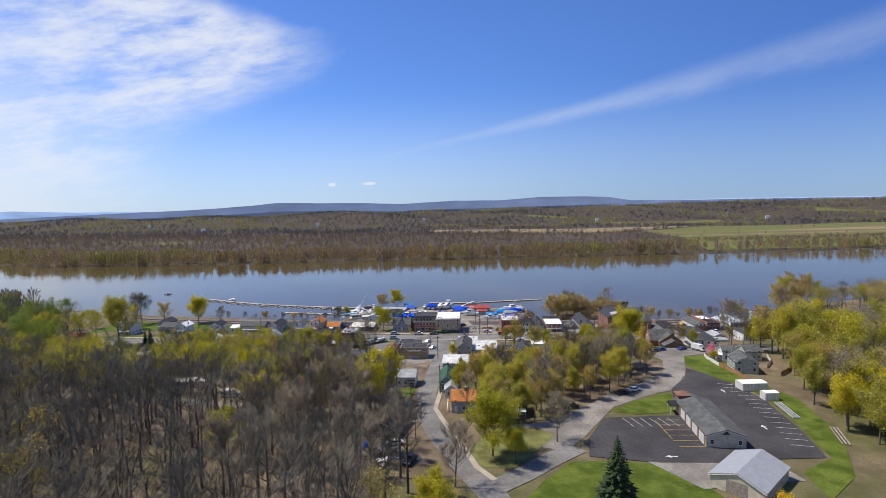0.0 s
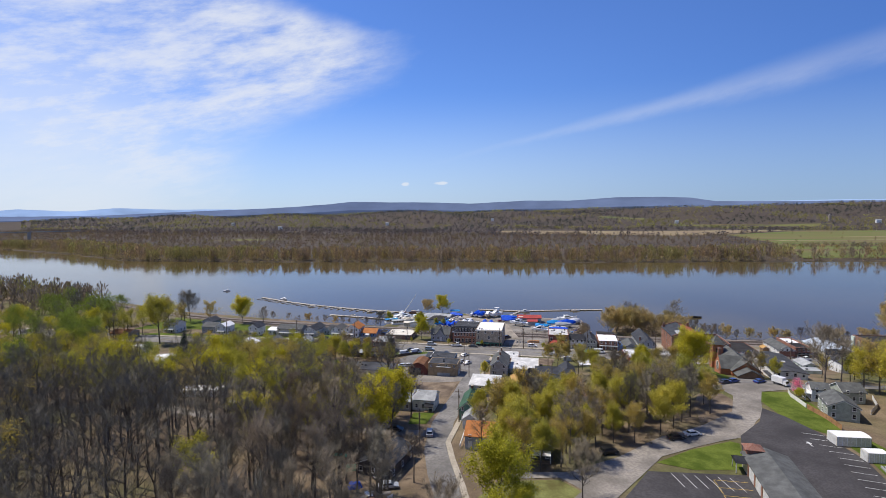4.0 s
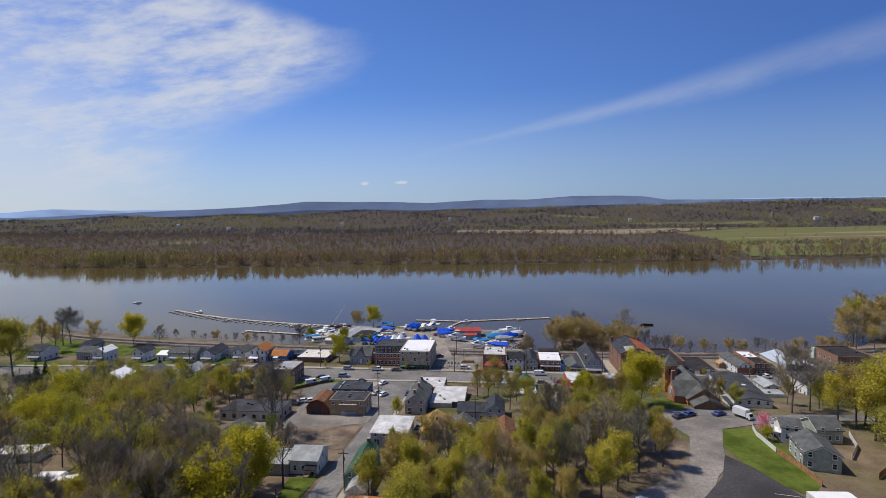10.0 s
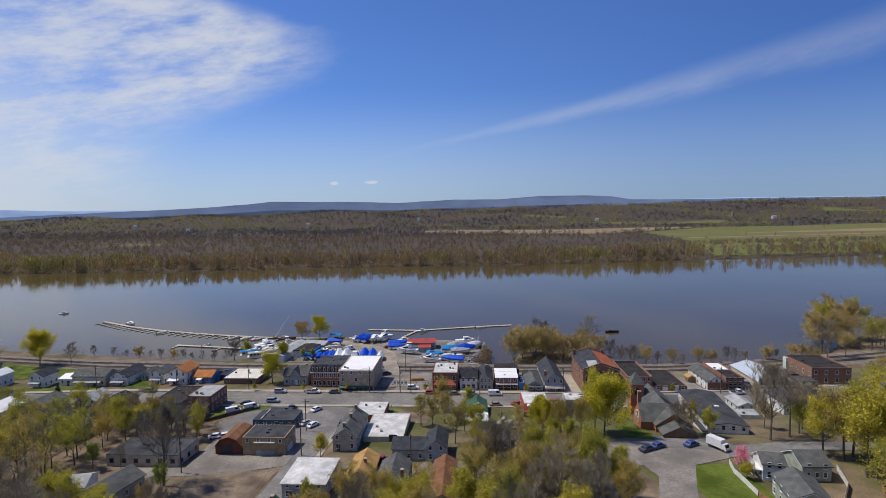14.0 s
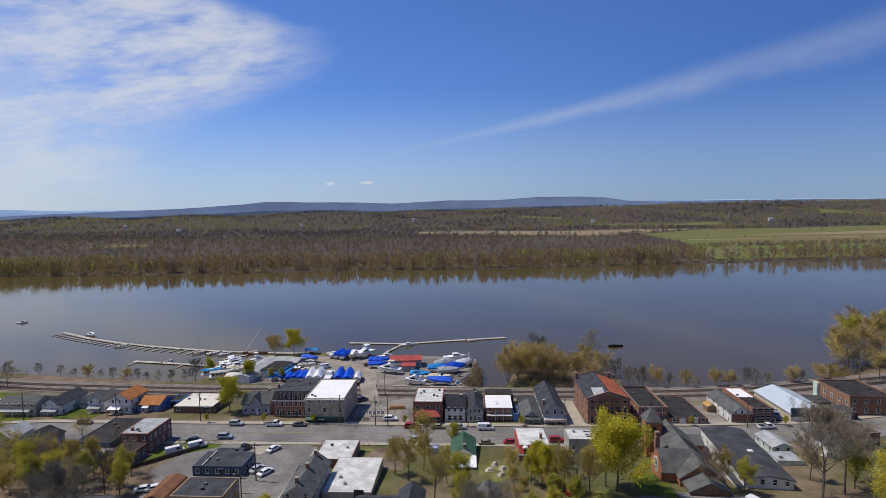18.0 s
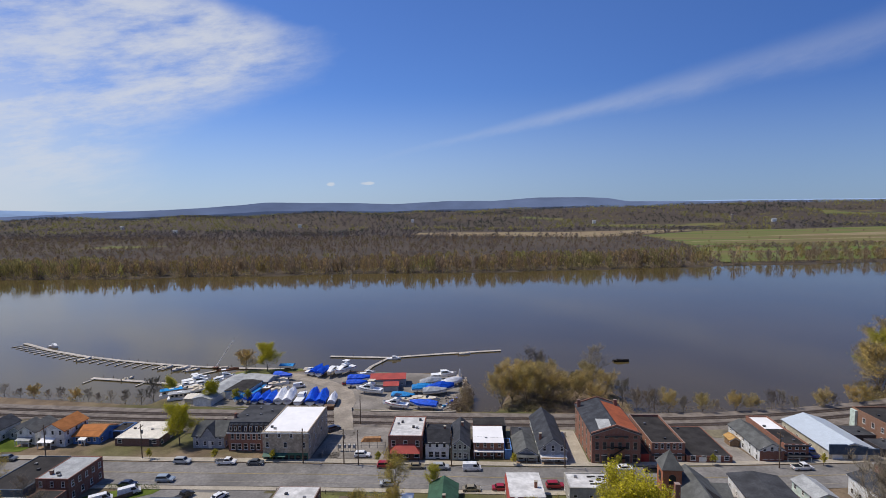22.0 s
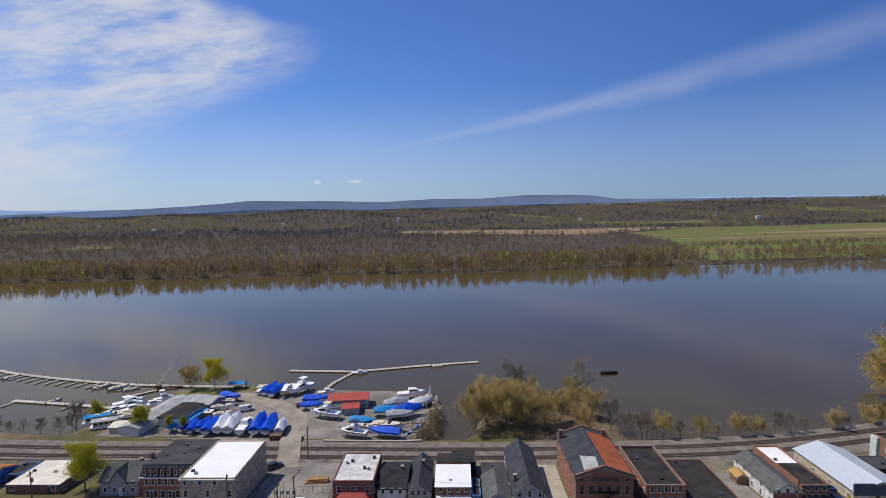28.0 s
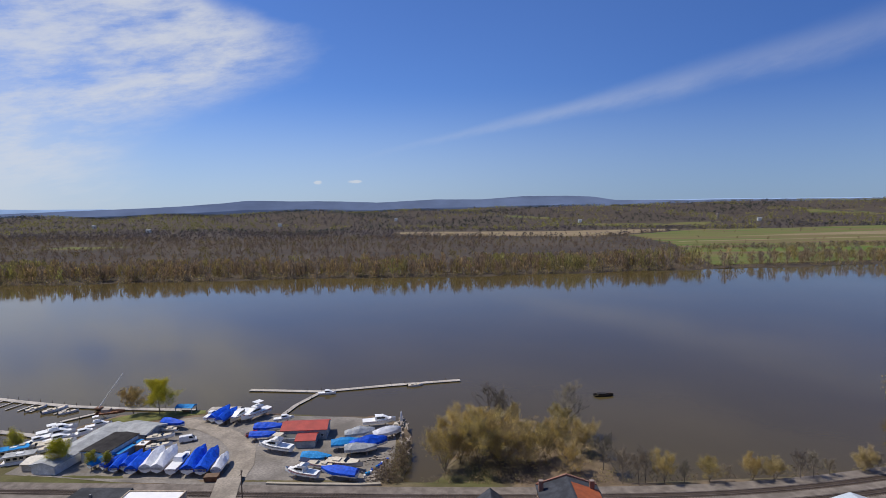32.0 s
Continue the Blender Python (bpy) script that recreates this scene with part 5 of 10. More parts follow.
house("weathered grey plank shed with a ridged roof", 37.6, 43.2, -60.4, -52.4, 2.6, "old_wood", "roof_grey", "gable_y", 1.7, ((1.0, 2, 0.9, 1.1),), name="shed", category="shed")
r = house("pale grey roofed house beside the side street", -36.6, -28.0, -101.5, -93.6, 3.4, "grey_siding", "roof_pale", "gable_x", 1.6, ((0.9, 3, 0.9, 1.3),), ((0.9, 2, 0.9, 1.3),), ())
house("pale grey gabled house with a dark porch", -27.8, -20.6, -100.6, -92.6, 4.0, "white_siding", "roof_pale", "gable_x", 1.8, ((0.9, 3, 0.9, 1.4),), (), ((0.9, 2, 0.9, 1.4), (3.2, 1, 0.9, 1.2)), doors=((2.4, 1.0, 2.1, "f"),), porch=(0.5, 3.5, 1.8, 2.3, "roof_dark"))
house("grey gabled cottage with a green slate roof", -57.5, -49.4, -87.0, -76.5, 3.2, "grey_siding", "roof_grey", "gable_y", 2.0, ((0.9, 3, 0.9, 1.3),), (), ((0.9, 3, 0.9, 1.3),), turn=-12)
house("small white roofed cottage among trees", -68.5, -60.5, -84, -77, 2.8, "white_siding", "roof_pale", "gable_x", 1.4, ((0.9, 3, 0.9, 1.2),), turn=15)
house("dark clapboard house with a grey gabled roof", 10.6, 17.4, -86.5, -72.5, 3.8, "dark_siding", "roof_grey", "gable_y", 2.1, ((0.9, 2, 0.9, 1.3), (3.2, 1, 0.9, 1.2)), (), ((0.9, 3, 0.9, 1.3),), chimneys=((2.6, -2.0, 2.6),))
house("small house with a worn ochre roof", 2.2, 8.4, -78.4, -66.4, 2.8, "cream_siding", "roof_ochre", "gable_y", 1.8, ((0.9, 2, 0.9, 1.2),), chimneys=((0.8, -0.6, 2.4),))
house("long shed with a rusty brown roof", 23.6, 28.8, -88.5, -70.5, 2.6, "cream_siding", "roof_brown", "gable_y", 1.5, ((0.9, 2, 0.9, 1.2),), (), ((0.9, 4, 0.9, 1.1),), name="shed", category="shed")
r = house("green clapboard house with a dark green roof", -11.4, -6.2, -107.5, -93.5, 4.2, "green_siding", "roof_green", "gable_y", 2.3, ((0.8, 2, 0.9, 1.4), (3.2, 2, 0.8, 1.2)), ((0.8, 4, 0.9, 1.3), (3.0, 4, 0.8, 1.1)), (), chimneys=((0, 5.6, 3.2),), doors=((1.2, 1.0, 2.1, "f"),))
house("white lean-to with a pale metal roof", -9.2, -5.0, -113.5, -108.0, 3.0, "white_siding", "roof_pale", "gable_y", 1.6, ((0.9, 2, 0.8, 1.2),), name="annex", category="annex")
r = house("grey house with an orange shingle roof and white porch rails", -6.4, 1.2, -127.2, -117.2, 4.0, "grey_siding", "roof_orange", "gable_x", 1.9, ((0.9, 3, 0.9, 1.3), (3.0, 2, 0.8, 1.1)), ((0.9, 2, 0.9, 1.3), (3.2, 1, 0.9, 1.2)), ((0.9, 2, 0.9, 1.3), (3.2, 1, 0.9, 1.2)), chimneys=((0.6, -0.4, 2.9),), doors=((-2.4, 0.9, 2.0, "f", "trim"),))
for yy in np.linspace(-4.8, 4.8, 9):
    box_part(r, "baluster", "trim", -5.3, -5.2, yy - 0.05, yy + 0.05, 0.2, 1.3)
box_part(r, "porch_rail", "trim", -5.34, -5.16, -4.9, 4.9, 1.303, 1.4)
box_part(r, "porch_floor", "wood", -5.4, -3.84, -5.0, 5.0, -0.4, 0.2)
house("grey house half hidden in the bare woods", -29.5, -20.0, -146.0, -133.5, 3.2, "dark_siding", "roof_slate", "gable_y", 2.0, ((0.9, 3, 0.9, 1.3),), ((0.9, 3, 0.9, 1.3),), ((0.9, 3, 0.9, 1.3),), turn=-10)
house("dark house hidden by trees with a small white porch", 10.5, 16.5, -131, -123, 4.4, "dark_siding", "roof_dark", "gable_y", 1.8, ((0.9, 2, 0.9, 1.3), (3.2, 1, 0.9, 1.2)), porch=(-2.6, 2.6, 1.6, 2.3, "trim"))
r = house("small house with a green roof and a white flat porch roof", 31.0, 37.8, -28.8, -18.2, 2.7, "cream_siding", "roof_green", "gable_y", 1.9, (), ((0.9, 3, 0.9, 1.3),), ((0.9, 3, 0.9, 1.3),), chimneys=((0.4, -4.0, 2.5),))
box_part(r, "front_wing", "white_siding", -4.4, 3.4, -12.0, -5.32, -0.4, 2.55)
box_part(r, "front_roof", "roof_white", -4.7, 3.7, -12.3, -5.31, 2.553, 2.72, "flat white roof")
for u in (-2.2, 0.2, 2.4):
    window_unit(r, u, -12.0, 0.9, 0.9, 1.2, "f")
r = house("red brick house with a red mansard and white roof", 50.0, 58.6, -30.0, -16.8, 3.7, "brick_dark", ("roof_red", "roof_worn"), "mansard", 2.0, ((0.9, 3, 0.9, 1.6),), ((1.0, 3, 0.9, 1.5),), (), doors=((2.8, 1.0, 2.1, "f"),), chimneys=((2.4, -1.0, 3.4),))
for u in (-2.6, 0.0, 2.6):
    dm = part("dormer", Shape().box(u - 0.55, u + 0.55, -6.9, -5.6, 3.8, 5.25), "trim_red", r)
    part("dormer_window", Shape().box(u - 0.32, u + 0.32, -6.96, -6.904, 3.95, 5.05), "glass", dm)
    part("dormer_cap", Shape().prism([(u + 0.75 * math.cos(a), 5.25 + 0.5 * math.sin(a)) for a in np.linspace(0, math.pi, 9)], "y", -7.1, -5.5), "trim", dm)
r = house("pale block building with a stained white flat roof", 65.0, 75.4, -23.0, -15.8, 4.6, "stucco", "roof_worn", "flat", 1, ((1.0, 3, 1.0, 1.3),), ((1.0, 2, 1.0, 1.3),), (), name="shop", category="shop", parapet=0.25)
rr = random.Random(5)
for i in range(16):
    ux, uy = rr.uniform(0.6, 4.4), rr.uniform(-2.6, 2.4)
    box_part(r, "roof_scrap", "roof_flat_dark", ux - 0.5, ux + 0.5, uy - 0.3, uy + 0.3, 4.665 + 0.004 * i, 4.72 + 0.004 * i)
# church: brick tower, nave, transept with a round window
root = house("orange brick church with a grey roof and a square tower", 87.4, 97.4, -47.0, -21.0, 5.0, "brick_orange", "roof_grey", "gable_y", 3.5, (), ((1.2, 6, 1.0, 2.4),), ((1.2, 6, 1.0, 2.4),), name="church", category="church", base=6.2, turn=-3, frame="brick")
part("transept", Shape().prism([(-10.6, -1.0), (-2.4, -1.0), (-2.4, 5.2), (-6.5, 9.0), (-10.6, 5.2)], "x", -8.6, 0.0), "brick_orange", root)
part("transept_roof", Shape().prism([(-11.0, 4.9), (-6.5, 9.05), (-2.0, 4.9), (-2.0, 5.1), (-6.5, 9.3), (-11.0, 5.1)], "x", -8.5, 0.4), "roof_grey", root)
ring = [(-6.5 + 1.7 * math.cos(a), 5.2 + 1.9 * math.sin(a)) for a in np.linspace(0, 2 * math.pi, 17)[:-1]]
part("rose_window", Shape().prism(ring, "x", -8.7, -8.604), "trim", root, "white traceried round window")
part("rose_glass", Shape().prism([(-6.5 + (u + 6.5) * 0.84, 5.2 + (v - 5.2) * 0.84) for u, v in ring], "x", -8.74, -8.704), "glass", root)
for a in (0, 45, 90, 135):
    o = part("tracery", Shape().box(-0.02, 0.02, -1.5, 1.5, -0.07, 0.07), "trim", root)
    o.matrix_basis = pose(-8.77, -6.5, 5.2, a, 0, 0)
part("tower", Shape().box(-2.1, 2.1, -2.1, 2.1, -1.2, 9.8), "brick_orange", root).matrix_basis = pose(-5.0, 9.4, 0)
for u, v, sd in ((-5.0, 7.3, "f"), (-7.1, 9.4, "l"), (-2.9, 9.4, "r")):
    s = Shape().prism([(-0.8, 0), (0.8, 0), (0.8, 1.5)] + [(0.8 * math.cos(a), 1.5 + 0.8 * math.sin(a)) for a in np.linspace(0.3, math.pi - 0.3, 6)] + [(-0.8, 1.5)], "y", -0.06, 0.03)
    o = part("belfry_arch", s, "black", root)
    o.matrix_basis = pose(u, v, 6.6, 0, 0, {"f": 0, "r": 90, "l": -90}[sd])
part("tower_cornice", Shape().box(-7.32, -2.68, 7.08, 11.72, 9.803, 10.1), "brick", root)
part("tower_roof", Shape().add([(-7.5, 6.9, 10.1), (-2.5, 6.9, 10.1), (-2.5, 11.9, 10.1), (-7.5, 11.9, 10.1), (-5.0, 9.4, 14.0)], [(0, 1, 4), (1, 2, 4), (2, 3, 4), (3, 0, 4), (3, 2, 1, 0)]), "roof_grey", root)
part("east_wing", Shape().prism([(8.0, -1.0), (14.0, -1.0), (14.0, 3.6), (11.0, 5.2), (8.0, 3.6)], "x", 4.0, 8.6).mesh("east_wing", MAT["brick_orange"]), None, root)
part("east_roof", Shape().prism([(7.6, 3.45), (11.0, 5.25), (14.4, 3.45), (14.4, 3.65), (11.0, 5.45), (7.6, 3.65)], "x", 2.0, 8.9), "roof_grey", root)
part("roof_patch", Shape().add([(0.8, -3.0, 8.17), (4.6, -3.0, 5.51), (4.6, 4.0, 5.51), (0.8, 4.0, 8.17)], [(0, 1, 2, 3)]), "roof_flat_dark", root, "dark repaired patch on the roof")
part("chimney", Shape().box(-6.6, -5.5, 0.6, 1.7, 3.0, 10.2), "brick", root)
part("south_porch", Shape().prism([(-4.4, -0.6), (4.4, -0.6), (4.4, 4.4), (0, 6.6), (-4.4, 4.4)], "y", -18.0, -13.03), "brown_siding", root)
part("porch_roof", Shape().prism([(-4.8, 4.25), (0, 6.62), (4.8, 4.25), (4.8, 4.45), (0, 6.85), (-4.8, 4.45)], "y", -18.3, -13.03), "roof_grey", root)
r = house("long white hall with a wide dark roof", 102.8, 113.8, -47.6, -19.4, 5.2, "white_siding", "roof_flat_grey", "gable_y", 0.8, ((1.0, 4, 1.0, 1.4),), ((2.6, 8, 0.8, 1.0),), ((1.2, 6, 0.9, 1.3),), name="hall", category="hall", base=6.3, turn=-5.6)
box_part(r, "skylight", "trim", 0.6, 1.8, -2.0, -0.8, 5.95, 6.35)
box_part(r, "side_wing", "white_siding", -7.0, -5.53, -14.0, -6.0, -0.6, 3.2)
box_part(r, "wing_roof", "roof_flat_grey", -7.2, -5.53, -14.2, -5.9, 3.203, 3.36)
house("pale green cottage with a pale gable roof", 122.4, 128.0, -22.8, -14.2, 2.5, "mint_siding", "roof_pale", "gable_y", 1.2, ((0.9, 2, 0.9, 1.2),), ((0.9, 3, 0.9, 1.2),), (), name="cottage", category="house", base=5.2)
house("low flat shed with a pale roof", 118.4, 125.2, -31.8, -26.4, 2.0, "mint_siding", "roof_pale", "flat", parapet=0.1, name="shed", category="shed", frame="roof_pale")
house("white gabled house with a dark roof", 135.2, 142.8, -26.0, -15.5, 5.0, "white_siding", "roof_flat_grey", "gable_y", 1.2, ((0.9, 3, 0.9, 1.3), (3.2, 2, 0.9, 1.2)), ((0.9, 4, 0.9, 1.3),), ())
house("flat roofed brick shop with a black roof", 146.0, 155.0, -18.5, -9.5, 5.0, "brick_brown", "roof_flat_dark", "flat", 1, ((1.0, 4, 1.0, 1.3),), ((1.0, 3, 1.0, 1.3),), (), name="shop", category="shop", parapet=0.4, turn=8)
r = house("sage green two-storey house with a grey gable roof", 98.4, 106.2, -92.6, -82.4, 4.4, "sage_siding", "roof_grey", "gable_y", 2.0, ((0.9, 2, 1.0, 1.4), (3.3, 2, 1.0, 1.3)), ((0.9, 3, 1.0, 1.4), (3.3, 3, 1.0, 1.3)), ((0.9, 3, 1.0, 1.4),), turn=-12, base=10.8)
r = house("white house with open balconies and a grey roof", 100.6, 105.4, -77.4, -71.4, 4.4, "white_siding", "roof_grey", "gable_x", 1.5, ((0.9, 2, 0.9, 1.4), (3.2, 2, 0.9, 1.3)), ((0.9, 2, 0.9, 1.4),), (), turn=-10, base=10.8)
for zz in (0.1, 2.6):
    box_part(r, "balcony", "trim", -4.2, -2.403, -2.8, 2.8, zz, zz + 0.16)
    box_part(r, "balcony_rail", "trim", -4.2, -4.1, -2.8, 2.8, zz + 0.9, zz + 1.05)
for yy in (-2.7, 0, 2.7):
    box_part(r, "post", "trim", -4.18, -4.04, yy - 0.07, yy + 0.07, -0.4, 4.6)
house("dark grey house with a grey gable roof above the lane", 109.0, 115.4, -77.0, -69.5, 3.8, "sage_siding", "roof_grey", "gable_x", 2.0, ((0.9, 3, 0.9, 1.3), (3.0, 2, 0.9, 1.2)), ((0.9, 2, 0.9, 1.3),), ((3.0, 2, 0.9, 1.2),), base=11.0)
# --- fire house beside the lot
r = house("long cream fire house with a grey roof and white bay doors", 60.8, 70.4, -152.2, -126.5, 3.3, "cream_siding", "roof_grey", "gable_y", 1.5, ((1.0, 2, 1.0, 1.2),), (), ((1.2, 5, 1.2, 1.0),), name="fire_house", category="fire station", turn=-5, base=10.95, doors=tuple((v, 3.3, 2.9, "l", "paint_white") for v in (-9.6, -4.6, 0.4, 5.2)))
for v in (-12.0, -7.1, -2.1, 2.9, 7.7):
    box_part(r, "pier", "brick", -4.92, -4.803, v - 0.35, v + 0.35, 0.0, 3.1)
box_part(r, "brick_tower", "brick_dark", -4.2, -0.8, 11.2, 14.4, 0.0, 4.9)
part("tower_roof", Shape().add([(-4.7, 10.8, 4.92), (-0.4, 10.8, 4.92), (-0.4, 14.8, 4.92), (-4.7, 14.8, 4.92), (-2.5, 12.8, 5.9)], [(0, 1, 4), (1, 2, 4), (2, 3, 4), (3, 0, 4), (3, 2, 1, 0)]), "brick_dark", r)
part("entrance_roof", Shape().prism([(8.2, 2.5), (12.4, 2.5), (10.3, 3.6)], "x", -7.4, -4.82), "roof_dark", r)
for yy in (8.6, 12.0):
    box_part(r, "post", "trim", -7.2, -7.04, yy - 0.08, yy + 0.08, 0.0, 2.5)
part("hood", Shape().prism([(-0.9, 3.6), (0.9, 3.6), (0, 4.5)], "y", -13.0, -12.85), "roof_slate", r)
r = house("tan pole barn with a pale grey metal roof", 55.8, 66.6, -176.6, -161.4, 3.2, "cream_siding", "metal_grey", "gable_y", 2.1, (), (), (), name="pole_barn", category="barn", turn=-46, base=10.8, doors=((0, 4.2, 2.9, "f", "old_wood"),))
for x0, x1, y0, y1, lab in ((90.2, 98.6, -110.2, -106.0, "white storage container"), (92.6, 97.0, -119.2, -116.4, "short cream storage container")):
    z = ground_z((x0 + x1) / 2, (y0 + y1) / 2)
    c = thing("storage_container", pose((x0 + x1) / 2, (y0 + y1) / 2, z + 0.12, 0, 0, 4), lab + " with ribbed sides beside the lot", "container")
    w, d = (x1 - x0) / 2, (y1 - y0) / 2
    part("body", Shape().box(-w, w, -d, d, 0.0, 2.5), "roof_cream", c)
    part("lid", Shape().prism([(-d - 0.05, 2.503), (d + 0.05, 2.503), (d * 0.5, 2.75), (-d * 0.5, 2.75)], "x", -w - 0.05, w + 0.05), "roof_white", c)
    for u in np.linspace(-w + 0.3, w - 0.3, 8):
        part("rib", Shape().box(u - 0.05, u + 0.05, -d - 0.05, -d - 0.002, 0.1, 2.4), "roof_white", c)
    part("door", Shape().box(-w - 0.05, -w - 0.003, -d * 0.85, d * 0.85, 0.12, 2.35), "paint_white", c)
for line, lab in (([(95.2, -121.5), (93.6, -133.5)], "long pale galvanised steel truss lying on the grass"), ([(99.5, -139.5), (95.5, -150.0)], "pale pile of long boards lying on the grass")):
    (ax, ay), (bx, by) = line
    c = thing("steel_truss" if "truss" in lab else "board_stack", pose((ax + bx) / 2, (ay + by) / 2, ground_z((ax + bx) / 2, (ay + by) / 2) + 0.1, 0, 0, math.degrees(math.atan2(by - ay, bx - ax))), lab, "stack")
    l = math.hypot(bx - ax, by - ay) / 2
    for v in (-0.8, 0, 0.8):
        part("beam", Shape().box(-l, l, v - 0.16, v + 0.16, 0, 0.5 if "truss" in lab else 0.25), "roof_pale" if "truss" in lab else "old_wood", c)
    for u in np.linspace(-l + 0.2, l - 0.2, 9):
        part("crossbar", Shape().box(u - 0.08, u + 0.08, -0.62, 0.62, 0.06, 0.4 if "truss" in lab else 0.2), "steel", c)
# large white roofed halls seen among the western trees
house("white flat roofed hall among trees", -188.0, -171.0, -62.0, -51.0, 5.0, "white_siding", "roof_white", "flat", 1, ((1.0, 5, 1.2, 1.3),), ((1.0, 3, 1.2, 1.3),), ((1.0, 3, 1.2, 1.3),), name="hall", category="hall", parapet=0.2, turn=20)
house("low hall with a broad white roof", -163.0, -144.0, -74.0, -60.0, 3.6, "stucco", "roof_white", "flat", 1, ((1.0, 5, 1.2, 1.2),), (), ((1.0, 3, 1.2, 1.2),), name="hall", category="hall", parapet=0.2, turn=24)
for x0, x1, y0, y1, wall, roof, lab in ((-137, -127, -36, -27, "white_siding", "roof_white", "white house with a pale roof"), (-126, -116, -30, -20, "grey_siding", "roof_grey", "grey house with a grey roof"), (-114.5, -107.5, -38, -29, "white_siding", "roof_slate", "white gabled house with a slate roof"), (-109.5, -102.5, -24, -16, "mint_siding", "roof_pale", "pale green house with a pale roof"), (-100, -90, -30, -19, "grey_siding", "roof_dark", "dark roofed house"), (-96, -88, -52, -44, "grey_siding", "roof_grey", "grey cottage"), (-150, -142, -22, -15, "white_siding", "roof_slate", "white cottage with a slate roof")):
    house(lab + " south of the street", x0, x1, y0, y1, 4.2, wall, roof, "gable_y", 2.0, ((0.9, 3, 0.9, 1.3), (3.0, 2, 0.9, 1.1)), ((0.9, 3, 0.9, 1.3),), ((0.9, 3, 0.9, 1.3),), doors=((1.6, 1.0, 2.1, "f"),), group="houses south of the west street")



# ------------------------------------------------------------------ railway
RAIL_X = (-900, -420, -300, -220, -150, -80, -45, 0, 37, 75, 112, 140, 162, 215, 300, 420)
RAIL_Y = (297, 115, 71, 47, 37.6, 33.4, 32.8, 32.0, 31.0, 31.0, 31.6, 34.2, 38.0, 50.5, 73, 105)


def rail_line(off, lo=-700, hi=400, step=5):
    xs = np.arange(lo, hi, step, dtype=float)
    ys = np.interp(xs, RAIL_X, RAIL_Y)
    ys = np.convolve(np.pad(ys, 4, mode="edge"), np.ones(9) / 9, "valid")
    sl = np.gradient(ys, xs)
    n = np.hypot(1, sl)
    return [(x - s / m * off, y + off / m) for x, y, s, m in zip(xs, ys, sl, n)]


RAIL_Z = 3.2
MAT["ballast_brown"] = material("ballast_brown", (0.165, 0.142, 0.118), 1.0, 0.4, 0.12, 1.2, 0.5, second=(0.18, 0.16, 0.10))
for lo, hi in ((-240, -14), (5, 200)):
    line = [(x, y - 10.2) for x, y in zip(np.arange(lo, hi + 1, 12.0), np.interp(np.arange(lo, hi + 1, 12.0), RAIL_X, RAIL_Y))]
    solid("railway_margin", strip([(float(x), float(y)) for x, y in line], 8.4, 0.06), "ballast_brown", "bare brown gravel margin beside the railway", "yard")
MAT["dock_wood"] = material("dock_wood", (0.47, 0.43, 0.38), 0.9, 0.2, 1.2, 7.0, 0.2, per_object=0.18, stain=0.25)
MAT["ballast_dark"] = material("ballast_dark", (0.060, 0.050, 0.045), 1.0, 0.3, 0.4, 5.0, 0.5)


def strip_at(south, north, z):
    s, n = Shape(), len(south)
    return s.add([(*a, z) for a in south] + [(*a, z) for a in north], [(q, q + 1, n + q + 1, n + q) for q in range(n - 1)])


s, south, north = Shape(), rail_line(-8.6), rail_line(7.4)
rows = [(*a, RAIL_Z - 1.6) for a in south] + [(*a, RAIL_Z) for a in south] + [(*a, RAIL_Z) for a in north] + [(*a, RAIL_Z - 1.6) for a in north]
n = len(south)
s.add(rows, [(k * n + q, k * n + q + 1, (k + 1) * n + q + 1, (k + 1) * n + q) for k in range(3) for q in range(n - 1)])
solid("ballast", s, "ballast", "long bed of brown grey railway ballast", "railway bed")
for k, off in enumerate((-2.6, -6.4, 2.7)):
    if k == 1:
        lo, hi = -700, -40
    else:
        lo, hi = -700, 400
    root = thing("railway_track", pose(0, 0, 0), "rusty steel railway track on dark wooden sleepers", "railway track", "tracks along the river")
    for side in (-0.75, 0.75):
        s = Shape()
        line = rail_line(off + side, lo, hi)
        for (ax, ay), (bx, by) in zip(line, line[1:]):
            s.add([(ax, ay - 0.05, RAIL_Z + 0.18), (bx, by - 0.05, RAIL_Z + 0.18), (bx, by + 0.05, RAIL_Z + 0.18), (ax, ay + 0.05, RAIL_Z + 0.18), (ax, ay - 0.07, RAIL_Z + 0.1), (bx, by - 0.07, RAIL_Z + 0.1), (bx, by + 0.07, RAIL_Z + 0.1), (ax, ay + 0.07, RAIL_Z + 0.1)], [(0, 1, 2, 3), (4, 5, 1, 0), (3, 2, 6, 7)])
        part("rail", s, "rail", root)
    part("oily_bed", strip_at(rail_line(off - 1.25, lo, hi), rail_line(off + 1.25, lo, hi), RAIL_Z + 0.02), "ballast_dark", root, "dark oil-stained ballast between the rails")
    s = Shape()
    line = rail_line(off, max(lo, -260), min(hi, 240), 0.8)
    for (ax, ay), (bx, by) in zip(line, line[1:]):
        d = math.hypot(bx - ax, by - ay)
        ux, uy = (bx - ax) / d, (by - ay) / d
        c = [(ax + ux * p - uy * q, ay + uy * p + ux * q) for p, q in ((-0.12, -1.3), (0.12, -1.3), (0.12, 1.3), (-0.12, 1.3))]
        s.add([(*p, RAIL_Z) for p in c] + [(*p, RAIL_Z + 0.09) for p in c], [(4, 5, 6, 7), (0, 1, 5, 4), (1, 2, 6, 5), (2, 3, 7, 6), (3, 0, 4, 7)])
    o = part("sleeper_bed", s, "sleeper", root)
    tagged(o, "many dark wooden sleepers", kind="stuff")

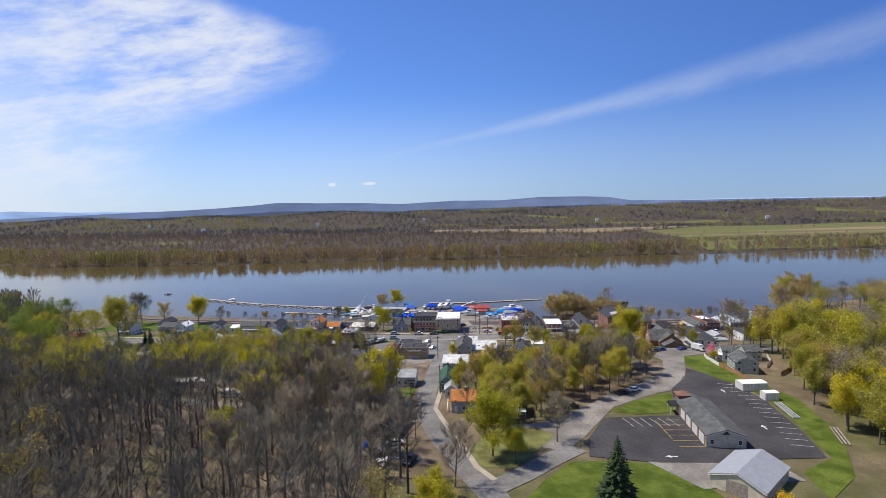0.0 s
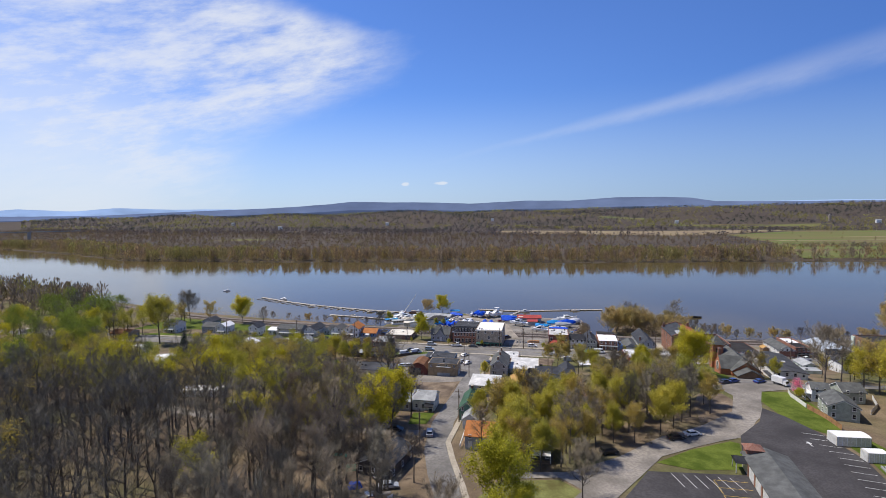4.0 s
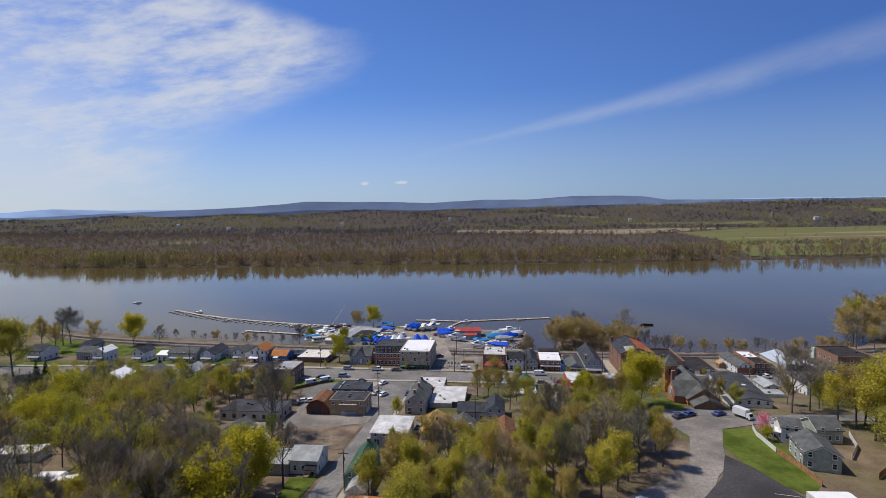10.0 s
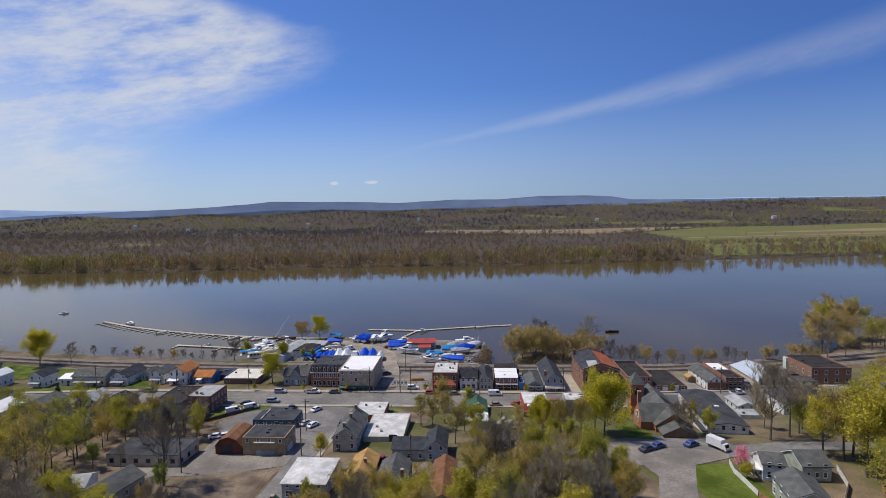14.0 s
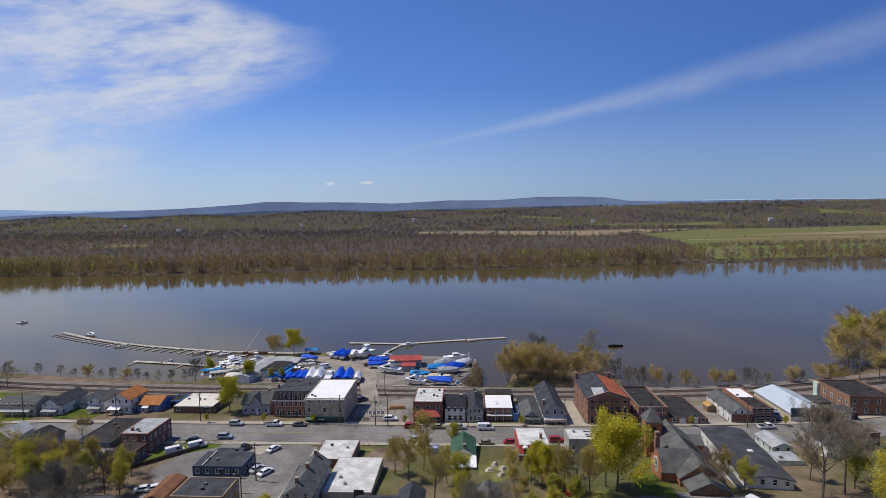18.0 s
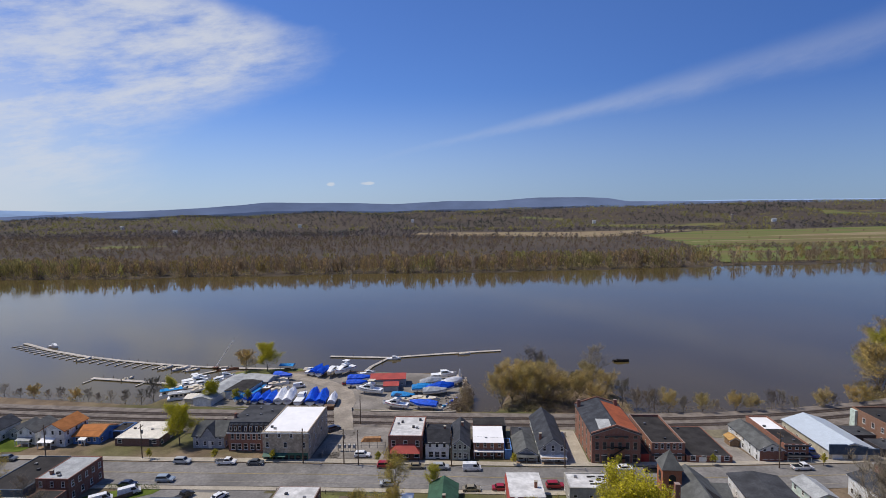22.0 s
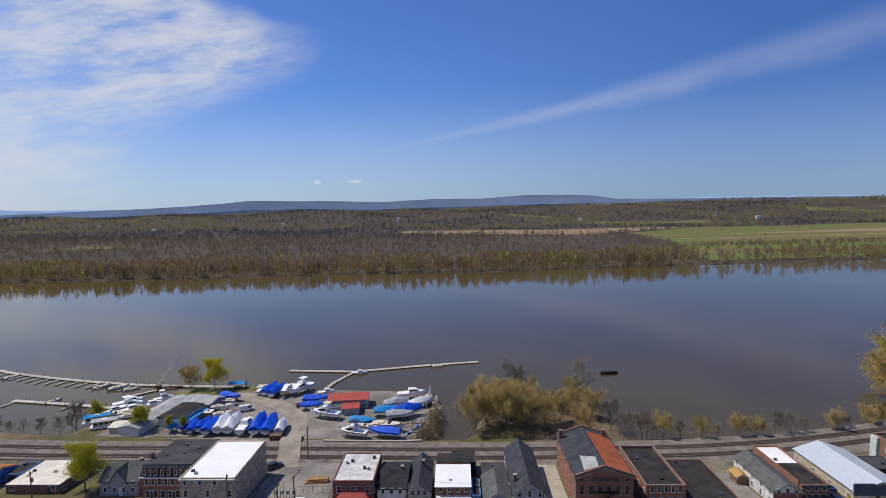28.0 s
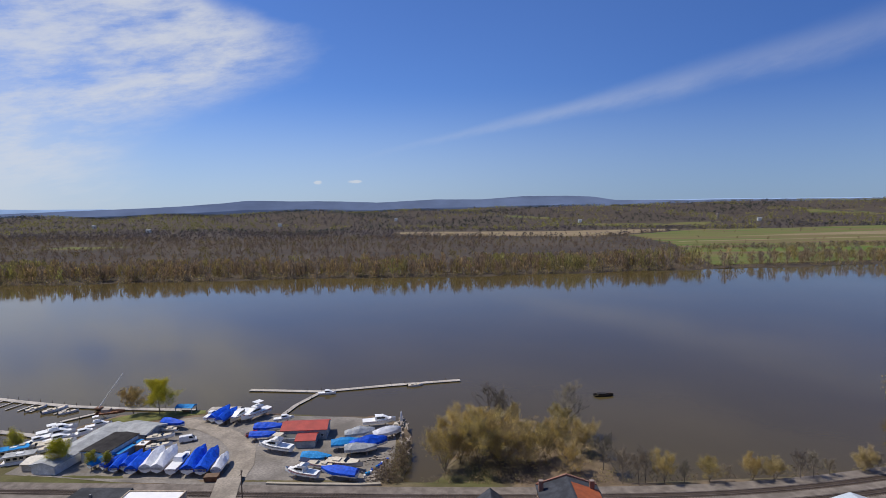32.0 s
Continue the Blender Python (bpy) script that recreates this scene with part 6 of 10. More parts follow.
deck = strip([(-1.5, 22), (-3.0, 28), (-5.2, 36), (-7.0, 43), (-7.4, 50)], 6.6, 0.17)
deck.v = [(x, y, max(z, RAIL_Z + 0.2 if 25 < y < 44 else -9)) for x, y, z in deck.v]
solid("road_crossing", deck, "track", "worn pale roadway across the railway tracks", "road")

# ------------------------------------------------------------------ floating docks
def dock(name, line, width, label, fingers=()):
    """Floating dock in sections, with finger piers (distance, length, side) standing off it."""
    root = thing(name, pose(line[0][0], line[0][1], 0.0), label, "dock")
    ox, oy = line[0]
    total = 0.0
    marks = []
    for (ax, ay), (bx, by) in zip(line, line[1:]):
        l = math.hypot(bx - ax, by - ay)
        n = max(1, round(l / 6.2))
        for i in range(n):
            px, py = ax + (bx - ax) * (i + 0.5) / n - ox, ay + (by - ay) * (i + 0.5) / n - oy
            a = math.degrees(math.atan2(by - ay, bx - ax))
            h = l / n / 2 - 0.06
            o = part("section", Shape().box(-h, h, -width / 2, width / 2, 0.28, 0.46), "dock_wood", root)
            o.matrix_basis = pose(px, py, 0, 0, 0, a)
            f = part("float", Shape().box(-h * 0.85, h * 0.85, -width / 2 + 0.15, width / 2 - 0.15, -0.2, 0.277), "black", o)
            p = part("mooring_post", Shape().tube((h * 0.9, width / 2 + 0.14, -1.5), (h * 0.9, width / 2 + 0.14, 1.5), 0.11, 0.1, 6), "pole_wood", o)
        marks.append((total, l, (ax, ay), (bx, by)))
        total += l
    for at, length, side in fingers:
        for t0, l, (ax, ay), (bx, by) in marks:
            if t0 <= at < t0 + l:
                u = (at - t0) / l
                a = math.degrees(math.atan2(by - ay, bx - ax))
                o = part("finger", Shape().box(-0.42, 0.42, 0.0, length, 0.2, 0.36), "dock_wood", root)
                o.matrix_basis = pose(ax + (bx - ax) * u - ox, ay + (by - ay) * u - oy, 0, 0, 0, a + (180 if side < 0 else 0)) @ pose(0, width / 2 + 0.03, 0)
                part("float", Shape().box(-0.4, 0.4, length * 0.6, length - 0.3, -0.2, 0.197), "black", o)
    return root


dock("marina_dock", [(-230, 149), (-200, 133), (-170, 121), (-145, 113.5), (-122, 107.8), (-98, 103), (-72, 100.4), (-46, 99)], 2.3, "long curved weathered timber dock with finger piers", [(4 + i * 5.9, 6.8, -1) for i in range(24)])
dock("marina_dock", [(-138, 84.5), (-110, 80), (-88, 75.5)], 2.3, "short weathered timber dock with finger piers", [(2, 5.5, -1), (30, 4.5, -1)])
dock("river_dock", [(-33.5, 121.5), (-1.5, 119.2), (28, 127), (58.5, 133.5)], 2.4, "long outer timber dock in the river")
dock("gangway", [(-1.8, 117.8), (-7.6, 104), (-9.5, 95)], 1.9, "grey timber gangway to the outer dock")
dock("gangway", [(-80, 99.5), (-92, 88.0)], 1.5, "pale gangway down to the dock")
dock("gangway", [(-44.5, 98), (-54, 90)], 1.4, "grey weathered gangway plank to the bank")
dock("raft", [(-41, 99.8), (-29, 100.2)], 4.6, "stack of pale timber rafts at the bank")


# ------------------------------------------------------------------ boats
def loft(sections, close=True):
    s = Shape()
    n = len(sections[0])
    pts = [p for sec in sections for p in sec]
    faces = [(i * n + j, i * n + j + 1, (i + 1) * n + j + 1, (i + 1) * n + j) for i in range(len(sections) - 1) for j in range(n - 1)]
    faces.append(tuple(range(n)))
    faces.append(tuple(range(len(pts) - 1, len(pts) - n - 1, -1)))
    return s.add(pts, faces)


def hull_sections(L, B, H, full=0.5):
    out = []
    for t in np.linspace(0, 1, 9):
        b = B / 2 * (0.92 + 0.08 * t / 0.4 if t < 0.4 else 1 - max(0, (t - 0.45) / 0.55) ** 2.4 * 0.97)
        x = -L / 2 + L * t + (0.0 if t < 1 else 0.0)
        top = H * (0.82 + 0.28 * t * t)
        keel = H * 0.55 * max(0, t - 0.6) ** 2 * 4
        ch = keel + (top - keel) * 0.38
        out.append([(x, -b, top), (x - 0.0, -b * 0.86, ch), (x, 0, keel), (x, b * 0.86, ch), (x, b, top)])
    return out


PALETTE = dict(
    gel_white=material("gel_white", (0.80, 0.80, 0.78), 0.3, 0.05, 0.5, 4.0, 0.0, stain=0.1), gel_cream=material("gel_cream", (0.66, 0.58, 0.44), 0.4, 0.08, 0.5, 4.0, 0.0), tarp_blue=material("tarp_blue", (0.007, 0.085, 0.60), 0.6, 0.25, 0.9, 3.0, 0.6, spec=0.2, stain=0.3),
    tarp_sky=material("tarp_sky", (0.015, 0.25, 0.60), 0.6, 0.2, 0.9, 3.0, 0.6, spec=0.2), wrap_white=material("wrap_white", (0.74, 0.75, 0.77), 0.4, 0.12, 0.9, 3.0, 0.5, stain=0.15), tarp_navy=material("tarp_navy", (0.018, 0.026, 0.065), 0.55, 0.2, 0.9, 3.0, 0.4),
    stripe_red=material("stripe_red", (0.30, 0.03, 0.04), 0.4, 0.1), tarp_grey=material("tarp_grey", (0.38, 0.40, 0.42), 0.55, 0.2, 0.9, 3.0, 0.4),
)
MAT |= PALETTE


def boat(x, y, heading, L, kind, hull="gel_white", cover="tarp_blue", z=None, label="", afloat=False, lift=0.9):
    """A boat ashore on stands, or afloat. kind: tarp, wrap, cabin, yacht, open."""
    B, H = L * 0.31, L * 0.15 + 0.35
    rnd = random.Random(int(x * 31 + y * 17 + L * 7))
    z = (ground_z(x, y) if z is None else z) + (-0.45 if afloat else lift)
    root = thing("boat", pose(x, y, z, 0, 0, heading), label, "boat", "boats in the marina")
    secs = hull_sections(L, B, H)
    part("hull", loft(secs), hull, root, smooth=False)
    part("stripe", loft([[(px, py * 1.012, pz - 0.26 + (0.1 if k in (0, 4) else 0)) for k, (px, py, pz) in enumerate((sec[0], sec[4]))] + [(sec[4][0], sec[4][1] * 1.012, sec[4][2] - 0.36), (sec[0][0], sec[0][1] * 1.012, sec[0][2] - 0.36)] for sec in secs[:-1]]), rnd.choice(("tarp_navy", "stripe_red", "tarp_blue")), root)
    if kind in ("tarp", "wrap"):
        peak = L * (0.15 if kind == "tarp" else 0.22)
        ts = []
        for i, sec in enumerate(secs):
            t = i / 8
            p = peak * (1.0 if kind == "tarp" else 0.55 + 0.75 * t) * (0.55 + 0.45 * math.sin(math.pi * min(1, t * 1.15 + 0.12))) * (1 + rnd.uniform(-0.12, 0.12)) * (1 - 0.75 * max(0, t - 0.8) * 5 * 0.9)
            px, b, top = sec[4][0], sec[4][1] * 1.05 + 0.05, sec[4][2]
            low = top - rnd.uniform(0.35, 0.8) * (H * 0.5)
            ts.append([(px, -b, low), (px, -b * 1.01, top + 0.08), (px, -b * 0.5, top + p * rnd.uniform(0.55, 0.75)), (px, 0, top + p), (px, b * 0.5, top + p * rnd.uniform(0.55, 0.75)), (px, b * 1.01, top + 0.08), (px, b, low)])
        part("tarpaulin" if kind == "tarp" else "shrink_wrap", loft(ts), cover, root, "wrinkled cover lashed over the boat")
    else:
        part("deck", loft([[(sec[0][0], sec[0][1] * 0.94, sec[0][2] + 0.004), (sec[0][0], 0, sec[0][2] + 0.09), (sec[4][0], sec[4][1] * 0.94, sec[4][2] + 0.004), (sec[4][0], 0, sec[4][2] - 0.05)] for sec in secs[:-1]]), "gel_white" if kind != "open" else "gel_cream", root)
        h0 = H * 0.86
        if kind in ("cabin", "yacht"):
            ch = L * 0.10 + 0.25
            part("cabin", loft([[(px, -w, h0), (px, -w * 0.85, h0 + hh), (px, w * 0.85, h0 + hh), (px, w, h0)] for px, w, hh in ((-L * 0.12, B * 0.40, ch), (L * 0.12, B * 0.38, ch * 0.95), (L * 0.30, B * 0.24, 0.35))]), "gel_white", root)
            part("windscreen", loft([[(px, -w, h0 + lo), (px, -w * 0.93, h0 + hi), (px, w * 0.93, h0 + hi), (px, w, h0 + lo)] for px, w, lo, hi in ((-L * 0.08, B * 0.402, ch * 0.45, ch * 0.85), (L * 0.11, B * 0.386, ch * 0.45, ch * 0.85), (L * 0.175, B * 0.32, ch * 0.42, ch * 0.62))]), "glass", root)
            if kind == "yacht":
                part("flybridge", Shape().box(-L * 0.20, L * 0.06, -B * 0.36, B * 0.36, h0 + ch + 0.003, h0 + ch + 0.5), "gel_white", root)
                part("canopy", Shape().box(-L * 0.22, L * 0.02, -B * 0.36, B * 0.36, h0 + ch + 1.85, h0 + ch + 1.95), cover, root)
                for px in (-L * 0.2, 0.0):
                    for py in (-B * 0.33, B * 0.33):
                        part("canopy_post", Shape().tube((px, py, h0 + ch + 0.5), (px, py, h0 + ch + 1.86), 0.03, 0.03, 5), "steel", root)
        else:
            part("windscreen", Shape().add([(L * 0.1, -B * 0.36, h0 + 0.1), (L * 0.1, B * 0.36, h0 + 0.1), (L * 0.03, B * 0.34, h0 + 0.6), (L * 0.03, -B * 0.34, h0 + 0.6), (L * 0.085, -B * 0.36, h0 + 0.1), (L * 0.085, B * 0.36, h0 + 0.1), (L * 0.015, B * 0.34, h0 + 0.6), (L * 0.015, -B * 0.34, h0 + 0.6)], [(0, 1, 2, 3), (7, 6, 5, 4), (3, 2, 6, 7), (1, 0, 4, 5), (0, 3, 7, 4), (2, 1, 5, 6)]), "glass", root)
            part("seat", Shape().box(-L * 0.3, -L * 0.12, -B * 0.3, B * 0.3, h0 - 0.1, h0 + 0.4), "gel_cream", root)
            part("outboard", Shape().box(-L * 0.56, -L * 0.5 - 0.01, -0.22, 0.22, h0 - 0.5, h0 + 0.45), "black", root)
    if not afloat:
        for px in (-L * 0.3, L * 0.18):
            for py in (-B * 0.36, B * 0.36):
                part("stand", Shape().tube((px, py * 1.15, -lift), (px, py * 0.9, H * 0.30), 0.06, 0.05, 5), "rust_steel", root)
            part("keel_block", Shape().box(px - 0.2, px + 0.2, -0.4, 0.4, -lift, -0.01 + (0 if px < 0 else 0.0)), "old_wood", root)
    return root


for x, y, a, L, kind, hull, cover, lab in (
    # row beside the railway, bows to the river
    (-43.6, 50.6, 100, 8.5, "tarp", "gel_white", "tarp_blue", "small boat under a blue tarpaulin"), (-40.6, 52.2, 92, 9.5, "tarp", "gel_white", "tarp_blue", "boat under a crumpled blue tarpaulin"), (-37.4, 50.8, 94, 11, "tarp", "gel_white", "tarp_blue", "white boat half under a blue tarpaulin"),
    (-33.8, 52.0, 96, 12, "wrap", "gel_white", "wrap_white", "boat in white shrink wrap"), (-30.2, 52.2, 94, 12.5, "wrap", "gel_white", "wrap_white", "tall boat in white shrink wrap"), (-25.4, 50.8, 91, 11.5, "cabin", "gel_white", "tarp_navy", "white cabin cruiser with a navy canvas"),
    (-20.9, 51.6, 94, 13, "wrap", "gel_white", "tarp_blue", "tall boat wrapped in bright blue"), (-16.8, 51.2, 93, 12.5, "wrap", "gel_white", "tarp_blue", "boat wrapped in bright blue film"), (-12.6, 50.2, 94, 9.5, "wrap", "gel_white", "wrap_white", "boat wrapped in dirty white film"),
    # along the river edge
    (-33.5, 86.4, 80, 7.0, "cabin", "gel_white", "tarp_navy", "small white cabin boat"), (-30.1, 87.0, 80, 11, "tarp", "gel_white", "tarp_blue", "boat under a blue tarpaulin"), (-26.5, 85.0, 80, 11, "tarp", "gel_white", "tarp_blue", "boat under a blue tarpaulin"), (-22.2, 85.0, 260, 11.5, "cabin", "gel_cream", "tarp_navy", "cream cabin cruiser"), (-17.0, 86.6, 240, 12.5, "yacht", "gel_white", "gel_white", "big white motor yacht"),
    (-7.3, 74.6, 3, 10.5, "tarp", "gel_white", "tarp_blue", "long boat under a blue tarpaulin"), (-7.2, 68.6, 3, 9, "tarp", "gel_white", "tarp_blue", "low boat under a blue tarpaulin"), (-5.4, 83.0, 20, 7, "cabin", "gel_white", "tarp_navy", "small white boat"),
    (-0.4, 60.6, 166, 11.8, "yacht", "gel_white", "gel_cream", "white sport fishing boat with a flybridge"), (14.8, 53.4, -8, 9.5, "tarp", "gel_white", "tarp_sky", "boat under a turquoise tarpaulin"), (24.0, 50.0, -13, 11.5, "open", "gel_cream", "tarp_navy", "old cream wooden runabout"), (12.8, 44.8, 166, 10.5, "yacht", "gel_white", "tarp_navy", "white cabin boat with a black canopy"), (16.5, 49.4, 170, 8.5, "open", "gel_white", "tarp_navy", "white open boat"),
    (23.6, 44.6, 168, 11, "tarp", "gel_white", "tarp_blue", "boat under a dark blue tarpaulin"), (24.6, 70.0, 13, 10, "wrap", "gel_white", "tarp_grey", "boat under thin grey film"), (22.6, 62.4, 8, 11, "tarp", "gel_white", "tarp_sky", "large boat under a sky blue tarpaulin"), (29.0, 61.8, 18, 12, "wrap", "gel_white", "tarp_blue", "large boat under a torn blue and white cover"), (33.6, 70.5, 20, 9.5, "wrap", "gel_white", "wrap_white", "boat in white shrink wrap"), (29.6, 79.8, 12, 11.5, "cabin", "gel_white", "tarp_navy", "white cabin cruiser"), (36.0, 75.0, 95, 7, "open", "gel_white", "tarp_navy", "white open boat"), (27.0, 59.0, 8, 10, "tarp", "gel_white", "tarp_grey", "boat under a grey cover"),
    (-43.0, 78.4, -16, 9.5, "tarp", "gel_white", "tarp_blue", "boat under a blue tarpaulin"), (-43.0, 74.0, 178, 7.5, "open", "gel_white", "tarp_navy", "white open boat on stands"), (-41.4, 68.0, 14, 8.5, "open", "gel_white", "stripe_red", "white runabout with a red stripe"),
    # cluster by the west shed
    (-80.2, 72.4, 40, 11.5, "cabin", "gel_white", "tarp_navy", "white cabin boat packed beside others"), (-77.6, 68.8, 42, 11, "yacht", "gel_white", "gel_white", "white cruiser with a flybridge"), (-74.8, 65.2, 44, 10, "cabin", "gel_white", "tarp_navy", "white cruiser"), (-81.2, 64.6, 52, 8, "cabin", "gel_white", "tarp_navy", "white cruiser with a dark canvas"), (-72.6, 63.0, 22, 10.5, "open", "gel_white", "tarp_navy", "white open boat"), (-80.6, 61.5, 24, 8.5, "open", "gel_white", "tarp_navy", "small white boat"),
    (-70.2, 70.4, 45, 8.5, "cabin", "gel_white", "tarp_navy", "white cabin boat beside the shed"), (-85.0, 69.2, 48, 9, "cabin", "gel_white", "tarp_navy", "white cruiser at the bank"), (-71.8, 60.6, 42, 8.5, "open", "gel_white", "tarp_navy", "white open boat beside the shed"), (-69.0, 77.0, 30, 8, "yacht", "gel_white", "gel_white", "white cruiser with a canopy"), (-38.2, 61.6, 20, 7.5, "open", "gel_white", "tarp_navy", "white open boat in the yard"),
    (-50.0, 52.0, 66, 7.5, "tarp", "gel_white", "tarp_sky", "small boat under a blue cover"), (-45.6, 51.6, 66, 8, "tarp", "gel_white", "tarp_blue", "small boat under a blue cover"),
):
    boat(x, y, a, L, kind, hull, cover, label=lab + " on stands")
for x, y, a, L, kind, cover, lab in ((-205, 141.5, -25, 8.5, "cabin", "gel_white", "white motor cruiser moored at the dock"), (-166, 115.5, 60, 7, "open", "tarp_navy", "open boat at a finger pier"), (-112, 101.0, 50, 7, "open", "tarp_navy", "grey open boat at a finger pier"), (-103, 99.5, 45, 8.5, "open", "tarp_navy", "dark open boat at a finger pier"), (-96, 97.5, 35, 6.5, "open", "tarp_navy", "small skiff at a finger pier"), (1.5, 117.2, 4, 7.5, "cabin", "gel_white", "white cabin boat moored at the outer dock"), (38.5, 127.0, 12, 6.5, "open", "tarp_navy", "white open boat moored at the outer dock"), (-286, 179.5, 20, 6.5, "cabin", "tarp_navy", "small white boat out on the river"), (-120, 84, 70, 6, "open", "gel_white", "white skiff by the short dock")):
    boat(x, y, a, L, kind, "gel_white", cover, 0.0, lab, afloat=True)
r = thing("sunken_barge", pose(118.0, 114.0, -0.35, 0, 0, 4), "dark half sunken barge lying in the river", "barge")
part("hull", loft(hull_sections(8.2, 2.6, 1.25)), "wreck", r)
part("deck_house", Shape().prism([(-2.6, 1.0), (1.2, 1.0), (0.9, 1.5), (-2.3, 1.7)], "y", -0.8, 0.8), "wreck", r)
for u in (-3.4, 2.6):
    part("bollard", Shape().tube((u, 0.5, 1.0), (u, 0.5, 1.5), 0.1, 0.1, 6), "rust_steel", r)
# barges with blue roofs and sheds by the shore
for x, y, a, mat, lab in ((-83.6, 59.0, 28, "tarp_sky", "low houseboat with a blue roof"), (-77.4, 54.4, 22, "roof_pale", "low houseboat with a pale blue roof")):
    r = thing("houseboat", pose(x, y, ground_z(x, y) + 0.2, 0, 0, a), lab + " laid up at the bank", "boat", "boats in the marina")
    part("hull", Shape().box(-4.4, 4.4, -2.0, 2.0, 0, 0.7), "gel_white", r)
    part("cabin", Shape().box(-3.4, 3.4, -1.6, 1.6, 0.703, 2.4), "gel_cream", r)
    part("roof", Shape().box(-4.2, 4.2, -1.9, 1.9, 2.403, 2.55), mat, r)
    part("hatch", Shape().box(-0.9, 0.9, -0.6, 0.6, 2.553, 2.75), "gel_white", r)
    for u in (-2.4, -0.8, 0.8, 2.4):
        part("window", Shape().box(u - 0.5, u + 0.5, -1.64, -1.603, 1.3, 2.0), "glass", r)
house("long grey roofed boat shed", -66.2, -58.6, 46.6, 75.5, 2.8, "white_siding", "roof_pale", "gable_y", 0.9, name="boat_shed", category="shed", turn=-6)
house("grey boat store with a black roof", -57.2, -48.6, 53.4, 66.6, 3.5, "white_siding", "roof_flat_dark", "gable_y", 0.4, name="boat_store", category="shed", turn=-7, frame="tarp_sky")
house("broad grey shed at the river edge", -57.6, -45.0, 68.6, 77.4, 2.7, "grey_siding", "roof_pale", "gable_x", 1.2, name="boat_shed", category="shed", turn=-13)
house("lean-to with a bright blue roof", -48.2, -46.0, 55.0, 65.6, 2.1, "blue_siding", "tarp_sky", "flat", parapet=0.08, name="lean_to", category="shed", turn=-8)
house("small white roofed hut", -45.6, -42.4, 60.6, 64.2, 2.2, "wood", "roof_white", "flat", parapet=0.08, name="hut", category="hut")
house("low white shed at the tree line", -72.0, -63.4, 48.6, 54.0, 2.2, "block", "roof_cream", "gable_x", 0.6, name="shed", category="shed")
r = house("grey marina workshop with a red metal roof", -1.6, 13.2, 69.0, 76.8, 3.5, "grey_siding", "roof_red", "gable_x", 1.3, ((1.0, 4, 1.0, 1.0),), (), ((1.0, 2, 1.0, 1.0),), name="marina_workshop", category="workshop", turn=5)
house("grey workshop wing with an orange red roof", 5.0, 11.0, 63.4, 68.8, 2.5, "grey_siding", "roof_red", "gable_x", 0.7, name="workshop_wing", category="annex", turn=5)
house("dark grey lean-to of the workshop", -1.2, 4.8, 64.6, 68.8, 2.4, "grey_siding", "roof_grey", "flat", parapet=0.08, name="workshop_lean_to", category="annex", turn=5)
r = thing("picnic_shelter", pose(-46.5, 93.0, ground_z(-46.5, 93.0), 0, 0, 0), "small blue roofed shelter at the water's edge", "shelter")
part("roof", Shape().prism([(-2.2, 2.4), (2.2, 2.4), (0, 3.1)], "x", -3.4, 3.4), "tarp_sky", r)
for px in (-3.0, 3.0):
    for py in (-1.8, 1.8):
        part("post", Shape().box(px - 0.1, px + 0.1, py - 0.1, py + 0.1, 0, 2.39), "old_wood", r)
part("table", Shape().box(-1.6, 1.6, -0.5, 0.5, 0.7, 0.8), "fence_wood", r)
part("table_leg", Shape().box(-1.2, 1.2, -0.1, 0.1, 0.0, 0.697), "fence_wood", r)
r = thing("boat_hoist", pose(-86, 100.5, 0.3), "pale leaning boom of an old boat hoist at the dock", "hoist")
part("boom", Shape().tube((0, 0, 0.6), (8.4, 3.0, 13.5), 0.22, 0.12, 8), "gel_white", r)
part("base", Shape().box(-1.2, 1.2, -1.0, 1.0, 0.1, 0.7), "rust_steel", r)
part("stay", Shape().tube((-1.0, 0, 0.7), (4.2, 1.5, 7.2), 0.04, 0.04, 5), "steel", r)
r = thing("work_barge", pose(-75.5, 92.5, 1.5, 0, 0, 12), "rusty work barge hauled on the bank", "barge")
part("hull", loft(hull_sections(10, 3.6, 1.3)), "rust_steel", r)
part("cabin", Shape().box(-3, 0, -1.0, 1.0, 1.1, 2.2), "old_wood", r)
r = thing("marker_obelisk", pose(36.6, 87.2, ground_z(36.6, 87.2), 0, 0, 10), "weathered white upright boat bow standing as a marker", "marker")
part("shaft", Shape().add([(-0.7, -0.7, 0), (0.7, -0.7, 0), (0.7, 0.7, 0), (-0.7, 0.7, 0), (-0.3, -0.3, 5.4), (0.3, -0.3, 5.4), (0.3, 0.3, 5.4), (-0.3, 0.3, 5.4), (0, 0, 6.2)], [(0, 1, 5, 4), (1, 2, 6, 5), (2, 3, 7, 6), (3, 0, 4, 7), (4, 5, 8), (5, 6, 8), (6, 7, 8), (7, 4, 8), (3, 2, 1, 0)]), "gel_white", r)
rr = random.Random(11)
for i in range(26):
    u = i / 25
    x, y = 37 + 4 * u + rr.uniform(-1.5, 1.0), 90 - 30 * u
    r = thing("driftwood_beam", pose(x, y, max(0.3, ground_z(x, y)) + 0.3, rr.uniform(-6, 6), rr.uniform(-8, 8), rr.uniform(60, 130)), "grey broken timber of the old bulkhead", "timber", "bulkhead timbers")
    part("beam", Shape().box(-rr.uniform(1.2, 3.0), rr.uniform(1.2, 3.0), -0.22, 0.22, -0.25, 0.25), "old_wood", r)
s = Shape()
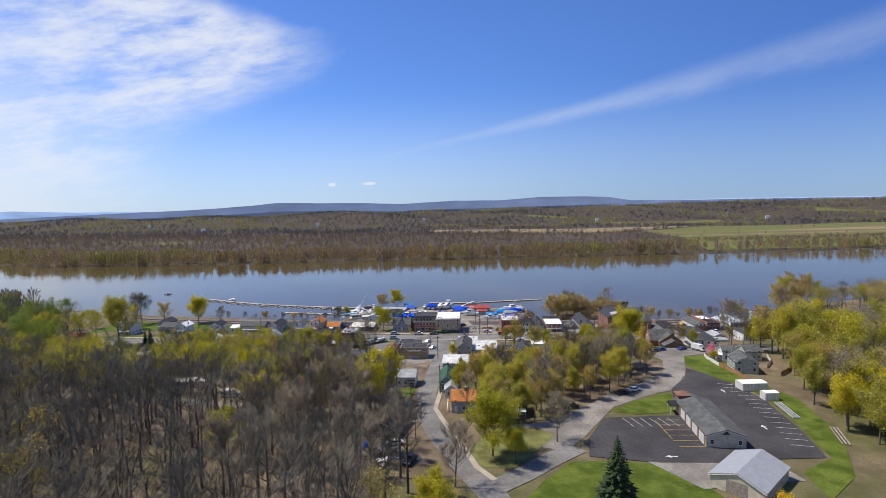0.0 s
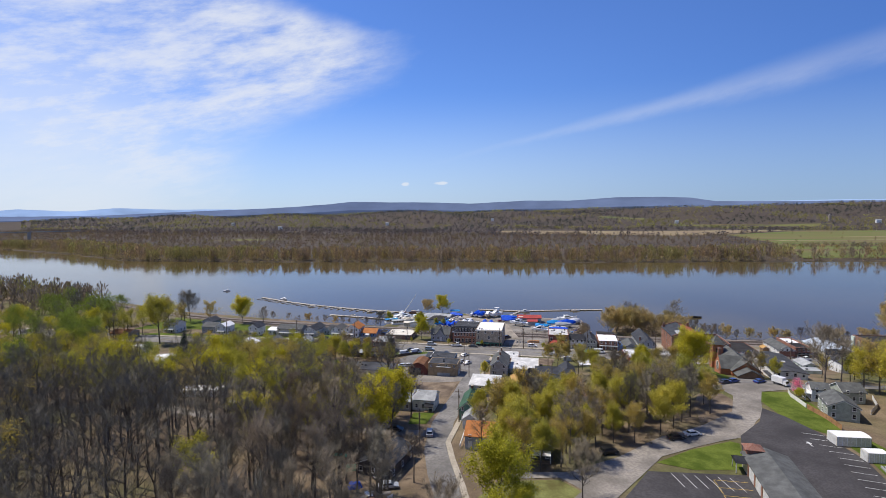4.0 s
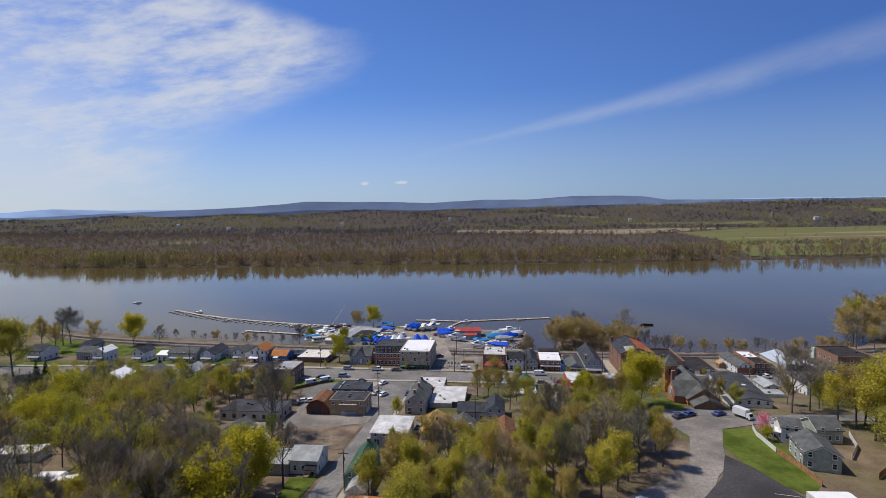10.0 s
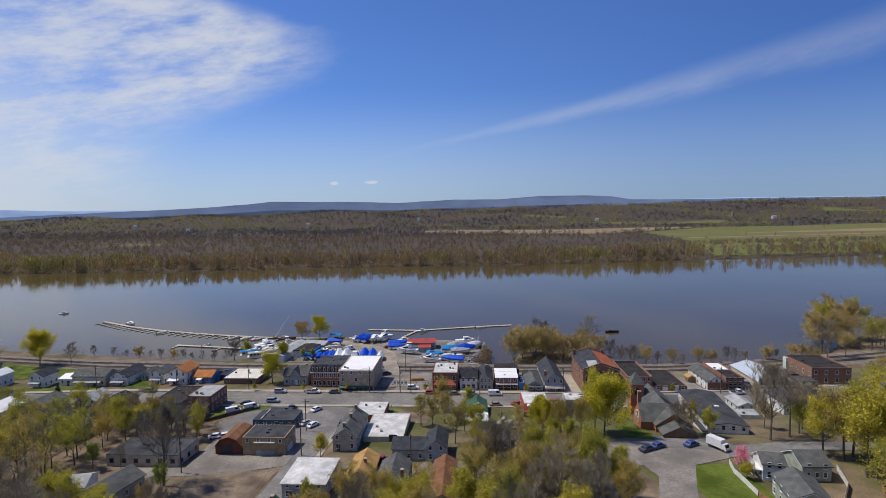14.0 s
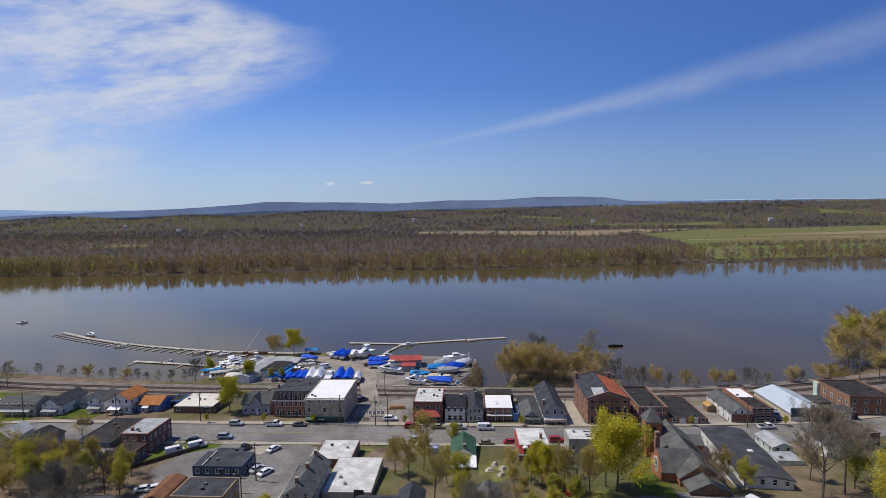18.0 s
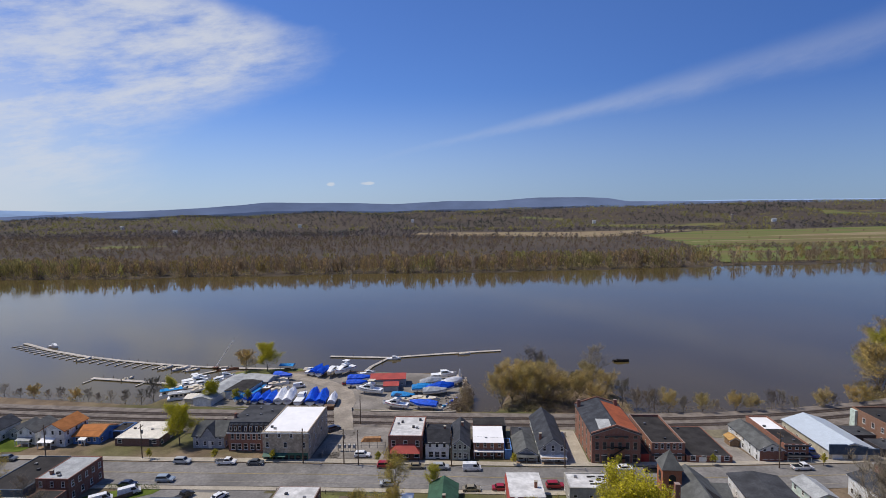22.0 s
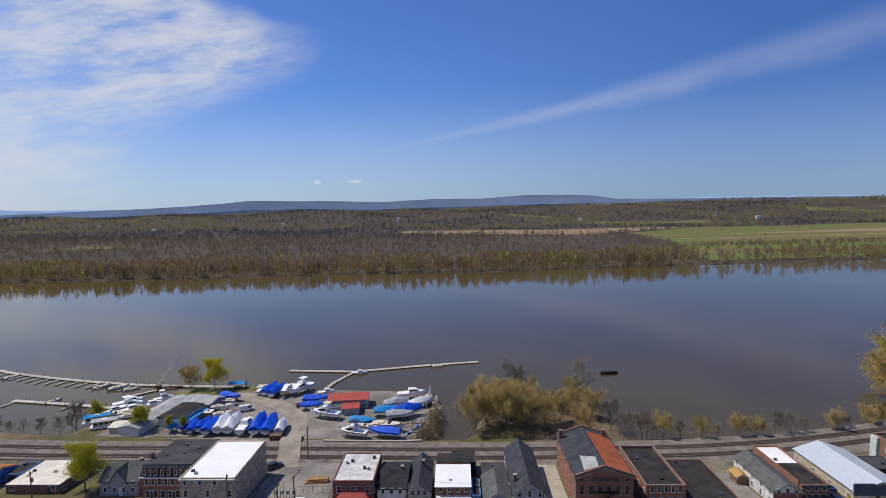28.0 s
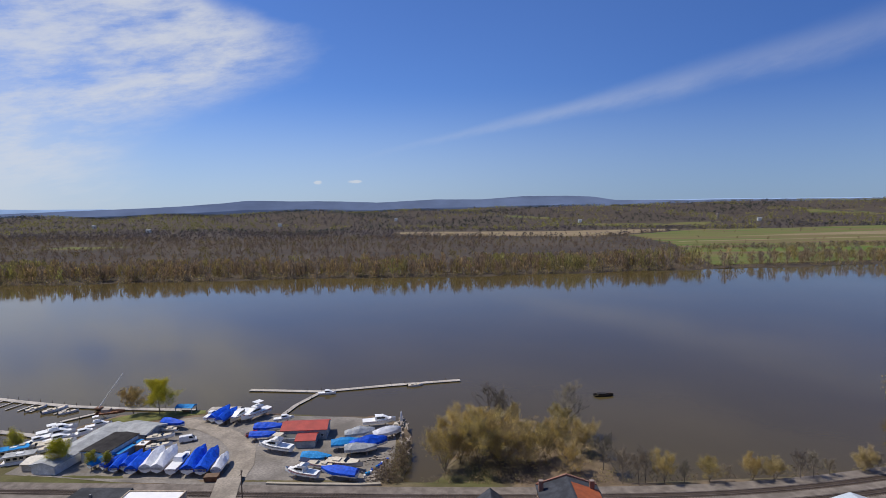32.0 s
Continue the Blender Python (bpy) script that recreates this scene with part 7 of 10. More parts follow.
for i in range(150):
    x, y = rr.gauss(34, 2.6), rr.gauss(50, 6.0)
    if float(inside(MARINA, x, y)) < 1:
        continue
    z, q = ground_z(x, y), rr.uniform(0.12, 0.42)
    s.box(x - q, x + q, y - q * 0.7, y + q * 0.7, z, z + rr.uniform(0.15, 0.6))
tagged(solid("scrap_heap", s, "old_wood", "heap of boat yard scrap and crates", "scrap"), kind="stuff")
for i in range(14):
    x, y = 30.5 + i * 0.42 + rr.uniform(-0.5, 0.5), 45.5 + i * 0.75 + rr.uniform(-0.5, 0.5)
    r = thing("barrel", pose(x, y, ground_z(x, y) + 0.02), "plastic barrel among the yard scrap", "barrel", "yard barrels")
    part("drum", Shape().tube((0, 0, 0), (0, 0, 0.9), 0.34, 0.34, 10), rr.choice(("tarp_blue", "gel_white", "tarp_sky", "wood")), r)
    part("hoop", Shape().tube((0, 0, 0.42), (0, 0, 0.48), 0.36, 0.36, 10), "steel", r)
for x, y, a, l in ((-12, 92.2, 0, 9), (-2, 92.0, 2, 7), (18, 91, -2, 8), (26, 91.5, 3, 5)):
    r = thing("steel_beam", pose(x, y, ground_z(x, y) + 0.35, 0, 0, a), "orange rusty steel beam at the quay edge", "beam", "quay beams")
    part("web", Shape().box(-l / 2, l / 2, -0.12, 0.12, -0.35, 0.35), "terracotta" if l > 6 else "paint_ochre", r)
    part("flange", Shape().box(-l / 2, l / 2, -0.3, 0.3, 0.353, 0.43), "rust_steel", r)
r = thing("dumpster", pose(-12.2, 43.0, ground_z(-12.2, 43.0), 0, 0, 5), "brown steel rubbish skip beside the yard", "skip")
part("body", Shape().add([(-1.6, -1.0, 0.1), (1.6, -1.0, 0.1), (1.6, 1.0, 0.1), (-1.6, 1.0, 0.1), (-1.9, -1.2, 1.8), (1.9, -1.2, 1.8), (1.9, 1.2, 1.8), (-1.9, 1.2, 1.8)], [(0, 1, 5, 4), (1, 2, 6, 5), (2, 3, 7, 6), (3, 0, 4, 7), (3, 2, 1, 0)]), "rust_steel", r)
part("lid", Shape().box(-1.9, 1.9, -1.2, 1.2, 1.803, 1.88), "brown_siding", r)
solid("yard_kerb", strip([(4, 41.2), (16, 40.6), (30, 40.4), (36, 41)], 0.9, 0.5, 0.5), "concrete", "low concrete kerb wall between yard and railway", "kerb")


# ------------------------------------------------------------------ vehicles
for n, c in (("white", (0.78, 0.78, 0.77)), ("silver", (0.42, 0.44, 0.46)), ("black", (0.018, 0.018, 0.02)), ("red", (0.33, 0.018, 0.03)), ("blue", (0.02, 0.06, 0.25)), ("grey", (0.11, 0.12, 0.13)), ("gold", (0.28, 0.24, 0.16)), ("navy", (0.02, 0.03, 0.07)), ("lightblue", (0.30, 0.36, 0.42))):
    MAT["car_" + n] = material("car_" + n, c, 0.28, 0.04, 0.5, 4.0, 0.0, spec=0.6)
MAT["lamp_red"], MAT["lamp_white"] = material("lamp_red", (0.35, 0.01, 0.01), 0.3, 0.1), material("lamp_white", (0.75, 0.75, 0.72), 0.2, 0.05)
CARS = {}
CAR_SHAPES = dict(
    sedan=(4.7, 1.82, 0.42, 0.86, 1.44, [(-1.75, 0.86), (-1.1, 1.42), (0.55, 1.44), (1.35, 0.86)]),
    suv=(4.8, 1.9, 0.48, 1.02, 1.75, [(-2.25, 1.02), (-2.0, 1.72), (0.5, 1.75), (1.3, 1.02)]),
    pickup=(5.5, 1.95, 0.5, 1.05, 1.82, [(-0.45, 1.05), (-0.3, 1.8), (1.0, 1.82), (1.7, 1.05)]),
    van=(5.2, 2.0, 0.45, 1.1, 2.15, [(-2.55, 1.1), (-2.5, 2.1), (1.3, 2.15), (2.1, 1.1)]),
)


def car(x, y, heading, kind, colour, where, z=None):
    zz = (ground_z(x, y) + 0.14) if z is None else z
    m = pose(x, y, zz, 0, 0, heading)
    lab = f"{ {'lightblue': 'pale blue', 'navy': 'dark blue'}.get(colour, colour)} {kind} parked {where}"
    if (kind, colour) in CARS:
        return tagged(copy_thing(CARS[kind, colour], m), lab, kind)
    L, W, lo, belt, top, cab = CAR_SHAPES[kind]
    root = thing(kind, m, lab, kind, "vehicles in the town")
    CARS[kind, colour] = root
    mat = "car_" + colour
    h = L / 2
    prof = [(-h, lo - 0.1), (-h, belt - 0.08), (-h + 0.12, belt), (cab[-1][0], belt), (h - 0.35, belt - 0.12), (h - 0.04, belt - 0.3), (h, lo - 0.08)]
    part("body", Shape().prism(prof, "y", -W / 2, W / 2), mat, root)
    s = Shape()
    bot, tp = W / 2 - 0.06, W / 2 - 0.22
    pts = [(u, sy * (bot if v == belt else tp), v) for sy in (-1, 1) for u, v in cab]
    s.add(pts, [(0, 1, 2, 3), (7, 6, 5, 4), (0, 4, 5, 1), (1, 5, 6, 2), (2, 6, 7, 3)])
    part("cabin", s, mat, root)
    g = Shape()
    a, b, c, d = cab
    up = (belt + 0.08 - belt) / (top - belt)
    def at(p, q, t): return (p[0] + (q[0] - p[0]) * t, p[1] + (q[1] - p[1]) * t)
    g_front = Shape()
    p0, p1 = at(d, c, 0.12), at(d, c, 0.88)
    w0, w1 = bot - 0.16, tp - 0.02
    g_front.add([(p0[0] + 0.02, -w0, p0[1]), (p0[0] + 0.02, w0, p0[1]), (p1[0] + 0.02, w1, p1[1]), (p1[0] + 0.02, -w1, p1[1]), (p0[0] - 0.05, -w0, p0[1]), (p0[0] - 0.05, w0, p0[1]), (p1[0] - 0.05, w1, p1[1]), (p1[0] - 0.05, -w1, p1[1])], [(0, 1, 2, 3), (7, 6, 5, 4), (0, 3, 7, 4), (1, 5, 6, 2)])
    part("windscreen", g_front, "glass", root)
    g_back = Shape()
    p0, p1 = at(a, b, 0.2), at(a, b, 0.85)
    g_back.add([(p0[0] - 0.02, -w0, p0[1]), (p0[0] - 0.02, w0, p0[1]), (p1[0] - 0.02, w1, p1[1]), (p1[0] - 0.02, -w1, p1[1]), (p0[0] + 0.05, -w0, p0[1]), (p0[0] + 0.05, w0, p0[1]), (p1[0] + 0.05, w1, p1[1]), (p1[0] + 0.05, -w1, p1[1])], [(3, 2, 1, 0), (4, 5, 6, 7), (4, 7, 3, 0), (2, 6, 5, 1)])
    part("rear_window", g_back, "glass", root)
    for sy in (-1, 1):
        q0, q1, q2, q3 = at(a, b, 0.2), at(a, b, 0.85), at(d, c, 0.85), at(d, c, 0.2)
        yy = lambda v: sy * (bot + (tp - bot) * (v - belt) / (top - belt) + 0.012)
        pts = [(q[0] + e, yy(q[1]), q[1]) for q, e in ((q0, 0.14), (q1, 0.08), (q2, -0.1), (q3, -0.16))]
        if kind == "van":
            pts = [(0.4, yy(1.3), 1.3), (0.4, yy(1.95), 1.95), (1.2, yy(1.95), 1.95), (1.75, yy(1.3), 1.3)]
        part("side_window", Shape().add(pts + [(u, v - sy * 0.05, w) for u, v, w in pts], [(0, 1, 2, 3), (7, 6, 5, 4), (0, 3, 7, 4), (1, 5, 6, 2), (0, 4, 5, 1), (3, 2, 6, 7)]), "glass", root)
    for sx in (-1, 1):
        for sy in (-1, 1):
            wx, wy = sx * L * 0.305, sy * (W / 2 - 0.11)
            w = part("wheel", Shape().tube((wx, wy - 0.12, 0.33), (wx, wy + 0.12, 0.33), 0.33, 0.33, 12), "rubber", root)
            part("rim", Shape().tube((wx, wy + sy * 0.122, 0.33), (wx, wy + sy * 0.135, 0.33), 0.2, 0.19, 8), "steel", w)
        part("headlight" if sx > 0 else "tail_light", Shape().box(h - 0.1 if sx > 0 else -h - 0.015, h + 0.004 if sx > 0 else -h + 0.05, -W / 2 + 0.08, -W / 2 + 0.42, belt - 0.42, belt - 0.27), "lamp_white" if sx > 0 else "lamp_red", root)
        part("headlight" if sx > 0 else "tail_light", Shape().box(h - 0.1 if sx > 0 else -h - 0.015, h + 0.004 if sx > 0 else -h + 0.05, W / 2 - 0.42, W / 2 - 0.08, belt - 0.42, belt - 0.27), "lamp_white" if sx > 0 else "lamp_red", root)
    if kind == "pickup":
        part("bed", Shape().box(-h + 0.12, -0.55, -W / 2 + 0.12, W / 2 - 0.12, belt + 0.003, belt + 0.02), "black", root)
    return root


for x, y, a, kind, col, where in (
    (-120, 7.5, 20, "sedan", "red", "beside a lawn"), (-96, -3.2, 4, "suv", "grey", "at the kerb"), (-50.2, -16.2, 0, "sedan", "navy", "by the hedge"), (-41.5, -13.6, 2, "suv", "lightblue", "on the street"), (-51.5, -24.5, 34, "van", "white", "in the asphalt yard"), (-46.8, -20.5, 34, "van", "white", "in the asphalt yard"),
    (-42.6, -3.4, 0, "suv", "silver", "at the kerb"), (-29.4, -3.6, 2, "pickup", "white", "at the kerb"), (-20.8, -3.6, 2, "sedan", "grey", "at the kerb"), (9.2, 1.8, 2, "suv", "white", "in the gravel yard"), (17.2, -4.6, 2, "suv", "red", "at the kerb"), (26.0, -4.8, 2, "sedan", "gold", "at the kerb"), (32.8, -5.2, 2, "suv", "silver", "at the kerb"), (19.6, -14.4, 4, "sedan", "silver", "on the street"), (41.5, -5.6, 2, "van", "white", "at the kerb"), (41.4, -16.6, 4, "sedan", "gold", "on the street"),
    (-31.6, -22.2, 62, "pickup", "black", "in the yard"), (-22.4, -22.0, 62, "sedan", "white", "in the yard"), (-25.8, -36.4, 62, "pickup", "grey", "beside the navy shop"), (-21.8, -35.4, 62, "sedan", "silver", "beside the navy shop"), (-18.8, -37.2, 62, "sedan", "white", "beside the side street"), (83.8, -4.6, 2, "sedan", "white", "at the kerb"), (91.2, -5.2, 2, "sedan", "black", "at the kerb"), (132.2, -3.0, 4, "pickup", "white", "at the kerb"), (63.0, -14.6, 2, "suv", "red", "on the street"), (49.0, -16.0, 2, "sedan", "red", "on the street"), (140.8, 6.4, 80, "pickup", "blue", "beside the garage"), (-5.0, 22.4, 40, "suv", "navy", "behind the corner building"),
    (79.0, -62.0, 30, "sedan", "navy", "on the asphalt strip"), (82.4, -60.2, 30, "sedan", "blue", "on the asphalt strip"), (91.8, -58.6, 30, "sedan", "blue", "on the asphalt strip"), (55.2, -109.5, 22, "sedan", "white", "on the gravel drive"), (50.2, -112.6, 18, "sedan", "black", "on the gravel drive"), (31.0, -124.2, 20, "suv", "black", "on the gravel"), (-17.8, -119.5, 100, "suv", "silver", "beside the side street"), (-23.6, -146.0, 70, "suv", "navy", "by a house in the woods"), (-20.6, -150.5, 20, "sedan", "silver", "by a house in the woods"),
    (-46.0, -47.0, 22, "sedan", "white", "behind the barn"), (-43.4, -46.4, 22, "sedan", "white", "behind the barn"), (-32.4, 68.0, 25, "van", "white", "in the boat yard"), (8.6, -66.0, 80, "pickup", "red", "by the ochre roofed house"), (0.4, -72.0, 78, "pickup", "silver", "beside the white roofed house"), (-74.0, 18.0, 60, "van", "white", "beside the blue shed"), (-9.4, -36.0, 85, "sedan", "navy", "beside the low wing"), (-11.8, 72.2, 20, "pickup", "red", "in the boat yard"),
):
    car(x, y, a, kind, col, where)
def trailer(x, y, heading, length, label):
    """A caravan: rounded body, roof, windows, door, wheels and drawbar."""
    root = thing("caravan", pose(x, y, ground_z(x, y) + 0.1, 0, 0, heading), label, "caravan", "caravans by the lane")
    h = length / 2
    part("body", Shape().prism([(-h, 0.5), (h - 0.3, 0.5), (h, 1.2), (h - 0.15, 2.3), (h - 0.6, 2.55), (-h + 0.4, 2.55), (-h, 2.2)], "y", -1.2, 1.2), "gel_white", root)
    part("roof", Shape().prism([(-1.25, 2.553), (1.25, 2.553), (1.1, 2.7), (-1.1, 2.7)], "x", -h + 0.3, h - 0.5), "roof_white", root)
    part("band", Shape().box(-h + 0.1, h - 0.4, -1.215, -1.203, 1.0, 1.2), "tarp_navy", root)
    for u in np.linspace(-h + 1.0, h - 1.4, 3):
        part("window", Shape().box(u - 0.45, u + 0.45, -1.225, -1.203, 1.45, 2.05), "glass", root)
    part("door", Shape().box(h - 1.0, h - 0.42, -1.23, -1.203, 0.6, 2.2), "gel_cream", root)
    for py in (-1.05, 1.05):
        part("wheel", Shape().tube((-0.2, py - 0.12, 0.33), (-0.2, py + 0.12, 0.33), 0.33, 0.33, 10), "rubber", root)
    part("drawbar", Shape().box(h, h + 1.1, -0.08, 0.08, 0.42, 0.52), "steel", root)
    return root


trailer(-84, -111.5, 8, 7.5, "white caravan with a pale roof parked in the woods")
trailer(-78.5, -113.0, 20, 6.0, "small white caravan parked beside the lane")
house("long white mobile home with a pale flat roof", -113, -99, -102, -96.5, 2.7, "white_siding", "roof_white", "flat", 1, ((1.0, 5, 0.9, 1.0),), (), (), doors=((2.2, 0.9, 2.0, "f"),), name="mobile_home", category="mobile home", parapet=0.08, frame="trim", turn=10)
for x, y, a, kind, col, where in ((-56, -119.6, 5, "sedan", "silver", "beside the woodland lane"), (-62, -119.8, 8, "suv", "white", "beside the woodland lane"), (-15.5, -160.5, 75, "pickup", "navy", "beside the house in the woods"), (-28.5, -118.2, 0, "sedan", "black", "at the lane's mouth")):
    car(x, y, a, kind, col, where)
rr = random.Random(41)
for i in range(16):
    x, y = rr.gauss(-20.5, 2.4), rr.gauss(-158, 2.6)
    r = thing("yard_crate", pose(x, y, ground_z(x, y), 0, 0, rr.uniform(0, 180)), "weathered crate in a cluttered house yard", "crate", "yard clutter")
    w, d, h = rr.uniform(0.4, 1.0), rr.uniform(0.4, 0.8), rr.uniform(0.4, 1.0)
    part("body", Shape().box(-w, w, -d, d, 0, h), rr.choice(("gel_white", "stripe_red", "old_wood", "tarp_grey", "roof_ochre", "wood")), r)
    part("lid", Shape().box(-w - 0.04, w + 0.04, -d - 0.04, d + 0.04, h + 0.003, h + 0.07), rr.choice(("gel_white", "old_wood", "rust_steel")), r)
for x, y, mat, lab in ((-28.3, -151.5, "tarp_blue", "blue tarpaulin thrown over a wood pile"), (-32.2, -143.4, "plastic_green", "green tarpaulin over a garden heap")):
    r = thing("covered_heap", pose(x, y, ground_z(x, y), 0, 0, 30), lab, "heap")
    part("tarpaulin", Shape().add([(-1.6, -1.0, 0), (1.6, -1.0, 0), (1.6, 1.0, 0), (-1.6, 1.0, 0), (-1.2, -0.5, 1.1), (1.1, -0.6, 1.3), (1.2, 0.5, 1.0), (-1.1, 0.6, 1.25)], [(0, 1, 5, 4), (1, 2, 6, 5), (2, 3, 7, 6), (3, 0, 4, 7), (4, 5, 6, 7)]), mat, r)
    part("rope", Shape().tube((-1.5, -1.05, 0.1), (1.5, 1.05, 0.1), 0.03, 0.03, 5), "old_wood", r)
r = thing("box_truck", pose(97.8, -60.4, ground_z(97.8, -60.4) + 0.14, 0, 0, -58) @ Matrix.Diagonal((0.8, 0.85, 0.85, 1)), "white box truck parked on the asphalt strip", "truck", "vehicles in the town")
part("box", Shape().box(-3.4, 1.8, -1.2, 1.2, 0.9, 3.3), "car_white", r)
part("cab", Shape().prism([(1.85, 0.5), (3.5, 0.5), (3.5, 1.3), (2.9, 2.3), (1.85, 2.35)], "y", -1.05, 1.05), "car_white", r)
part("windscreen", Shape().add([(3.44, -0.9, 1.42), (3.44, 0.9, 1.42), (2.98, 0.9, 2.2), (2.98, -0.9, 2.2)], [(0, 1, 2, 3)]), "glass", r)
part("chassis", Shape().box(-3.4, 3.3, -0.5, 0.5, 0.45, 0.897), "black", r)
for wx in (-2.2, 2.5):
    for wy in (-1.0, 1.0):
        w = part("wheel", Shape().tube((wx, wy - 0.14, 0.42), (wx, wy + 0.14, 0.42), 0.42, 0.42, 12), "rubber", r)
        part("rim", Shape().tube((wx, wy + (0.142 if wy > 0 else -0.155), 0.42), (wx, wy + (0.155 if wy > 0 else -0.142), 0.42), 0.22, 0.22, 8), "steel", w)


# ------------------------------------------------------------------ poles, wires, fences
POLES = [(-85.9, -1.4), (-56.6, -0.6), (-7.2, -2.6), (4.8, -2.8), (9.1, -3.4), (35.8, -3.6), (67.5, -3.8), (126.4, -2.4), (-19.7, -41.2), (-14.9, -59.8), (-43.5, -70), (17.5, -72), (-11.0, -109), (-19.0, -127), (3, 28), (-120, -1), (-160, -6)]
TOPS = []
for x, y in POLES:
    z = ground_z(x, y)
    root = thing("utility_pole", pose(x, y, z, 0, 0, 8 if y > -20 else 95), "dark wooden utility pole with a crossarm", "utility pole", "poles through the town")
    part("shaft", Shape().tube((0, 0, 0), (0, 0, 10.4), 0.17, 0.12, 8), "pole_wood", root)
    part("crossarm", Shape().box(-0.07, 0.07, -1.2, 1.2, 9.5, 9.65), "pole_wood", root)
    for v in (-1.05, -0.4, 0.4, 1.05):
        part("insulator", Shape().tube((0, v, 9.652), (0, v, 9.85), 0.05, 0.04, 6), "steel", root)
    if (x + y) % 2 < 1:
        part("transformer", Shape().tube((0.38, 0, 7.6), (0.38, 0, 8.6), 0.24, 0.24, 8), "steel", root)
    TOPS.append((x, y, z + 9.7))
rest = {0: 1, 1: 2, 2: 3, 3: 4, 4: 5, 5: 6, 6: 7, 15: 0, 16: 15, 8: 9, 9: 12, 12: 13}
for a, b in rest.items():
    pa, pb = Vector(TOPS[a]), Vector(TOPS[b])
    s = Shape()
    pts = [pa.lerp(pb, t) - Vector((0, 0, 4 * 1.1 * t * (1 - t))) for t in np.linspace(0, 1, 9)]
    for p, q in zip(pts, pts[1:]):
        s.tube(p, q, 0.022, 0.022, 3, False)
    solid("overhead_wire", s, "black", "thin black overhead wire between poles", "wire")


def fence(line, height, spacing, label, mat, kind="slat"):
    root = thing("fence", pose(line[0][0], line[0][1], ground_z(*line[0])), label, "fence")
    ox, oy, oz = line[0][0], line[0][1], ground_z(*line[0])
    for (ax, ay), (bx, by) in zip(line, line[1:]):
        l = math.hypot(bx - ax, by - ay)
        a = math.degrees(math.atan2(by - ay, bx - ax))
        n = max(1, round(l / spacing))
        for i in range(n):
            x0, y0 = ax + (bx - ax) * i / n, ay + (by - ay) * i / n
            x1, y1 = ax + (bx - ax) * (i + 1) / n, ay + (by - ay) * (i + 1) / n
            z0, z1 = ground_z(x0, y0) - oz, ground_z(x1, y1) - oz
            part("post", Shape().box(x0 - ox - 0.05, x0 - ox + 0.05, y0 - oy - 0.05, y0 - oy + 0.05, z0 - 0.2, z0 + height + 0.08), mat, root)
            if kind == "slat":
                s = Shape().add([(x0 - ox, y0 - oy, z0 + 0.1), (x1 - ox, y1 - oy, z1 + 0.1), (x1 - ox, y1 - oy, z1 + height), (x0 - ox, y0 - oy, z0 + height), (x0 - ox + 0.03, y0 - oy + 0.04, z0 + 0.1), (x1 - ox + 0.03, y1 - oy + 0.04, z1 + 0.1), (x1 - ox + 0.03, y1 - oy + 0.04, z1 + height), (x0 - ox + 0.03, y0 - oy + 0.04, z0 + height)], [(0, 1, 2, 3), (7, 6, 5, 4), (3, 2, 6, 7), (0, 3, 7, 4), (1, 5, 6, 2)])
                part("panel", s, mat, root)
            else:
                for k in (0.45, 0.95):
                    part("rail", Shape().tube((x0 - ox, y0 - oy, z0 + height * k), (x1 - ox, y1 - oy, z1 + height * k), 0.035, 0.035, 5), mat, root)
    return root


fence([(97.2, -99.5), (97.0, -92), (95.5, -84)], 1.6, 2.4, "reddish timber board fence beside the lawn", "fence_wood")
fence([(95.5, -83.5), (95.2, -74), (96.5, -69)], 1.4, 2.4, "white board fence beside a lawn", "trim")
fence([(112, -86), (117, -80), (120, -72)], 1.5, 2.4, "white board fence behind the houses", "trim")
fence([(112, -95), (118, -90), (124, -80)], 1.6, 2.4, "reddish timber fence at the wood's edge", "fence_wood")
fence([(-9, -18.2), (2, -18.8), (8, -19.2)], 1.1, 2.0, "dark metal railing beside the pavement", "pole_wood", "rail")
fence([(-2.6, 0.8), (-2.6, 8), (15, 8.5), (15.4, 1.2)], 1.8, 2.5, "chain fence round a gravel yard", "steel", "rail")
fence([(-58, -36), (-52, -28), (-45.5, -21)], 1.2, 2.2, "dark weathered board fence by the yard", "pole_wood")
fence([(2.0, -64.0), (10.5, -65.6)], 1.6, 2.2, "weathered board fence behind the shops", "old_wood")
for i in range(4):
    x = 1.4 + i * 1.5
    r = thing("transformer_rack", pose(x, 5.6, ground_z(x, 5.6)), "grey electrical frame standing in the fenced yard", "equipment", "frames in the yard")
    for u in (-0.4, 0.4):
        part("leg", Shape().box(u - 0.05, u + 0.05, -0.05, 0.05, 0, 2.6), "steel", r)
    part("coil", Shape().box(-0.34, 0.34, -0.3, 0.3, 1.2, 2.2), "roof_pale", r)
r = thing("lumber_stack", pose(9.5, 14.0, ground_z(9.5, 14.0), 0, 0, 4), "stack of orange brown timber in the yard", "timber stack")
for k in range(4):
    part("board", Shape().box(-3.2 + k * 0.3, 3.0, -1.2 + k * 0.15, 1.2 - k * 0.15, k * 0.3, k * 0.3 + 0.27), "fence_wood", r)
for x, y, a, mat, lab in ((60.0, -50.0, 70, "trim_red", "upturned red boat tarpaulin on the grass"),):
    r = thing("red_canopy", pose(x, y, ground_z(x, y), 0, 0, a), lab, "canopy")
    part("cover", Shape().prism([(-1.3, 0), (1.3, 0), (0.4, 1.5), (-0.4, 1.5)], "x", -2.6, 2.6), mat, r)
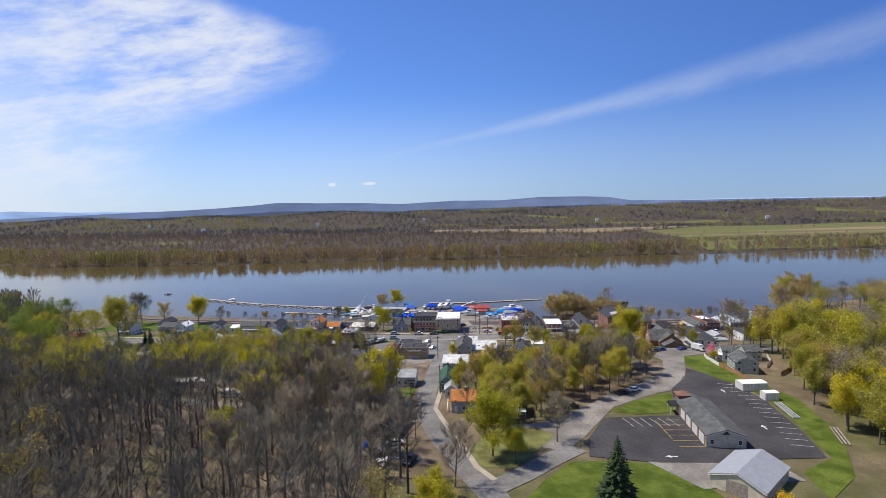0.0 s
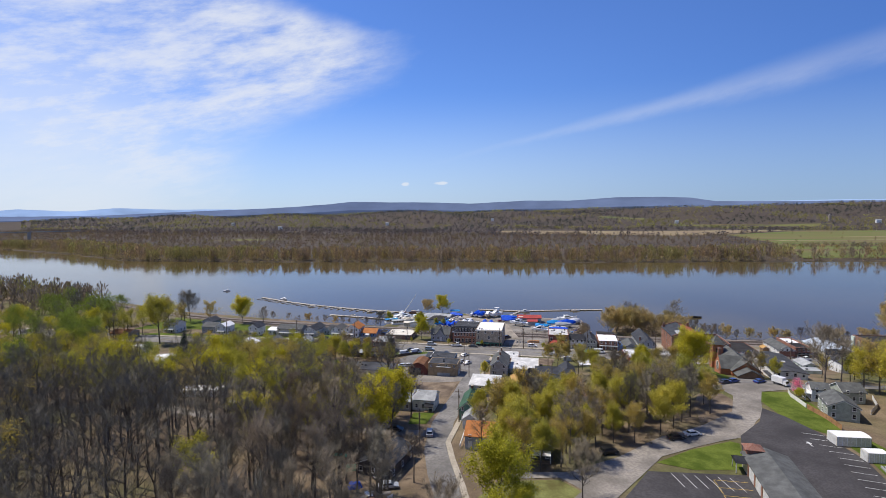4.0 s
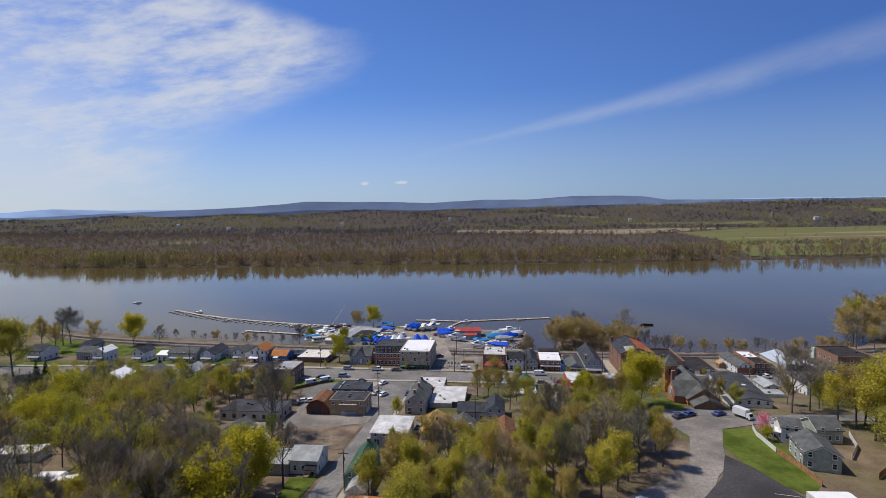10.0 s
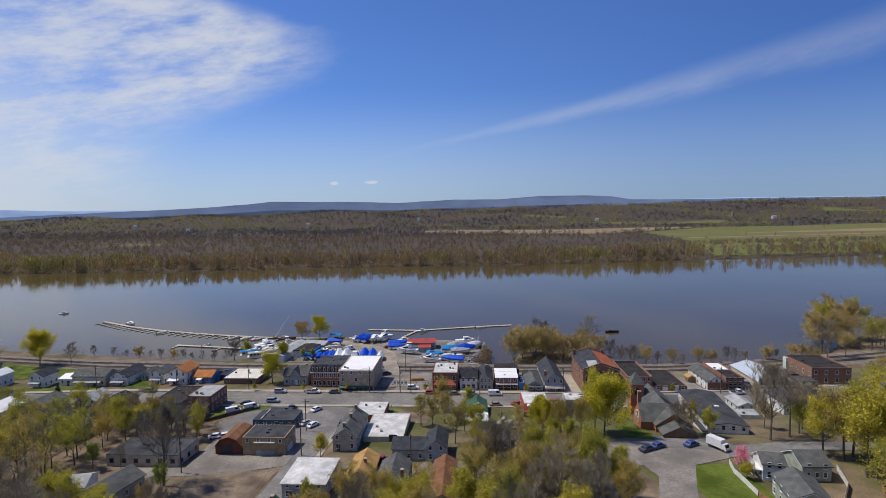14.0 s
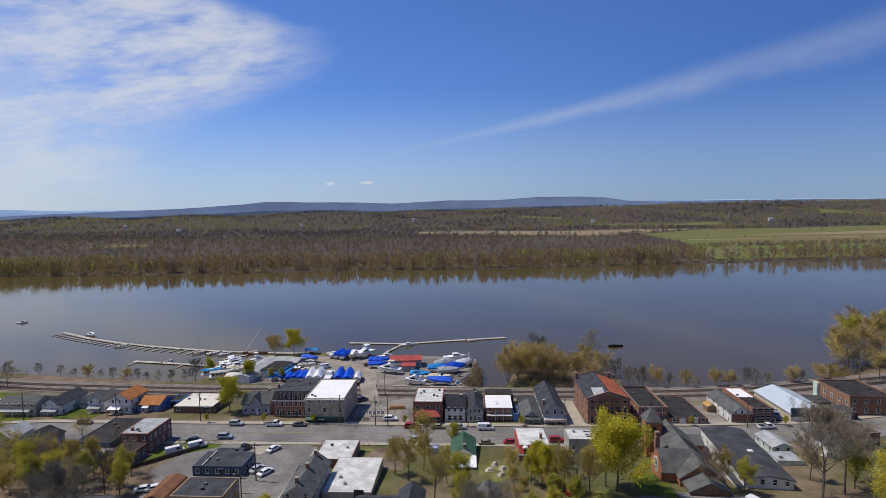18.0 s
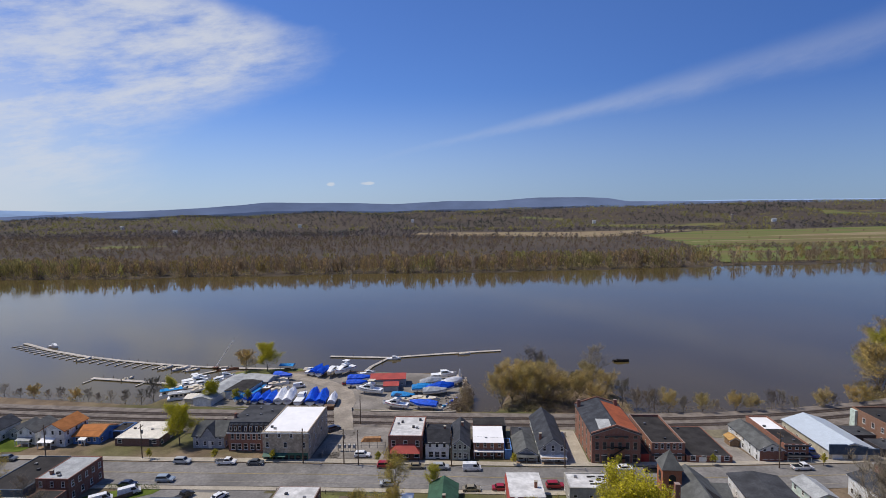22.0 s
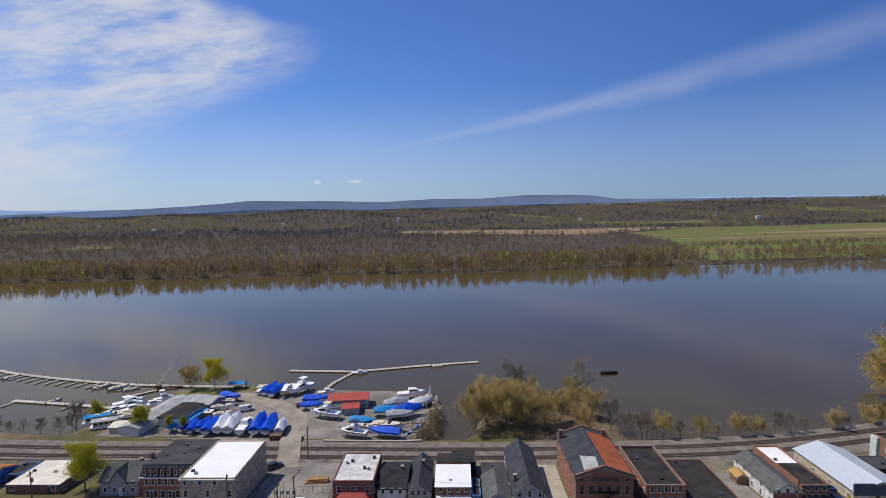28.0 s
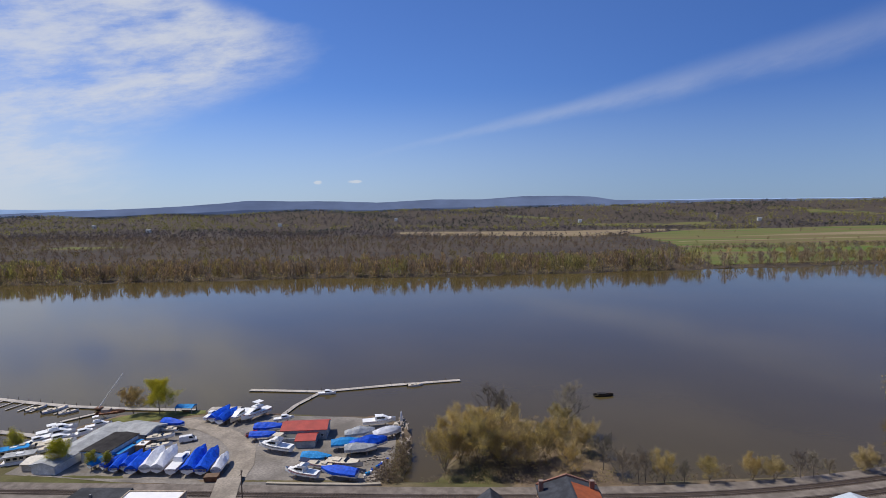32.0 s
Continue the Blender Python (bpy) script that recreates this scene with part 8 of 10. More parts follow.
for x, y in ((43, -33), (45, -36), (41.5, -37), (44.5, -40)):
    r = thing("stone_pile", pose(x, y, ground_z(x, y), 0, 0, x * 37 % 90), "heap of tan stone slabs in a rough plot", "stone pile", "stone heaps")
    for k in range(5):
        part("slab", Shape().box(-1.2 + k * 0.2, 1.0 - k * 0.1, -0.8 + k * 0.1, 0.7 - k * 0.05, k * 0.18, k * 0.18 + 0.16), "roof_cream" if k % 2 else "concrete", r)
r = thing("garden_shed", pose(25.4, -23.4, ground_z(25.4, -23.4)), "small white storage box behind the street", "shed")
part("body", Shape().box(-1.7, 1.7, -1.1, 1.1, 0, 2.0), "roof_pale", r)
part("roof", Shape().prism([(-1.2, 2.003), (1.2, 2.003), (0, 2.4)], "x", -1.8, 1.8), "roof_white", r)
r = thing("green_tarp", pose(-38.0, -137.0, ground_z(-38.0, -137.0) + 0.05), "crumpled green plastic sheet in the woods", "tarp")
part("sheet", Shape().add([(-2.0, -0.8, 0), (0.2, -1.0, 0.5), (2.2, -0.6, 0.1), (1.8, 0.7, 0.4), (0, 1.0, 0.1), (-1.9, 0.7, 0.5), (0, 0, 0.7)], [(0, 1, 6), (1, 2, 6), (2, 3, 6), (3, 4, 6), (4, 5, 6), (5, 0, 6)]), "plastic_green", r)

# ------------------------------------------------------------------ the far bridge
r = thing("truss_bridge", pose(-1700, 590, 0, 0, 0, 52), "long blue grey steel truss bridge across the river", "bridge")
part("deck", Shape().box(-420, 560, -5, 5, 30.5, 32.5), "bridge_steel", r)
for u in (-400, -330, -260, -190, -120, 40, 200, 330, 440):
    part("pier", Shape().prism([(-7, -3), (7, -3), (5, 30.4), (-5, 30.4)], "x", u - 4, u + 4), "concrete", r)
for lo, hi, rise in ((-120, 40, 22), (40, 200, 30), (200, 330, 22)):
    n = 10
    for sy in (-5, 5):
        s = Shape()
        top = [(lo + (hi - lo) * i / n, sy, 33 + rise * math.sin(math.pi * i / n) ** 0.8) for i in range(n + 1)]
        for p, q in zip(top, top[1:]):
            s.tube(p, q, 1.0, 1.0, 4, False)
        for i, p in enumerate(top[1:-1], 1):
            s.tube((p[0], sy, 32), p, 0.6, 0.6, 4, False)
            s.tube((top[i - 1][0] if i % 2 else top[i + 1][0], sy, 32), p, 0.5, 0.5, 4, False)
        part("truss", s, "bridge_steel", r)



# ------------------------------------------------------------------ trees
def branching(seed, height, spread, limbs, twig, lean=0.04, low=0.3, lite=False):
    """Trunk, rising leaders, limbs and twigs of one tree. Returns the wood and the twig ends."""
    rnd = random.Random(seed)
    wood, ends = Shape(), []
    base_r = height * 0.0125 + 0.05
    bushy = low <= 0.12
    fork = height * (0.05 if bushy else rnd.uniform(0.40, 0.58))

    def stem(p, d, length, r0, r1, n, bend, sides):
        pts = [p.copy()]
        for _ in range(n):
            p = p + d * (length / n)
            d = (d + Vector((rnd.uniform(-bend, bend), rnd.uniform(-bend, bend), 0.10))).normalized()
            pts.append(p.copy())
        rad = [r0 + (r1 - r0) * i / n for i in range(n + 1)]
        for a, b, ra, rb in zip(pts, pts[1:], rad, rad[1:]):
            wood.tube(a, b, ra, rb, sides, False)
        return pts, rad, d

    d = Vector((rnd.uniform(-lean, lean), rnd.uniform(-lean, lean), 1)).normalized()
    trunk, trunk_r, d = stem(Vector((0, 0, -0.3)), d, fork + 0.3, base_r * 1.15, base_r * 0.72, 3, 0.05, 6)
    leaders, first = [], rnd.uniform(0, 6.28)
    count = 5 if bushy else rnd.choice((1, 2, 2, 3))
    for i in range(count):
        a = first + i * 6.283 / count
        out = 0.0 if count == 1 else rnd.uniform(0.16, 0.36) * (1.5 if bushy else 1)
        way = (d + Vector((math.cos(a) * out, math.sin(a) * out, 0))).normalized()
        leaders.append(stem(trunk[-1], way, (height * 0.90 - fork) * rnd.uniform(0.86, 1.04), base_r * (0.70 if count == 1 else 0.55), base_r * 0.10, 4, 0.10, 5 if not lite else 4)[:2])

    def grow(start, way, length, r, depth):
        p, d = start.copy(), way.copy()
        if depth == 2:
            q = p + d * length
            side = d.orthogonal().normalized() * max(r, 0.028)
            wood.add([p - side, p + side, q], [(0, 1, 2)])
            ends.append((q, d))
            ends.append((p.lerp(q, 0.5), d))
            return
        segs = (3 if depth == 0 else 2) - (1 if lite else 0)
        for i in range(segs):
            q = p + d * (length / segs)
            r2 = r * (0.74 if i < segs - 1 else 0.45)
            wood.tube(p, q, r, r2, 4 if depth == 0 and not lite else 3, False)
            p, r = q, r2
            d = (d + Vector((rnd.uniform(-0.24, 0.24), rnd.uniform(-0.24, 0.24), rnd.uniform(0.02, 0.26)))).normalized()
            for _ in range((3 if lite else 2) if depth == 0 else twig):
                side = Vector((rnd.uniform(-1, 1), rnd.uniform(-1, 1), rnd.uniform(0.0, 1.0))).normalized()
                grow(p, (d * 0.62 + side * 0.72).normalized(), length * rnd.uniform(0.40, 0.62), r * 0.75, depth + 1)
        ends.append((p.copy(), d.copy()))

    for i in range(limbs):
        t = low + (0.97 - low) * (i + rnd.random()) / limbs
        z = t * height
        pts, rad = (trunk, trunk_r) if z < fork else leaders[i % count]
        zs = [q.z for q in pts]
        k = max(0, min(len(pts) - 2, sum(1 for q in zs if q < z) - 1))
        f = min(1.0, max(0.0, (z - zs[k]) / max(0.1, zs[k + 1] - zs[k])))
        start, r0 = pts[k].lerp(pts[k + 1], f), rad[k] + (rad[k + 1] - rad[k]) * f
        a = i * 2.4 + rnd.uniform(-0.4, 0.4)
        way = Vector((math.cos(a), math.sin(a), 0.50 + 0.75 * t)).normalized()
        grow(start, way, spread * (1.16 - 0.66 * t) * rnd.uniform(0.72, 1.15), max(0.03, min(r0 * 0.62, base_r * 0.42)), 0)
    for pts, rad in leaders:
        grow(pts[-2], (pts[-1] - pts[-2]).normalized(), spread * 0.45, max(0.03, rad[-2] * 0.6), 1)
    return wood, ends


def leaf_cloud(seed, ends, per, size, jitter):
    """Small leaves strung along the outer twigs, some twigs thinner than others."""
    rng = np.random.default_rng(seed)
    at, way = np.array([tuple(p) for p, d in ends]), np.array([tuple(d) for p, d in ends])
    many = rng.choice((per, per, per // 2, per // 4), len(ends))
    at, way = np.repeat(at, many, 0), np.repeat(way, many, 0)
    n = len(at)
    c = at + way * rng.uniform(-1.1, 0.5, (n, 1)) + rng.normal(0, jitter, (n, 3))
    u = rng.normal(size=(n, 3))
    u /= np.linalg.norm(u, axis=1, keepdims=True)
    v = np.cross(u, rng.normal(size=(n, 3)))
    v /= np.linalg.norm(v, axis=1, keepdims=True)
    w = size * rng.uniform(0.6, 1.35, (n, 1))
    s = Shape()
    s.v = np.stack([c - u * w, c + v * w * 0.85, c + u * w * 0.9], 1).reshape(-1, 3).tolist()
    s.f = np.arange(n * 3).reshape(-1, 3).tolist()
    return s


def twig_cloud(seed, ends, per, length):
    """Fine twigs at the ends of the branches."""
    rnd = random.Random(seed)
    s = Shape()
    for p, d in ends:
        for _ in range(per):
            w = (d + Vector((rnd.uniform(-0.9, 0.9), rnd.uniform(-0.9, 0.9), rnd.uniform(-0.3, 0.8)))).normalized() * length * rnd.uniform(0.6, 1.3)
            side = w.orthogonal().normalized() * 0.03
            o = p + Vector((rnd.uniform(-0.3, 0.3), rnd.uniform(-0.3, 0.3), rnd.uniform(-0.5, 0.2)))
            s.add([o - side, o + side, o + w], [(0, 1, 2)])
    return s


def quick_mesh(shape, name, mat):
    me = bpy.data.meshes.new(name)
    me.from_pydata(shape.v, [], shape.f)
    me.materials.append(MAT[mat])
    return me


KINDS = {}


def tree_kind(key, variants, height, spread, limbs, twig, bark, leaf=None, per=0, size=0.3, jitter=0.5, low=0.3, twigs=5, tl=1.1, lite=False):
    out = []
    for i in range(variants):
        seed = sum(ord(c) for c in key) * 13 + i * 101
        wood, ends = branching(seed, height, spread, limbs, twig, low=low, lite=lite)
        meshes = [("trunk", quick_mesh(wood, "trunk", bark))]
        meshes.append(("twig_haze", quick_mesh(twig_cloud(seed + 1, ends, twigs, tl), "twig_haze", "twigs")))
        if leaf:
            meshes.append(("crown", quick_mesh(leaf_cloud(seed + 2, ends, per, size, jitter), "crown", leaf)))
        out.append(meshes)
    KINDS[key] = (out, height)


tree_kind("bare", 6, 20, 6.0, 13, 2, "bark", low=0.38, twigs=3, tl=1.5)
tree_kind("tall", 6, 23, 4.8, 12, 2, "bark", low=0.46, twigs=3, tl=1.5)
tree_kind("pale", 3, 14, 5.8, 14, 2, "bark_pale", low=0.2, twigs=4, tl=1.3)
tree_kind("budding", 5, 16, 5.4, 13, 2, "bark", "leaf_olive", 12, 0.20, 0.5, 0.28, 2, 1.3)
tree_kind("lime", 5, 15, 5.4, 13, 2, "bark", "leaf_lime", 20, 0.23, 0.55, 0.26, 1, 1.2)
tree_kind("yellow", 4, 13, 5.6, 14, 2, "bark", "leaf_yellow", 24, 0.23, 0.6, 0.2, 1, 1.0)
tree_kind("round", 3, 13, 6.2, 16, 3, "bark", "leaf_yellow", 20, 0.24, 0.6, 0.16, 1, 1.0)
tree_kind("spread", 2, 18, 7.8, 18, 3, "bark", low=0.26, twigs=4, tl=1.4)
tree_kind("green", 3, 15, 5.6, 13, 2, "bark", "leaf_green", 16, 0.23, 0.48, 0.25, 1, 1.2)
tree_kind("willow", 3, 11, 5.6, 14, 2, "bark_pale", "bud", 14, 0.18, 0.5, 0.1, 5, 1.4)
for key, like, ht, sp, leaf, per in (("bare_lite", "bark", 20, 6.0, None, 0), ("lime_lite", "bark", 15, 5.6, "leaf_lime", 16), ("budding_lite", "bark", 16, 5.6, "leaf_olive", 10), ("yellow_lite", "bark", 13, 5.8, "leaf_yellow", 17), ("green_lite", "bark", 15, 5.8, "leaf_green", 13), ("pale_lite", "bark_pale", 14, 5.8, None, 0), ("willow_lite", "bark_pale", 11, 5.6, "bud", 9)):
    tree_kind(key, 4, ht, sp, 11, 1, like, leaf, per, 0.30, 0.65, 0.24, 1 if leaf else 4, 1.7, True)
tree_kind("redbud", 1, 5, 2.2, 10, 1, "bark", "redbud", 14, 0.12, 0.28, 0.2, 1, 0.6)
tree_kind("forsythia", 1, 3, 1.5, 12, 1, "bark", "forsythia", 16, 0.10, 0.22, 0.1, 1, 0.5)
LABELS = dict(redbud="small tree in pink bloom", forsythia="bushy shrub in golden yellow bloom", bare="bare grey brown tree in early spring", tall="tall slender bare tree", pale="bare spreading tree with pale grey branches", budding="tree with sparse olive brown buds", lime="tree in fresh lime green leaf", yellow="tree in bright yellow green bloom", spread="bare tree with a broad spreading crown", round="full round tree in bright yellow bloom", green="tree in young green leaf", willow="bushy tree with golden brown buds")
COUNT = {}


def tree(kind, x, y, height, turn=0.0, where="", z=None):
    variants, base = KINDS[kind]
    COUNT[kind] = COUNT.get(kind, 0) + 1
    meshes = variants[COUNT[kind] % len(variants)]
    k = height / base
    root = new("tree")
    root.matrix_world = pose(x, y, ground_z(x, y) if z is None else z, 0, 0, turn) @ Matrix.Diagonal((k, k, k, 1))
    tagged(root, LABELS[kind] + where, "tree", "trees of the town and woods")
    for name, me in meshes:
        o = tagged(new(name, me), kind="stuff" if name == "twig_haze" else "")
        o.parent = root
    return root


def conifer(x, y, height, radius, label):
    rnd = random.Random(int(x * 3 + y * 5))
    root = thing("spruce", pose(x, y, ground_z(x, y)), label, "tree", "conifers")
    part("trunk", Shape().tube((0, 0, -0.3), (0, 0, height * 0.96), height * 0.018 + 0.05, 0.03, 7), "bark", root)
    s = Shape()
    rows = int(height * 2.0)
    for i in range(rows):
        t = (i + 0.5) / rows
        zz = height * (0.07 + 0.92 * t)
        r = radius * (1 - t) ** 0.85 * rnd.uniform(0.85, 1.1) + 0.12
        m = max(5, int(15 * (1 - t) + 5))
        for j in range(m):
            a = j * 2 * math.pi / m + i * 0.7 + rnd.uniform(-0.15, 0.15)
            l = r * rnd.uniform(0.7, 1.12)
            ca, sa = math.cos(a), math.sin(a)
            for q in range(3):
                b0, b1 = l * (0.15 + 0.28 * q), l * (0.45 + 0.28 * q)
                dz0, dz1 = -0.22 * b0, -0.30 * b1 + (0.10 * l if q == 2 else 0)
                wd = 0.24 * l * (1 - 0.2 * q) + 0.1
                s.add([(ca * b0 - sa * wd, sa * b0 + ca * wd, zz + dz0 - 0.15), (ca * b0 + sa * wd, sa * b0 - ca * wd, zz + dz0 - 0.15), (ca * b1, sa * b1, zz + dz1), (ca * b0, sa * b0, zz + dz0 + 0.12)], [(0, 3, 2), (3, 1, 2)])
    part("crown", quick_mesh(s, "crown", "needles"), None, root)
    return root


conifer(29.6, -178.5, 15.0, 5.0, "tall dark green spruce standing on a lawn")
for x, y, h, r in ((-176, -20, 6.5, 2.0), (-160, -40, 12, 3), (-218, -47, 14, 3.4), (-212, -44, 15, 3.2), (-292, -60, 14, 4), (-330, -90, 15, 4), (-156.6, -46, 9, 2.6), (-127, -12, 7, 2.2)):
    conifer(x, y, h, r, "dark green conifer among the western houses")
# trees that stand singly
for kind, x, y, h, where in (
    ("spread", -44.0, -76.8, 17.5, " in a bare yard"), ("round", 5.0, -157, 13.5, " beside the driveway"), ("yellow", 10.5, -161, 8, " beside the driveway"), ("round", -29.5, -118, 14, " beside the side street"), ("yellow", -34, -114, 12, " beside the side street"), ("budding", 9, -135.5, 11, " before a hidden house"), ("lime", 13.5, -136.5, 11, " before a hidden house"), ("budding", 18.5, -133.5, 11, " before a hidden house"), ("lime", 8.5, -128, 12, " before a hidden house"), ("bare", -20, -153, 13, " before a hidden house"), ("bare", -27, -153.5, 15, " before a hidden house"), ("tall", -31, -150, 15, " before a hidden house"), ("bare", -15.5, -147, 11, " before a hidden house"), ("tall", -23, -156, 14, " before a hidden house"), ("spread", 22.5, -148.5, 11, " on a lawn corner"), ("pale", -4.0, -172, 12, " beside the side street"), ("yellow", -7.5, -190, 10, " beside the side street"), ("round", -51.0, 9.5, 10.5, " beside the cream roofed shop"), ("round", 71.0, -49.5, 14.5, " near the church"), ("lime", 69.0, -47, 13, " near the church"), ("budding", 64.0, -52, 11, " near the church"), ("bare", 60.5, -54, 11, " near the church"), ("round", 53.8, -46.5, 8.5, " behind the red house"), ("budding", 58.5, -50, 9.5, " behind the red house"), ("spread", 115.6, -52.9, 18, " beside the lane"), ("bare", 122.5, -50, 15, " beside the lane"), ("pale", 131.0, -42, 12, " beside the lane"), ("lime", 127, -47, 9, " beside the lane"), ("budding", 120, -42, 8, " beside the lane"), ("lime", 121.5, -65, 13, " above the lane"), ("budding", 124.5, -68, 16, " above the lane"), ("lime", 128, -66, 16.5, " above the lane"), ("budding", 133, -63, 16, " above the lane"), ("yellow", 137, -68, 18, " above the lane"), ("lime", 124, -76, 17, " above the lane"), ("lime", 130, -80, 18, " above the lane"), ("yellow", 141, -60, 15, " above the lane"), ("budding", 96.0, -48, 9, " before the church"), ("pale", 92.0, -50, 9, " before the church"), ("lime", 100.0, -50, 7, " before the church"),
    ("round", -55.4, 90.8, 11, " at the marina edge"), ("willow", -66.5, 92.2, 8.5, " at the marina edge"), ("yellow", -61.8, 50.0, 7.5, " beside the boat shed"), ("lime", -51.5, 49.4, 5, " beside the boat shed"), ("lime", -46.2, 49.2, 5, " beside the boats"), ("pale", -91, 58, 10, " on the shore"), ("lime", -86, 62, 9, " on the shore"),
    ("round", -177.7, 36.3, 14, " in the river meadow"), ("pale", -164, 39, 9, " in the river meadow"), ("lime", -187, -25, 22, " beside a white house"), ("spread", -214, 34, 17, " behind a house"), ("bare", -216, 31, 19, " behind a house"), ("budding", -222, 24, 15, " behind a house"), ("budding", -208, 18, 13, " behind a house"), ("budding", -196, 30, 13, " behind a house"),
    ("willow", 63.5, 51, 13.5, " on the low island"), ("willow", 53.5, 50.5, 12, " on the low island"), ("willow", 58, 56, 12, " on the low island"), ("willow", 68, 58, 12, " on the low island"), ("willow", 60, 66, 11, " on the low island"), ("pale", 68.5, 84, 13, " on the low island"), ("pale", 72.5, 81, 11, " on the low island"), ("pale", 95, 77.5, 15, " on the low island"), ("willow", 92, 72, 9, " on the low island"), ("willow", 78, 55, 10, " on the low island"), ("willow", 84, 58, 9, " on the low island"), ("pale", 100, 52, 9, " on the low island"), ("pale", 103, 44, 8, " on the shore"), ("pale", 109, 43.5, 8, " on the shore"), ("willow", 90, 50, 8, " on the low island"), ("willow", 74, 64, 8, " on the low island"),
    ("lime", 30.5, -44, 8, " behind the shops"), ("budding", 20.5, -42, 10, " behind the shops"), ("budding", 24, -36, 9.5, " behind the shops"), ("budding", 16.5, -38, 9, " behind the shops"), ("lime", 34, -50, 8.5, " behind the shops"), ("budding", 28, -54, 11, " behind the shops"), ("lime", -8.5, -63, 6.5, " beside the stuccoed house"), ("lime", -4.0, -88, 6, " beside a house"), ("willow", 216, 79, 18, " on the wooded spit"), ("lime", 222, 86, 21, " on the wooded spit"), ("willow", 229, 90, 21, " on the wooded spit"), ("budding", 237, 95, 21, " on the wooded spit"), ("willow", 226, 79, 15, " on the wooded spit"), ("pale", 212, 72, 13, " on the wooded spit"), ("willow", 221, 74, 10, " on the wooded spit"), ("lime", 242, 92, 19, " on the wooded spit"), ("willow", 71, 52, 12, " on the low island"), ("willow", 65, 62, 11, " on the low island"), ("willow", 75, 72, 9, " on the low island"), ("willow", 88, 66, 8, " on the low island"), ("willow", 96, 62, 8.5, " on the low island"), ("budding", 22.5, -22.5, 11, " beside the street"), ("lime", 31.5, -16.9, 6, " beside the street"),
):
    tree(kind, x, y, h, (x * 37 + y * 11) % 360, where)
for x, y in ((-54, -1.2), (-16.5, -1.6), (14.6, -2.0), (53.4, -2.4), (82.6, -2.6), (109, -1.2), (139.4, -0.6), (-34, -1.4)):
    tree("lime", x, y, 2.9, x * 7 % 360, " planted in the pavement")
tree("forsythia", 62, -180, 3.0, 0, " beside the barn")
tree("redbud", 97.7, -72.3, 4.6, 40, " beside a white fence")


def loops_of(me):
    """The corner indices and the face sizes of a mesh."""
    loops, sizes = np.empty(len(me.loops), np.int32), np.empty(len(me.polygons), np.int32)
    me.loops.foreach_get("vertex_index", loops)
    me.polygons.foreach_get("loop_total", sizes)
    return loops, sizes


def bulk_mesh(name, verts, faces, counts):
    """Many small meshes joined into one."""
    first = np.concatenate([[0], np.cumsum(counts)[:-1]])
    loops = np.concatenate([l + k for (l, z), k in zip(faces, first)]).astype(np.int32)
    sizes = np.concatenate([z for l, z in faces])
    me = bpy.data.meshes.new(name)
    me.vertices.add(len(verts))
    me.vertices.foreach_set("co", verts.astype(np.float32).ravel())
    me.loops.add(len(loops))
    me.loops.foreach_set("vertex_index", loops)
    me.polygons.add(len(sizes))
    me.polygons.foreach_set("loop_start", np.concatenate([[0], np.cumsum(sizes)[:-1]]).astype(np.int32))
    me.update(calc_edges=True)
    return me


# woods, in stretches of the plan
REST = {}


def joined(kind, x, y, height, turn):
    """A tree of the joined rest: its shapes are kept by material until the end."""
    variants, base = KINDS[kind + "_lite"]
    COUNT[kind] = COUNT.get(kind, 0) + 1
    k, a = height / base, radians(turn)
    for name, me in variants[COUNT[kind] % len(variants)]:
        v = np.empty(len(me.vertices) * 3, np.float32)
        me.vertices.foreach_get("co", v)
        v = v.reshape(-1, 3) * k
        v = np.c_[v[:, 0] * math.cos(a) - v[:, 1] * math.sin(a) + x, v[:, 0] * math.sin(a) + v[:, 1] * math.cos(a) + y, v[:, 2] + ground_z(x, y)]
        REST.setdefault(me.materials[0].name, []).append((v, me))


def scatter(n, poly, mix_of, heights, seed, gap, where, keep=(), single=True):
    rnd = random.Random(seed)
    xs, ys = [p[0] for p in poly], [p[1] for p in poly]
    got, tries = [], 0
    while len(got) < n and tries < n * 60:
        tries += 1
        x, y = rnd.uniform(min(xs), max(xs)), rnd.uniform(min(ys), max(ys))
        if float(inside(poly, x, y)) < 0 or any((x - a) ** 2 + (y - b) ** 2 < gap * gap for a, b in got):
            continue
        if any(float(inside(k, x, y)) > -1.5 for k in keep):
            continue
        got.append((x, y))
        kind = rnd.choices([m[0] for m in mix_of], [m[1] for m in mix_of])[0]
        h = rnd.uniform(*heights) * (0.75 if kind in ("lime", "yellow", "budding", "willow") else 1.0)
        if single is True or (single and single(x, y)):
            tree(kind, x, y, h, rnd.uniform(0, 360), where)
        else:
            joined({"tall": "bare"}.get(kind, kind), x, y, h, rnd.uniform(0, 360))
    return got


HOUSE_W = ((-29, -145), (-20, -145), (-20, -133), (-29, -133))
HOUSES_S = (((-38, -104), (-18, -104), (-18, -90), (-38, -90)), ((-60, -92), (-46, -92), (-46, -72), (-60, -72)), ((-70, -88), (-58, -88), (-58, -74), (-70, -74)))
LANE = [(-17.5, -119), (-32, -119.5), (-50, -121), (-68, -122), (-90, -118), (-120, -112)]
LANE_KEEP = (((-17, -116), (-50, -118), (-68, -119), (-90, -115), (-120, -109), (-120, -115), (-90, -121), (-68, -125), (-50, -124), (-17, -122)), ((-92, -116), (-76, -116), (-76, -106), (-92, -106)), ((-114, -106), (-97, -106), (-97, -92), (-114, -92)))
solid("lane_woods", strip(LANE, 4.2, 0.10), "gravel", "narrow pale gravel lane through the woods", "lane")
